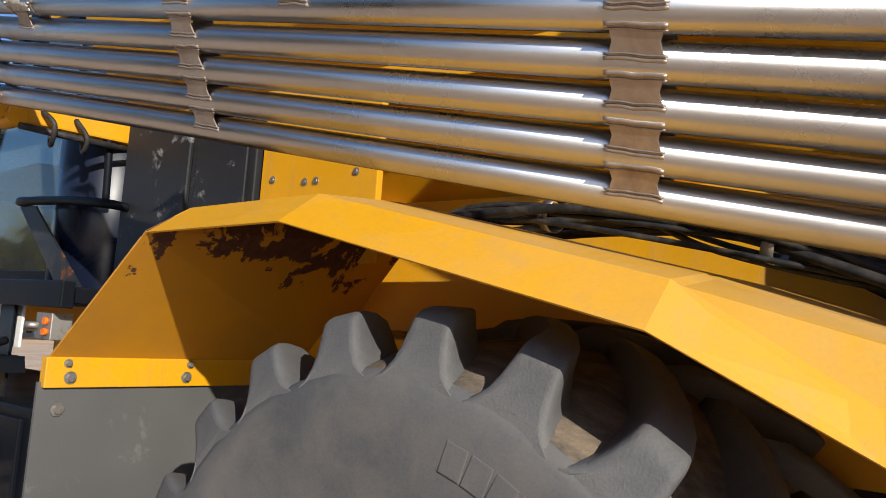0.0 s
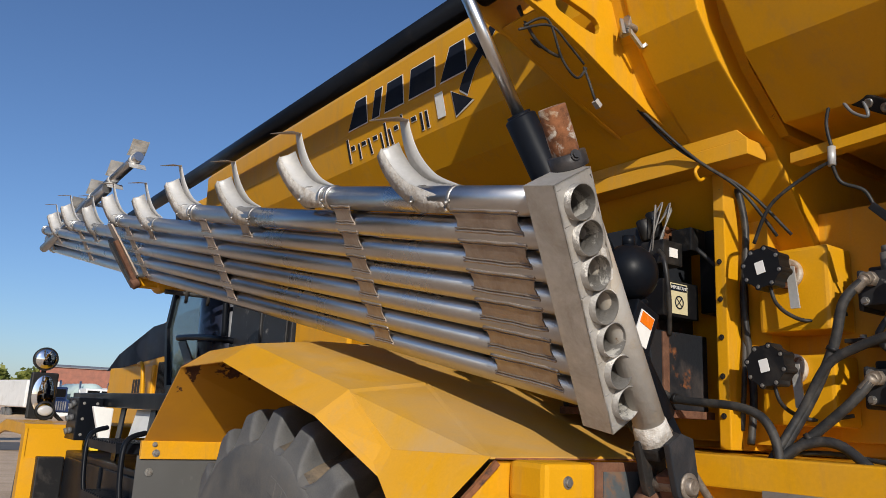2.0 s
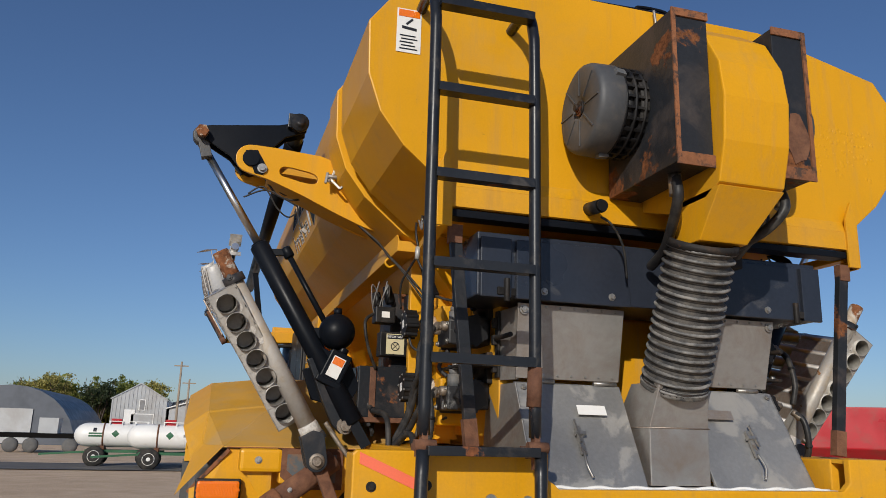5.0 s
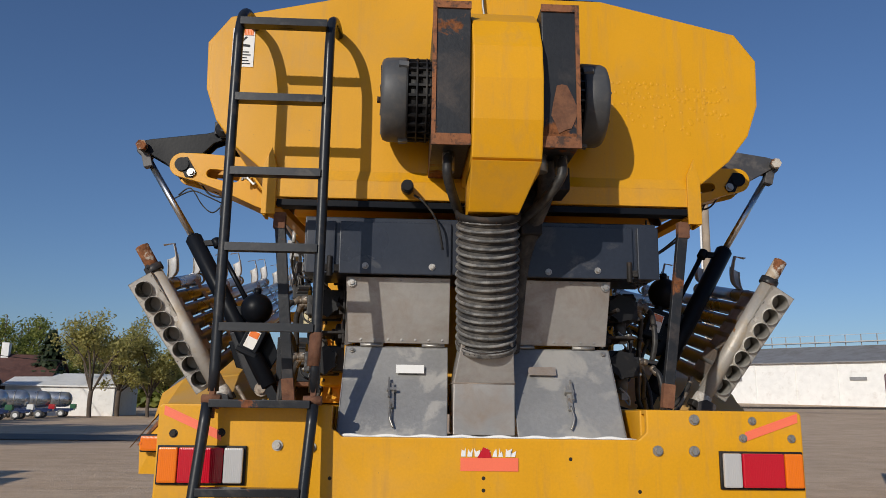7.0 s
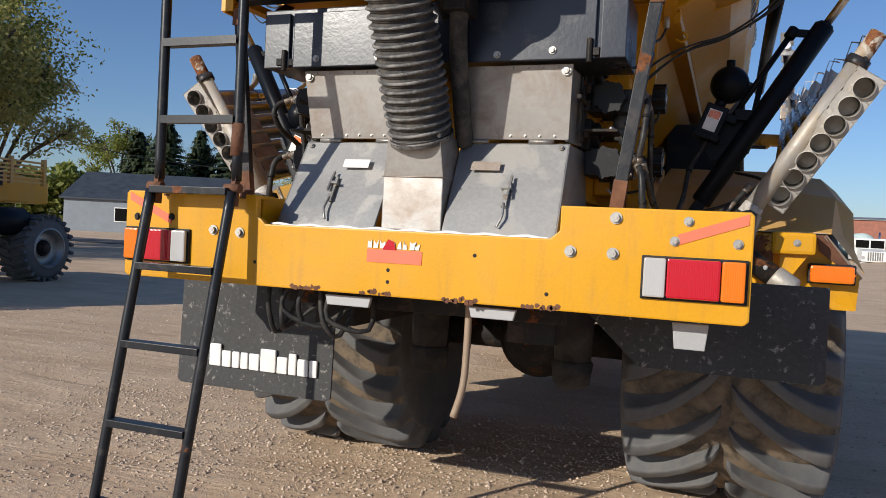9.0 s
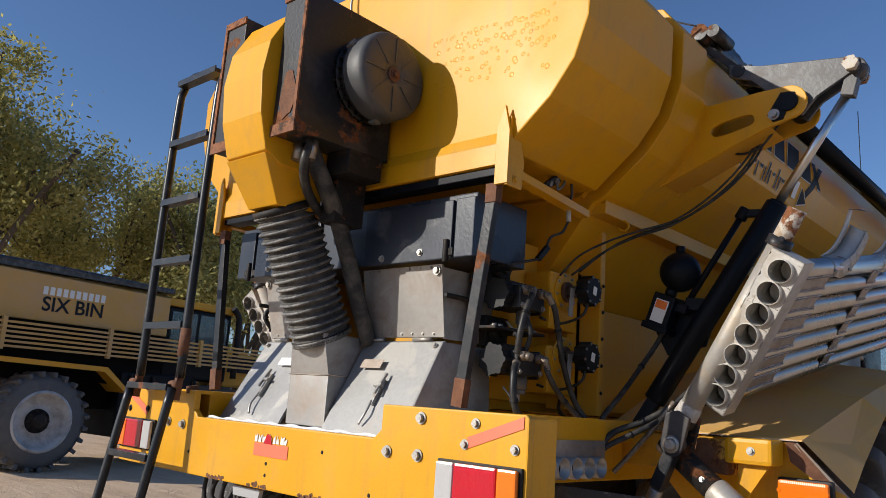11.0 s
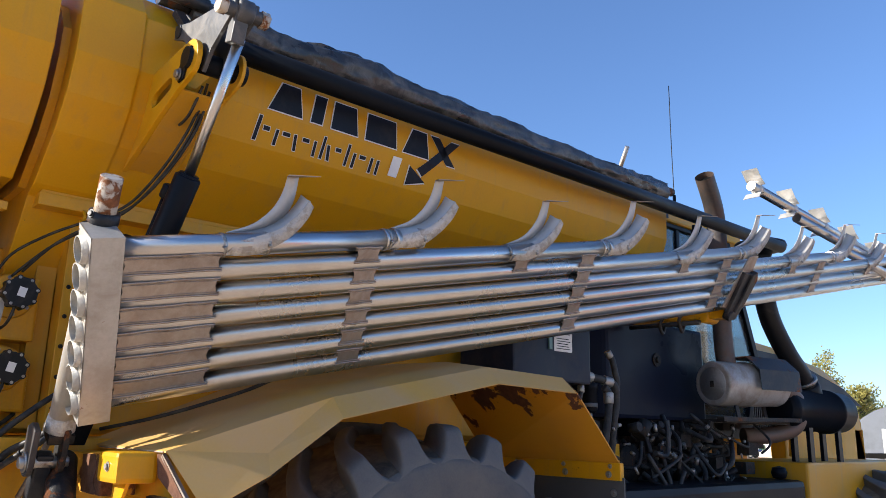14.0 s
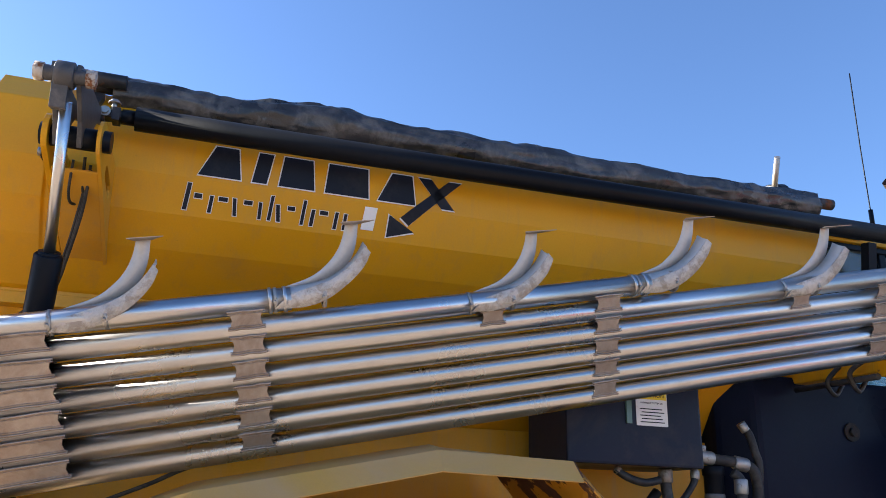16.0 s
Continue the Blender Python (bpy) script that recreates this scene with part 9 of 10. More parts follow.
def nurse_tank(x0, x1, y, number_side, label):
    """White pressure tank on a four-wheel running gear."""
    t = thing("nurse_tank", label, "tank trailer", group="white nurse tanks")
    zc, r = 1.14, 0.47
    L = x1 - x0
    s = Shape().revolve((x0, y, zc), (x1, y, zc), [(0, 0.04), (0.05, 0.20), (0.17, 0.35), (0.34, 0.44), (0.5, r), (L - 0.5, r), (L - 0.34, 0.44), (L - 0.17, 0.35), (L - 0.05, 0.20), (L, 0.04)], 32)
    body = part("tank", s, white_paint, t, "glossy white tank")
    s = Shape()
    s.box(x0 + 0.5, x1 - 0.5, y - 0.30, y - 0.22, 0.46, 0.57)
    s.box(x0 + 0.5, x1 - 0.5, y + 0.22, y + 0.30, 0.46, 0.57)
    s.bar((x0 + 0.9, y, 0.5), (x0 - 1.2, y, 0.35), 0.08, 0.08)
    s.box(x0 + 0.85, x0 + 0.95, y - 0.6, y + 0.6, 0.30, 0.42)
    s.box(x1 - 1.2, x1 - 1.1, y - 0.6, y + 0.6, 0.30, 0.42)
    part("running_gear", s, green_paint, t, "green steel running gear")
    for wx in (x0 + 0.9, x1 - 1.15):
        for wy in (y - 0.62, y + 0.62):
            s = Shape().revolve((wx, wy - 0.11, GROUND + 0.40), (wx, wy + 0.11, GROUND + 0.40), [(0, 0.20), (0.01, 0.36), (0.05, 0.40), (0.17, 0.40), (0.21, 0.36), (0.22, 0.20)], 24)
            w = part("wheel", s, rubber, t, "black trailer tyre")
            s = Shape().revolve((wx, wy - 0.12, GROUND + 0.40), (wx, wy + 0.12, GROUND + 0.40), [(0, 0.04), (0.0, 0.07), (0.05, 0.09), (0.03, 0.19), (0.0, 0.22), (0.02, 0.23), (0.22, 0.23), (0.24, 0.22), (0.21, 0.19), (0.19, 0.09), (0.24, 0.07), (0.24, 0.04)], 20)
            part("rim", s, white_paint, w, "white rim")
    for xx in (x0 + 1.1, x1 - 1.0):
        s = Shape()
        s.revolve((xx, y, zc), (xx + 0.06, y, zc), [(0, r - 0.01), (0, r + 0.012), (0.06, r + 0.012), (0.06, r - 0.01)], 28, caps=False)
        s.box(xx - 0.05, xx + 0.11, y - 0.35, y + 0.35, 0.57, 0.72)
        part("strap", s, rust_mat, body, "rusty band and saddle")
    s = Shape()
    s.box(x0 + 1.3, x1 - 1.2, y - 0.26, y - 0.23, 1.68, 1.71)
    s.box(x0 + 1.3, x1 - 1.2, y + 0.23, y + 0.26, 1.68, 1.71)
    for k in range(4):
        xx = x0 + 1.3 + (L - 2.55) * k / 3
        s.box(xx, xx + 0.04, y - 0.26, y - 0.23, 1.52, 1.68)
        s.box(xx, xx + 0.04, y + 0.23, y + 0.26, 1.52, 1.68)
    part("walkway_rail", s, white_paint, body)
    s = Shape().box(x0 + 1.35, x0 + 1.75, y - 0.15, y + 0.15, 1.58, 1.80)
    part("valve_cover", s, red_paint, body, "red valve cover")
    # plain bars for the numbers and print, green placard
    s = Shape()
    nx = x1 - 0.95 if number_side > 0 else x0 + 0.75

    def on(x, z):
        q = z - zc
        return (x, y - math.sqrt(max(r * r - q * q, 0)) - 0.004, z)
    for a, b, c, d in ((nx, 0.13, 1.27, 1.42),):
        s.plate([on(a, c), on(a + b, c), on(a + b, d), on(a, d)], (0, -0.003, 0))
    part("number_bar", s, decal_dark, body)
    s = Shape()
    for k in range(2):
        z = 1.17 - 0.10 * k
        s.plate([on(nx - 0.15, z), on(nx + 0.38, z), on(nx + 0.38, z + 0.065), on(nx - 0.15, z + 0.065)], (0, -0.003, 0))
    part("print_bar", s, red_paint if number_side > 0 else green_paint, body)
    s = Shape()
    px = x0 + L * 0.40
    s.plate([on(px - 0.15, 1.2), on(px, 1.05), on(px + 0.15, 1.2), on(px, 1.35)], (0, -0.003, 0))
    part("placard", s, green_paint, body, "green diamond placard")
    s = Shape()
    for k in range(6):
        s.plate([on(px + 0.5 + 0.13 * k, 1.15), on(px + 0.58 + 0.13 * k, 1.15), on(px + 0.58 + 0.13 * k, 1.25), on(px + 0.5 + 0.13 * k, 1.25)], (0, -0.003, 0))
    part("letter_bar", s, roof_grey, body, "grey letter-sized bars")


nurse_tank(-4.65, -0.70, 30.2, 1, "white nurse tank with red print on a green trailer")
nurse_tank(-6.85, -2.85, 32.4, -1, "white nurse tank with green print on a green trailer")
nurse_tank(-2.65, 1.32, 34.4, 1, "white nurse tank with red print on a green trailer")


def silver_tank(x, y, turn, label, colour):
    t = thing("silver_tank", label, "tank trailer", group="row of silver tanks")
    t.matrix_basis = pose(x, y, GROUND, 0, 0, turn)
    s = Shape().revolve((-2.0, 0, 1.55), (2.0, 0, 1.55), [(0, 0.1), (0.1, 0.4), (0.3, 0.6), (0.55, 0.66), (3.45, 0.66), (3.7, 0.6), (3.9, 0.4), (4.0, 0.1)], 28)
    b = part("tank", s, silver_paint, t)
    for xx in (-1.0, 1.0):
        s = Shape().revolve((xx, 0, 1.55), (xx + 0.08, 0, 1.55), [(0, 0.65), (0, 0.675), (0.08, 0.675), (0.08, 0.65)], 24, caps=False)
        part("band", s, zinc, b)
    s = Shape().box(-2.2, 2.2, -0.4, 0.4, 0.60, 0.78)
    s.box(-1.9, 1.9, -0.6, 0.6, 0.5, 0.6)
    part("frame", s, blue_paint, t)
    s = Shape().box(1.9, 2.35, -0.3, 0.3, 0.75, 1.15)
    part("pump_box", s, colour, t)
    for wx in (-1.3, 1.3):
        for wy in (-0.8, 0.8):
            s = Shape().revolve((wx, wy - 0.1, 0.34), (wx, wy + 0.1, 0.34), [(0, 0.2), (0.03, 0.33), (0.17, 0.33), (0.2, 0.2)], 20)
            w = part("wheel", s, tyre_rubber, t)
            part("rim", Shape().cyl((wx, wy - 0.105, 0.34), (wx, wy + 0.105, 0.34), 0.17, n=16), white_paint, w)


for k in range(7):
    x, y, z = polar(-32.2 + 1.35 * k, 50 + 4.6 * k)
    silver_tank(x, y, 12, "silver cylinder tank on a trailer in a row", (green_paint, white_paint, red_paint)[k % 3])
x, y, z = polar(-29.6, 64)
silver_tank(x - 7.0, y - 6, 10, "silver cylinder tank on a dark trailer", white_paint)

# houses and trees to the left of the truck
x, y, z = polar(-31.5, 84)
house((x, y, z), 11, 9, 3.0, 2.4, surface("slate_siding", (0.13, 0.16, 0.17), 0.7, vary=0.1, grain=20), roof_grey, 10, "slate blue house with a grey roof", [("window", 3.2, 1.2, 1.0, 1.2, shade_and_black), ("window", -2.8, 1.2, 1.0, 1.2, shade_and_black)])
x, y, z = polar(-26.4, 92)
bh = house((x, y, z), 9.5, 9, 2.9, 3.0, surface("tan_siding", (0.36, 0.29, 0.21), 0.7, vary=0.1, grain=20), roof_brown, 8, "tan house with a brown roof and a white chimney", [("window", 1.5, 1.0, 1.2, 1.1, shade_and_black), ("window", -2.5, 1.0, 1.2, 1.1, shade_and_black)])
part("chimney", Shape().box(-0.9, -0.2, -0.6, 0.1, 5.0, 7.2), white_paint, bh)
s = Shape().plate([(-4.6, -6.5, 2.5), (1.5, -6.5, 2.5), (1.5, -4.4, 3.2), (-4.6, -4.4, 3.2)], (0, 0, 0.12))
part("porch_roof", s, roof_brown, bh)
x, y, z = polar(-39.5, 76)
house((x, y, z), 14, 10, 2.9, 2.4, surface("blue_grey_siding", (0.22, 0.25, 0.28), 0.7, vary=0.1, grain=20), surface("dark_blue_roof", (0.035, 0.045, 0.06), 0.7, vary=0.2, grain=10), 22, "low blue-grey house with a dark roof", [("door", 3.6, 0.1, 2.2, 2.2, white_paint), ("window", -2.0, 1.0, 1.1, 1.1, shade_and_black)])
x, y, z = polar(-22.5, 88)
house((x, y, z), 10, 9, 2.8, 1.2, white_paint, white_paint, 5, "low white shed beside the road", [], "shed")
for az, d, h, w, lf, sd_ in ((-26.3, 105, 13.5, 6.0, leaf_green, 1), (-23.6, 98, 10.0, 5.0, leaf_green, 2), (-31.9, 104, 6.5, 4, leaf_yellow, 3), (-30.0, 120, 10.5, 7, leaf_yellow, 4), (-21.2, 110, 8.5, 4.5, leaf_yellow, 5), (-42.5, 96, 12.5, 5, leaf_green, 8), (-28.0, 112, 9.5, 6, leaf_green, 9), (-33.6, 88, 5.0, 3.4, leaf_yellow, 10), (-19.5, 120, 8, 5, leaf_green, 11)):
    x, y, z = polar(az, d)
    tree("broadleaf_tree", (x, y, z), h, w, lf, 70, sd_, "broadleaf tree with patchy autumn foliage", 0.25, 0.42, 80)
x, y, z = polar(-35.1, 90)
spruce((x, y, z), 16.5, 5.2, 3, "tall dark spruce behind the house")
for az, d, h, w, k in ((-39.6, 88, 12.5, 5.4, 6), (-37.4, 92, 12.0, 5.4, 7), (-41.5, 94, 11.5, 5.0, 8)):
    x, y, z = polar(az, d)
    spruce((x, y, z), h, w, k, "broad dark spruce behind the grey house")
x, y, z = polar(-24.2, 90)
spruce((x, y, z), 9.0, 3.2, 4, "dark spruce beside the houses")

# tall thin-leaved trees by the second truck
for x, y, h, w, lf, cl, sd_ in ((-31.0, 6.5, 15.0, 6.0, leaf_yellow, 360, 21), (-34.0, 13.5, 14.0, 6.0, leaf_yellow, 320, 22), (-28, 17.5, 11.5, 5.5, leaf_yellow, 330, 23), (-31, 20.5, 12.5, 5.5, leaf_green, 320, 24), (-33, 24.5, 11.5, 4.6, leaf_yellow, 150, 25), (-33, 3.0, 13.5, 4.5, leaf_dark, 190, 26), (-36, 19.0, 11.0, 6.0, leaf_green, 150, 27)):
    tree("broadleaf_tree", (x, y, GROUND), h, w, lf, cl, sd_, "tall tree with thin yellowing leaves", 0.13, 0.27, 80)
# thicket behind the grey sheds
for x, y, h, w, lf, sd_ in ((-23.5, 108, 8.2, 3.4, leaf_green, 61), (-20.4, 104, 7.6, 3.2, leaf_yellow, 62), (-17.6, 106, 8.0, 3.2, leaf_green, 63), (-14.6, 103, 6.9, 2.8, leaf_dark, 64), (-12.0, 107, 7.2, 3.0, leaf_green, 65), (-9.6, 110, 7.4, 3.0, leaf_yellow, 66)):
    tree("broadleaf_tree", (x, y, GROUND), h, w, lf, 90, sd_, "dense autumn tree behind the sheds", 0.2, 0.42, 60)
# trees seen past the front of the truck
for az, d, h, w, lf, sd_ in ((-25.6, 75, 9.2, 4.2, leaf_yellow, 41), (-23.6, 80, 9.8, 4.0, leaf_yellow, 42), (-21.8, 76, 7.5, 3.6, leaf_yellow, 43), (-20.2, 84, 7.2, 3.6, leaf_yellow, 44)):
    x, y, z = polar(az, d, 0, (4.25, 0.66))
    tree("broadleaf_tree", (x, y, z), h, w, lf, 70, sd_, "broadleaf tree with yellowing leaves", 0.25, 0.38, 70)
# wooded skyline, one loose band of clumps
vs, fs = [], []
rng = random.Random(77)
for az0, az1, d, h in ((-13, -4, 118, 6.8), (4.5, 9.5, 150, 7.0), (9, 16, 240, 7), (14, 24, 260, 7.5), (24, 40, 300, 8), (-22, -13, 170, 8), (-60, -44, 130, 10)):
    n = int((az1 - az0) * 210)
    for k in range(n):
        az = rng.uniform(az0, az1)
        top = h * (0.72 + 0.42 * noise.noise((az * 0.9, d, 0)) + 0.2 * noise.noise((az * 3.1, 5, d)))
        x, y, z = polar(az, d + rng.uniform(-5, 5))
        p = Vector((x, y, z + top * rng.random() ** 0.6))
        for q in range(4):
            p2 = p + Vector((rng.gauss(0, 0.6), rng.gauss(0, 0.6), rng.gauss(0, 0.35)))
            sz = 0.0045 * d * rng.uniform(0.6, 1.2)
            u = Vector((rng.uniform(-1, 1), rng.uniform(-1, 1), rng.uniform(-0.6, 1))).normalized() * sz
            w = u.cross(Vector((rng.uniform(-1, 1), 1, rng.uniform(-1, 1)))).normalized() * sz * 0.6
            i = len(vs)
            vs += [p2 - u, p2 + w, p2 + u, p2 - w]
            fs.append((i, i + 1, i + 2, i + 3))
me = bpy.data.meshes.new("far_woods")
me.from_pydata([tuple(v) for v in vs], [], fs)
me.materials.append(leaf_green)
tagged(new("far_woods", me), "band of distant woods along the skyline", "woods", kind="stuff")


# long white building on the embankment
def white_hall():
    a, b = Vector((polar(19.8, 96)[0], polar(19.8, 96)[1], 0)), Vector((polar(38, 88)[0], polar(38, 88)[1], 0))
    z0 = 2.45
    d = (b - a).normalized()
    n = Vector((-d.y, d.x, 0))
    t = thing("white_hall", "long low white hall with a grey roof and roof catwalk", "building")
    s = Shape()
    up = Vector((0, 0, 1))
    s.loft([[a + up * (z0 - 2), a + up * (z0 + 3.9), a + n * 7 + up * (z0 + 5.9), a + n * 14 + up * (z0 + 3.9), a + n * 14 + up * (z0 - 2)], [b + up * (z0 - 2), b + up * (z0 + 3.9), b + n * 7 + up * (z0 + 5.9), b + n * 14 + up * (z0 + 3.9), b + n * 14 + up * (z0 - 2)]])
    w = part("wall", s, white_paint, t)
    s = Shape()
    s.plate([a - n * 0.4 + up * (z0 + 3.85), b - n * 0.4 + up * (z0 + 3.85), b + n * 7 + up * (z0 + 5.95), a + n * 7 + up * (z0 + 5.95)], up * 0.1)
    part("roof", s, roof_grey, t)
    L = (b - a).length
    for k in range(int(L / 4.2)):
        p = a + d * 4.2 * k
        s = Shape().bar(p - n * 0.05 + up * (z0 - 1), p - n * 0.05 + up * (z0 + 3.8), 0.22, 0.1, n)
        part("pilaster", s, white_paint, t)
        if k % 3 == 1:
            q = p + d * 2
            s = Shape().bar(q - n * 0.06 + up * (z0 + 2.0), q - n * 0.06 + up * (z0 + 2.35), 1.6, 0.08, n)
            part("vent", s, roof_grey, t)
    s = Shape()
    c0, c1 = a + d * 5 + n * 7 + up * (z0 + 6.1), b + n * 7 + up * (z0 + 6.1)
    s.bar(c0 + up * 0.4, c1 + up * 0.4, 0.8, 0.12)
    s.bar(c0 + up * 1.2, c1 + up * 1.2, 0.05, 0.05)
    for k in range(int((c1 - c0).length / 1.6)):
        p = c0 + d * 1.6 * k
        s.bar(p, p + up * 1.2, 0.09, 0.09)
    part("catwalk", s, siding_grey, t)


white_hall()
s = Shape()
for k in range(2):
    a, b = polar(12, 70 + 1.6 * k), polar(40, 66 + 1.6 * k)
    s.bar((a[0], a[1], 1.48), (b[0], b[1], 1.70), 0.10, 0.16)
tagged(part("rail_track", s, dark_iron), "pair of dark rails on the embankment", "rail track", kind="structure")

# brick works, poles, sign
x, y, z = polar(15.5, 150)
house((x, y, 2.8), 40, 14, 4.0, 0.6, brick_far, roof_grey, -14, "low red brick works far off", [("door", 5, 0, 2.5, 3.4, white_paint)], "brick_works")
pole_at = polar(21.3, 26)
t = thing("utility_pole", "weathered wooden utility pole with a lamp arm", "utility pole")
t.location = (pole_at[0], pole_at[1], 0)
part("pole", Shape().cyl((0, 0, -0.3), (0.1, 0, 11.0), 0.15, 0.11, n=14), wood_pole, t)
s = Shape().hose([(0.06, 0, 7.9), (-0.6, 0, 8.35), (-1.15, 0, 8.3)], 0.03, 8)
arm = part("lamp_arm", s, zinc, t)
part("lamp_head", Shape().revolve((-1.2, 0, 8.0), (-1.2, 0, 8.35), [(0, 0.16), (0.12, 0.16), (0.2, 0.08), (0.34, 0.06)], 16), white_paint, arm)
part("conduit", Shape().cyl((-0.16, -0.02, -0.2), (-0.10, -0.02, 8.5), 0.035, n=8), white_paint, t)
for az, d, h in ((-34.3, 68, 6.2), (-3.3, 84, 8.0), (-2.6, 90, 6.6), (21.6, 120, 9.0), (11.8, 200, 9.0)):
    x, y, z = polar(az, d)
    t = thing("utility_pole", "thin dark wooden utility pole far off", "utility pole")
    t.location = (x, y, z)
    part("pole", Shape().cyl((0, 0, -0.2), (0, 0, h), 0.14, 0.10, n=10), wood_pole, t)
    part("crossarm", Shape().box(-0.7, 0.7, -0.05, 0.05, h - 0.5, h - 0.38), wood_pole, t)
a, b = polar(-34.3, 68), polar(-48, 66)
a2 = polar(-18, 95)
s = Shape().hose([(a[0], a[1], 5.8), ((a[0] + b[0]) / 2, (a[1] + b[1]) / 2, 6.2), (b[0], b[1], 7.5)], 0.03, 5)
s.hose([(a[0], a[1], 5.8), ((a[0] + a2[0]) / 2, (a[1] + a2[1]) / 2, 5.0), (a2[0], a2[1], 6.0)], 0.03, 5)
tagged(part("power_line", s, hose_mat), "sagging overhead power line", "power line")
x, y, z = polar(15.9, 37, 0, (0.56, -2.93))
t = thing("road_sign", "triangular road sign on a metal post", "road sign")
t.location = (x, y, 0.2)
part("post", Shape().cyl((0, 0, -0.3), (0.15, 0, 6.3), 0.045, n=10), zinc, t)
s = Shape().plate([(-0.12, -0.06, 4.5), (0.32, -0.02, 4.5), (0.12, -0.04, 3.5)], (0, 0.02, 0))
part("sign_face", s, red_paint, t)
s = Shape().plate([(-0.02, -0.07, 4.4), (0.22, -0.04, 4.4), (0.11, -0.06, 3.85)], (0, 0.01, 0))
part("sign_centre", s, white_paint, t)


# vehicles further off
def pickup(x, y, z, turn, label, front=True):
    t = thing("pickup_truck", label, "pickup truck")
    t.matrix_basis = pose(x, y, z, 0, 0, turn)
    s = Shape()
    side = [(-2.8, 0.55), (-2.8, 1.05), (-0.9, 1.08), (-0.55, 1.78), (0.75, 1.80), (1.25, 1.15), (2.65, 1.02), (2.8, 0.8), (2.8, 0.45), (-2.7, 0.45)]
    s.plate([(-0.95, a, b) for a, b in side], (1.9, 0, 0))
    body = part("body", s, white_paint, t, "white painted body", bevel=0.06)
    for q in (-1, 1):
        s = Shape().plate([(q * 0.955, -0.45, 1.15), (q * 0.955, -0.35, 1.70), (q * 0.955, 0.70, 1.72), (q * 0.955, 1.12, 1.18)], (q * 0.01, 0, 0))
        part("side_window", s, shade_and_black, body)
    s = Shape().plate([(-0.8, 1.27, 1.2), (0.8, 1.27, 1.2), (0.75, 0.80, 1.75), (-0.75, 0.80, 1.75)], (0, 0.02, 0.01))
    part("windscreen", s, shade_and_black, body)
    s = Shape().plate([(-0.8, -0.95, 1.15), (0.8, -0.95, 1.15), (0.75, -0.60, 1.72), (-0.75, -0.60, 1.72)], (0, -0.02, 0.01))
    part("rear_window", s, shade_and_black, body)
    s = Shape().box(-0.7, 0.7, 2.80, 2.83, 0.62, 0.92)
    part("grille", s, plastic, body)
    for q in (-1, 1):
        part("headlight", Shape().box(*sorted((q * 0.68, q * 0.9)), 2.78, 2.82, 0.75, 0.98), lens_clear, body)
        part("tail_light", Shape().box(*sorted((q * 0.80, q * 0.93)), -2.83, -2.79, 0.7, 1.0), lens_red, body)
    for q in (-1, 1):
        for wy in (-1.75, 1.75):
            s = Shape().revolve((q * 0.98, wy, 0.38), (q * 0.72, wy, 0.38), [(0, 0.2), (0.02, 0.36), (0.06, 0.38), (0.2, 0.38), (0.26, 0.2)], 22)
            w = part("wheel", s, tyre_rubber, t)
            part("rim", Shape().cyl((q * 0.985, wy, 0.38), (q * 0.95, wy, 0.38), 0.2, n=16), zinc, w)


x, y, z = polar(16.4, 38, 0.55, (0.56, -2.93))
pickup(x, y, z, 168, "silver-white pickup facing the yard")
x, y, z = polar(-38.4, 52, 0, (0.56, -2.93))
pickup(x, y, z, -28, "white pickup parked by the houses")
t = thing("box_trailer", "grey-white enclosed trailer parked by houses", "trailer")
x, y, z = polar(-35.2, 57, 0, (0.56, -2.93))
t.matrix_basis = pose(x, y, z, 0, 0, 20)
part("box", Shape().box(-2.6, 2.6, -1.1, 1.1, 0.55, 2.5), siding_grey, t, bevel=0.05)
part("rear_door", Shape().box(-2.4, -0.9, -1.12, -1.105, 0.7, 2.35), white_paint, t)
for wx in (0.6, 1.5):
    w = part("wheel", Shape().revolve((wx, -1.25, 0.34), (wx, -1.0, 0.34), [(0, 0.2), (0.03, 0.34), (0.22, 0.34), (0.25, 0.2)], 18), tyre_rubber, t)
    part("rim", Shape().cyl((wx, -1.26, 0.34), (wx, -1.2, 0.34), 0.18, n=14), white_paint, w)


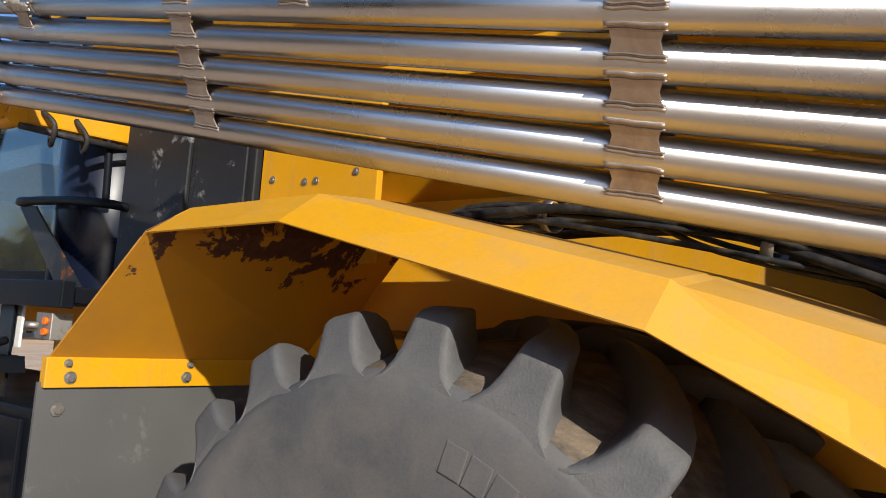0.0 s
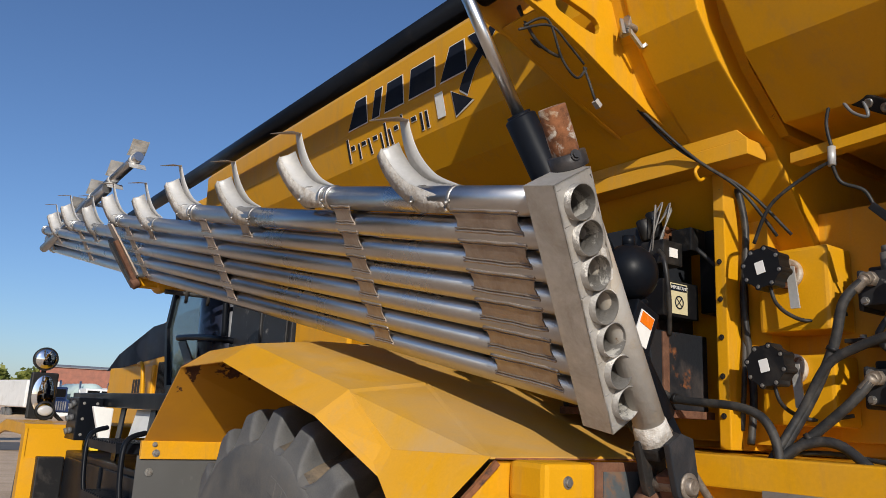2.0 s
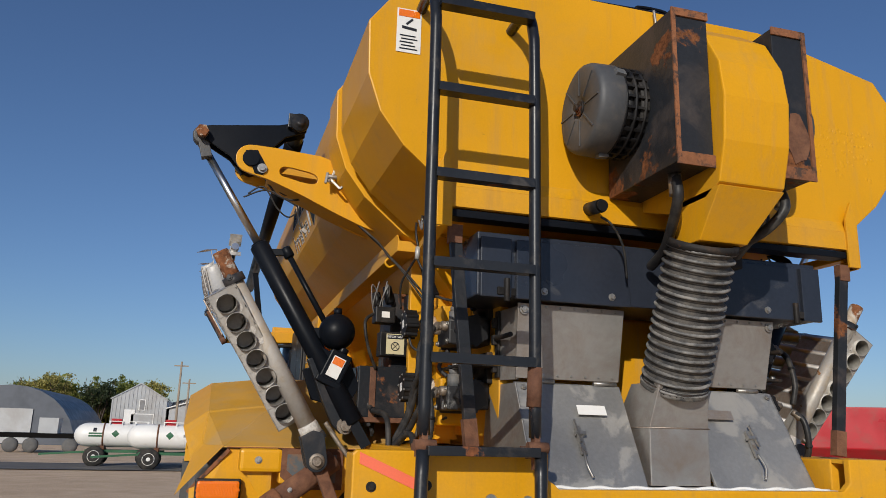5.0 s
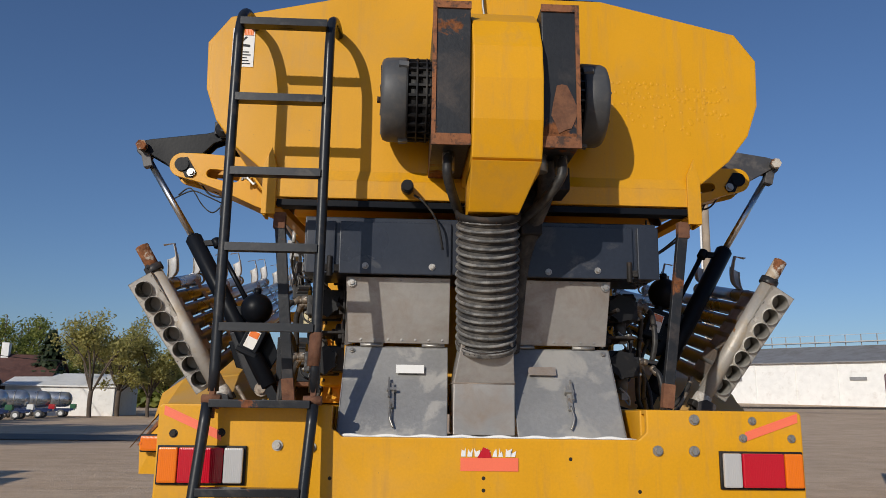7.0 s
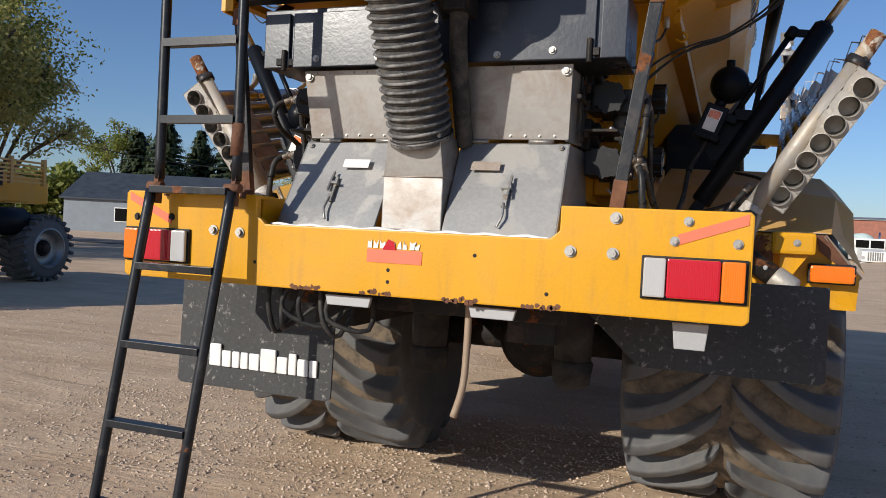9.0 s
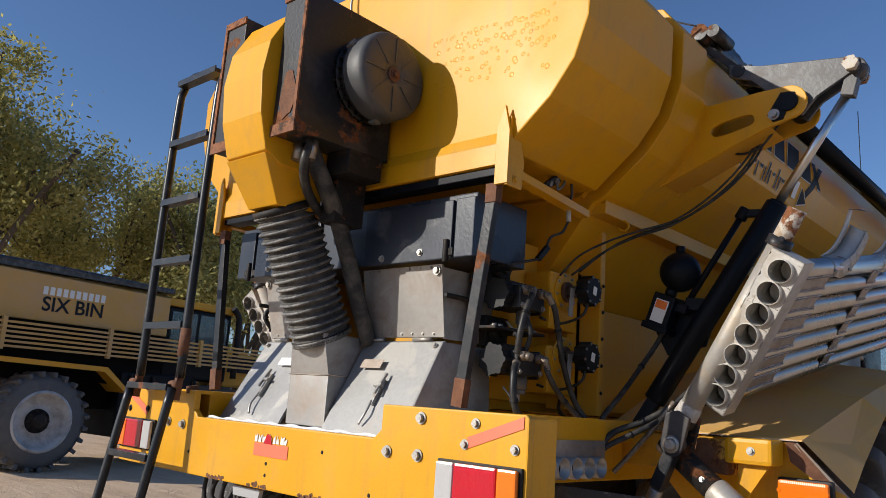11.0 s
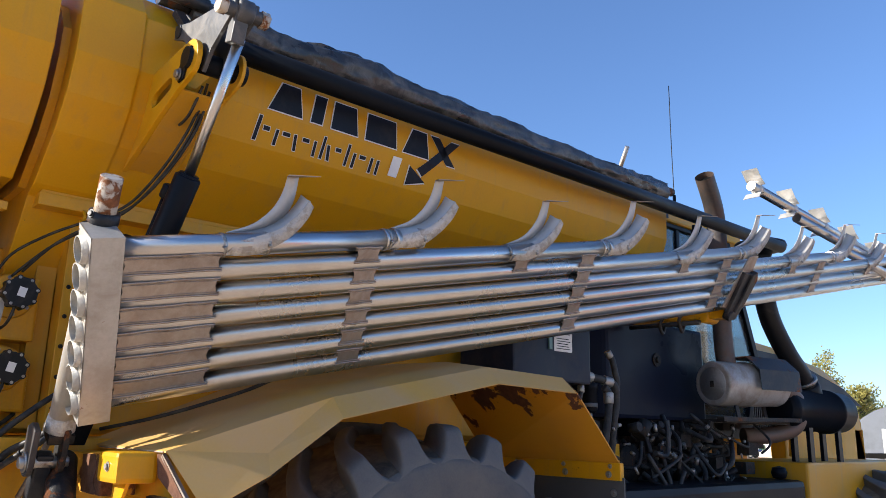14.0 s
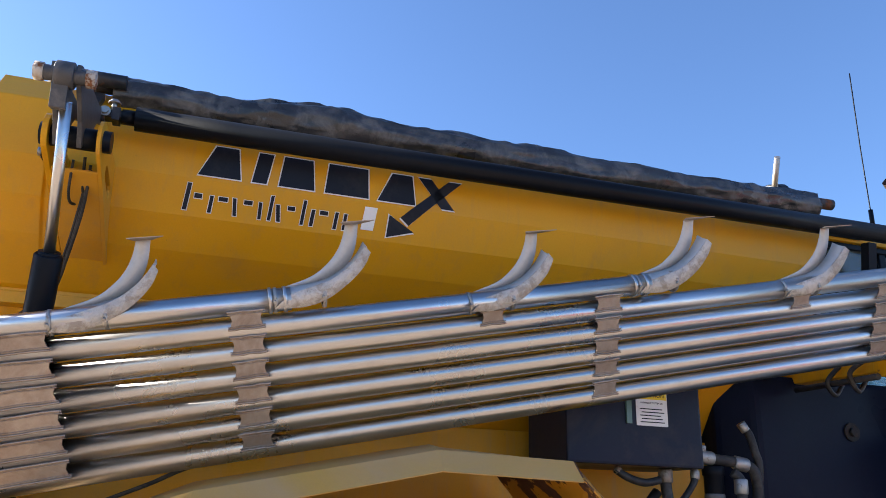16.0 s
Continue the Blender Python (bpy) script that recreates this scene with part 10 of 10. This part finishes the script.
def lorry(x, y, turn, colour, tank, label):
    t = thing("lorry", label, "lorry")
    t.matrix_basis = pose(x, y, GROUND, 0, 0, turn)
    s = Shape().box(-1.05, 1.05, 0.2, 1.7, 1.0, 2.6)
    s.plate([(-0.85, 1.7, 0.9), (-0.85, 3.3, 0.9), (-0.85, 3.3, 1.65), (-0.85, 1.7, 1.85)], (1.7, 0, 0))
    cabp = part("cab", s, colour, t, bevel=0.08)
    part("windscreen", Shape().box(-0.92, -0.06, 1.70, 1.73, 1.9, 2.45), shade_and_black, cabp)
    part("windscreen", Shape().box(0.06, 0.92, 1.70, 1.73, 1.9, 2.45), shade_and_black, cabp)
    s = Shape()
    for k in range(7):
        s.box(-0.5 + 0.15 * k, -0.42 + 0.15 * k, 3.30, 3.33, 1.0, 1.6)
    part("grille", s, zinc, cabp)
    part("front_bumper", Shape().box(-1.1, 1.1, 3.3, 3.45, 0.5, 0.85), white_paint, cabp, bevel=0.03)
    for q in (-1, 1):
        part("headlight", Shape().cyl((q * 0.78, 3.3, 1.2), (q * 0.78, 3.34, 1.2), 0.12, n=14), lens_clear, cabp)
        part("stack", Shape().cyl((q * 1.0, 0.1, 1.0), (q * 1.0, 0.1, 3.1), 0.07, n=10), chrome, cabp)
    if tank:
        part("load_tank", Shape().revolve((0, 0, 2.0), (0, -6.5, 2.0), [(0, 0.6), (0.3, 1.0), (6.2, 1.0), (6.5, 0.6)], 26), tank, t)
    else:
        part("load_box", Shape().box(-1.2, 1.2, -8, -0.1, 1.1, 3.0), white_paint, t, bevel=0.05)
    part("frame", Shape().box(-0.5, 0.5, -7, 3.2, 0.6, 1.0), shade_and_black, t)
    for q in (-1, 1):
        for wy in (2.6, -4.2, -5.4):
            w = part("wheel", Shape().revolve((q * 1.1, wy, 0.5), (q * 0.8, wy, 0.5), [(0, 0.28), (0.03, 0.48), (0.27, 0.48), (0.3, 0.28)], 20), tyre_rubber, t)
            part("rim", Shape().cyl((q * 1.11, wy, 0.5), (q * 1.0, wy, 0.5), 0.26, n=14), zinc, w)


lorry(10.6, 62, 185, white_paint, surface("pale_green_tank", (0.50, 0.60, 0.56), 0.4, vary=0.08), "white lorry with a pale green tank")
lorry(17.0, 74, 182, white_paint, None, "white lorry with a plain box body")
lorry(21.5, 72, 178, surface("beige_paint", (0.5, 0.46, 0.38), 0.5), None, "beige lorry with a white box body")
lorry(7.3, 62, 188, blue_paint, None, "dark blue lorry with chrome stacks")
lorry(26, 82, 182, white_paint, None, "white lorry with a plain box body")
t = thing("flatbed_trailer", "dark flatbed trailer with crates", "trailer")
t.matrix_basis = pose(-9.6, 47, GROUND, 0, 0, 0)
part("bed", Shape().box(-3.2, 1.2, -1.2, 1.2, 0.8, 1.05), shade_and_black, t)
part("rack", Shape().box(-1.2, -0.2, -0.6, 0.6, 1.05, 1.9), siding_grey, t)
for wx in (-2.4, -1.4, 0.6):
    part("wheel", Shape().revolve((wx, -1.2, 0.4), (wx, -0.9, 0.4), [(0, 0.2), (0.03, 0.4), (0.27, 0.4), (0.3, 0.2)], 18), tyre_rubber, t)

# red gravity wagon
t = thing("gravity_wagon", "red gravity wagon hopper on legs", "farm wagon")
t.matrix_basis = pose(9.8, 9.8, GROUND, 0, 0, -30)
s = Shape().loft([[(-1.6, -1.3, 2.32), (1.8, -1.3, 2.32), (1.8, 1.3, 2.32), (-1.6, 1.3, 2.32)], [(-1.6, -1.3, 1.6), (1.8, -1.3, 1.6), (1.8, 1.3, 1.6), (-1.6, 1.3, 1.6)], [(-0.5, -0.5, 0.95), (0.6, -0.5, 0.95), (0.6, 0.5, 0.95), (-0.5, 0.5, 0.95)]])
part("hopper", s, red_paint, t, bevel=0.02)
for q in (-1, 1):
    for p in (-1.4, 1.6):
        part("leg", Shape().bar((p, q * 1.2, 1.65), (p * 0.9, q * 1.1, 0.5), 0.09, 0.09), red_paint, t)
        w = part("wheel", Shape().revolve((p * 0.85, q * 1.05, 0.42), (p * 0.85, q * 0.8, 0.42), [(0, 0.2), (0.03, 0.4), (0.22, 0.4), (0.25, 0.2)], 20), tyre_rubber, t)
part("frame", Shape().box(-1.5, 1.7, -0.4, 0.4, 0.5, 0.65), red_paint, t)


# ---- the second spreader, parked alongside ----
t2 = thing("bin_truck", "second yellow spreader with slatted boom racks, parked beyond", "spreader truck")
t2.matrix_basis = pose(-13.6, 3.9, 0, 0, 0, 6)
s = Shape().loft([[(-1.25, -3.0, 2.55), (1.25, -3.0, 2.55), (1.25, -3.0, 3.45), (1.0, -3.0, 3.55), (-1.0, -3.0, 3.55), (-1.25, -3.0, 3.45)], [(-1.25, 2.2, 2.55), (1.25, 2.2, 2.55), (1.25, 2.2, 3.35), (1.0, 2.2, 3.45), (-1.0, 2.2, 3.45), (-1.25, 2.2, 3.35)]])
# paled paint lifts the bin's shaded side
b2_ = part("bin", s, yellow_shade_dusted, t2, "long yellow bin, dusty paint lightened for its shaded side", bevel=0.02)
s = Shape().box(-1.27, 1.27, -3.0, 2.25, 3.46, 3.56)
s.hose([(1.22, -3.0, 3.58), (1.22, 0, 3.55), (1.22, 2.2, 3.50)], 0.06, 8)
part("tarp", s, tarp_mat, b2_, "black rolled tarp")
s = Shape()
for k in range(10):
    s.box(1.252, 1.256, -0.495 + 0.126 * k, -0.408 + 0.126 * k, 3.04, 3.19)
part("white_print", s, decal_white, b2_, "white letter-sized bars")
words("SIX BIN", 0.37, pose(1.258, 0.12, 2.86, 90, 0, 90), decal_dark, b2_, "side_text", 0.002, 0.006)
for k in range(6):
    s = Shape().box(1.42, 1.47, -3.2, 6.0, 2.02 + 0.085 * k, 2.06 + 0.085 * k)
    part("rack_slat", s, yellow_shade_dusted, t2, "yellow rack slat")
for y in (-3.1, -1.2, 0.8, 2.9, 5.0, 5.9):
    s = Shape().box(1.40, 1.49, y, y + 0.07, 1.98, 2.55)
    part("rack_post", s, yellow_shade_dusted, t2)
s = Shape().plate([(1.75, -2.0, 1.55), (1.75, -1.5, 1.85), (1.75, 0.7, 1.80), (1.75, 1.25, 1.35), (1.75, 1.15, 1.35), (1.75, 0.65, 1.72), (1.75, -1.45, 1.77), (1.75, -1.9, 1.5)], (-0.02, 0, 0))
s.strip([(1.75, -2.0, 1.55), (1.75, -1.5, 1.85), (1.75, 0.7, 1.80), (1.75, 1.25, 1.35)], (-1.0, 0, 0), 0.01)
part("fender", s, yellow_dusty, t2)
# chassis and filler block, near-black to paint the shade under the bin
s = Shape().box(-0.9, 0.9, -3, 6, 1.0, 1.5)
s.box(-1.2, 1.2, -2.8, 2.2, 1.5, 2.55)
part("chassis", s, shade_and_black, t2, "chassis block with the underbody shade painted near-black")
part("side_box", Shape().box(-1.2, 1.25, 1.3, 3.0, 0.48, 1.75), black, t2, bevel=0.03)
part("battery_box", Shape().box(-1.2, 1.15, 3.1, 4.3, 0.62, 1.6), scuffed_black, t2, bevel=0.03)
for k in range(4):
    part("under_pipe", Shape().hose([(1.28, 1.5 + 0.5 * k, 1.7), (1.33, 1.6 + 0.5 * k, 1.2), (1.28, 1.75 + 0.5 * k, 0.7)], 0.035, 8), dark_iron, t2, "dark pipe")
part("step_box", Shape().box(1.301, 1.40, 1.6, 2.4, 0.5, 1.2), black, t2, bevel=0.03)
part("side_tank", Shape().cyl((1.2, 4.6, 1.2), (1.2, 5.6, 1.2), 0.3, n=18, edge=0.03), black, t2)
s = Shape().box(-0.85, 0.85, 2.45, 4.15, 1.7, 3.25)
c2 = part("cab", s, black, t2, bevel=0.05)
part("cab_roof", Shape().box(-0.92, 0.92, 2.35, 4.3, 3.25, 3.42), yellow_dusty, c2, bevel=0.04)
for a, b in ((2.55, 3.2), (3.28, 4.05)):
    part("side_glass", Shape().box(0.852, 0.86, a, b, 2.25, 3.15), glass, c2)
part("rear_glass", Shape().box(-0.7, 0.7, 2.44, 2.448, 2.3, 3.1), glass, c2)
s = Shape().loft([[(-0.7, 4.2, 1.6), (0.7, 4.2, 1.6), (0.7, 4.2, 2.5), (-0.7, 4.2, 2.5)], [(-0.65, 7.0, 1.6), (0.65, 7.0, 1.6), (0.65, 7.0, 2.1), (-0.65, 7.0, 2.1)]])
part("hood", s, yellow_dusty, t2, bevel=0.05)
part("hood_sweep", Shape().box(0.705, 0.712, 4.3, 5.6, 1.95, 2.3), decal_dark, t2)
part("exhaust", Shape().hose([(1.0, 4.25, 1.8), (1.0, 4.25, 3.0), (1.0, 4.2, 3.25), (1.0, 4.05, 3.4)], 0.07, 12), dark_iron, t2)
for x, y, r in ((1.3, -0.4, 0.86), (1.25, 6.0, 0.72)):
    for q in (1, -1):
        w_ = 1.0 if y < 2 else 0.75
        s = Shape().revolve((q * (x - w_ / 2), y, GROUND + r), (q * (x + w_ / 2), y, GROUND + r), [(0, r * 0.585), (0.02, r * 0.8), (0.08, r * 0.94), (0.2, r * 0.96), (w_ - 0.2, r * 0.96), (w_ - 0.08, r * 0.94), (w_ - 0.02, r * 0.8), (w_, r * 0.585)], 40, caps=False)
        w = part("wheel", s, tyre_rubber, t2, "big lugged tyre")
        for h in (1, -1):
            d = Vector((0, 0, 1))
            c = d * r * 0.95
            bar = Shape().bar(c + Vector((h * q * w_ * 0.02, 0, 0)), c + Vector((h * q * w_ * 0.5, 0.12, 0)), 0.07, 0.09, d).mesh("lug", 0.01)
            bar.materials.append(tyre_rubber)
            for k in range(24):
                o = new("lug", bar)
                o.parent = w
                o.matrix_basis = Matrix.Translation((q * x, y, GROUND + r)) @ Matrix.Rotation(2 * math.pi * (k + (0.5 if h < 0 else 0)) / 24, 4, "X")
        s = Shape().revolve((q * (x + w_ / 2 + 0.01), y, GROUND + r), (q * (x - w_ / 2), y, GROUND + r), [(0, r * 0.58), (0.01, r * 0.63), (0.03, r * 0.62), (0.05, r * 0.56), (0.16, r * 0.52), (0.22, r * 0.46), (0.22, r * 0.26), (0.20, r * 0.24), (0.20, 0.02)], 32, caps=False)
        part("rim", s, surface("grey_rim", (0.55, 0.55, 0.54), 0.5, vary=0.08, dirt=(0.2, 0.17, 0.14), dirt_at=(0.45, 0.7)) if q == 1 and y < 2 else zinc, w, "grey steel rim")
        f = q * (x + w_ / 2 - 0.19)
        s = Shape().revolve((f, y, GROUND + r), (f + q, y, GROUND + r), [(0, r * 0.25), (0.03, r * 0.245), (0.05, r * 0.17), (0.11, r * 0.16), (0.125, r * 0.13), (0.125, 0.0)], 24, caps=False)
        for k in range(10):
            a = 2 * math.pi * k / 10
            s.cyl((f + q * 0.025, y + math.cos(a) * r * 0.212, GROUND + r + math.sin(a) * r * 0.212), (f + q * 0.065, y + math.cos(a) * r * 0.212, GROUND + r + math.sin(a) * r * 0.212), 0.019, n=6)
        part("hub", s, dark_iron, w, "dark dusty hub with a ring of nuts")

# loose stones on the yard near the truck
vs, fs = [], []
rng = random.Random(55)
cube = [(a, b, c) for a in (-1, 1) for b in (-1, 1) for c in (-1, 1)]
for k in range(34000):
    x, y = rng.uniform(-9, 8), rng.uniform(-2.6, 9)
    if rng.random() < 0.7:
        x, y = rng.uniform(-4.5, 4.5), rng.uniform(-2.2, 3.5)
    if noise.noise((x * 0.8, y * 0.8, 5)) < rng.uniform(-0.5, 0.3):
        continue
    sz = rng.uniform(0.004, 0.016) * (1.6 if rng.random() < 0.08 else 1)
    i = len(vs)
    a = rng.uniform(0, 6.28)
    pts = [(1, 0, 0), (0.3, 0.9, 0.1), (-0.8, 0.5, 0), (-0.7, -0.6, 0), (0.4, -0.9, 0), (0.1, 0.1, 0.8)]
    for px, py, pz in pts:
        px, py, pz = px * rng.uniform(0.7, 1.2), py * rng.uniform(0.7, 1.2), pz * rng.uniform(0.6, 1.1)
        vs.append((x + sz * (px * math.cos(a) - py * math.sin(a)), y + sz * (px * math.sin(a) + py * math.cos(a)), GROUND + 0.002 + sz * pz))
    fs += [(i, i + 1, i + 5), (i + 1, i + 2, i + 5), (i + 2, i + 3, i + 5), (i + 3, i + 4, i + 5), (i + 4, i, i + 5)]
me = bpy.data.meshes.new("loose_stones")
me.from_pydata(vs, [], fs)
stone_mat, nt, bs = nodes_of("loose_stone")
nt.links.new(blend(nt, nt.nodes.new("ShaderNodeNewGeometry").outputs["Random Per Island"], (0.34, 0.245, 0.175), (0.70, 0.55, 0.42)), bs.inputs["Base Color"])
bs.inputs["Roughness"].default_value = 0.9
me.materials.append(stone_mat)
tagged(new("loose_stones", me), "scattered loose gravel stones", "gravel", kind="stuff")
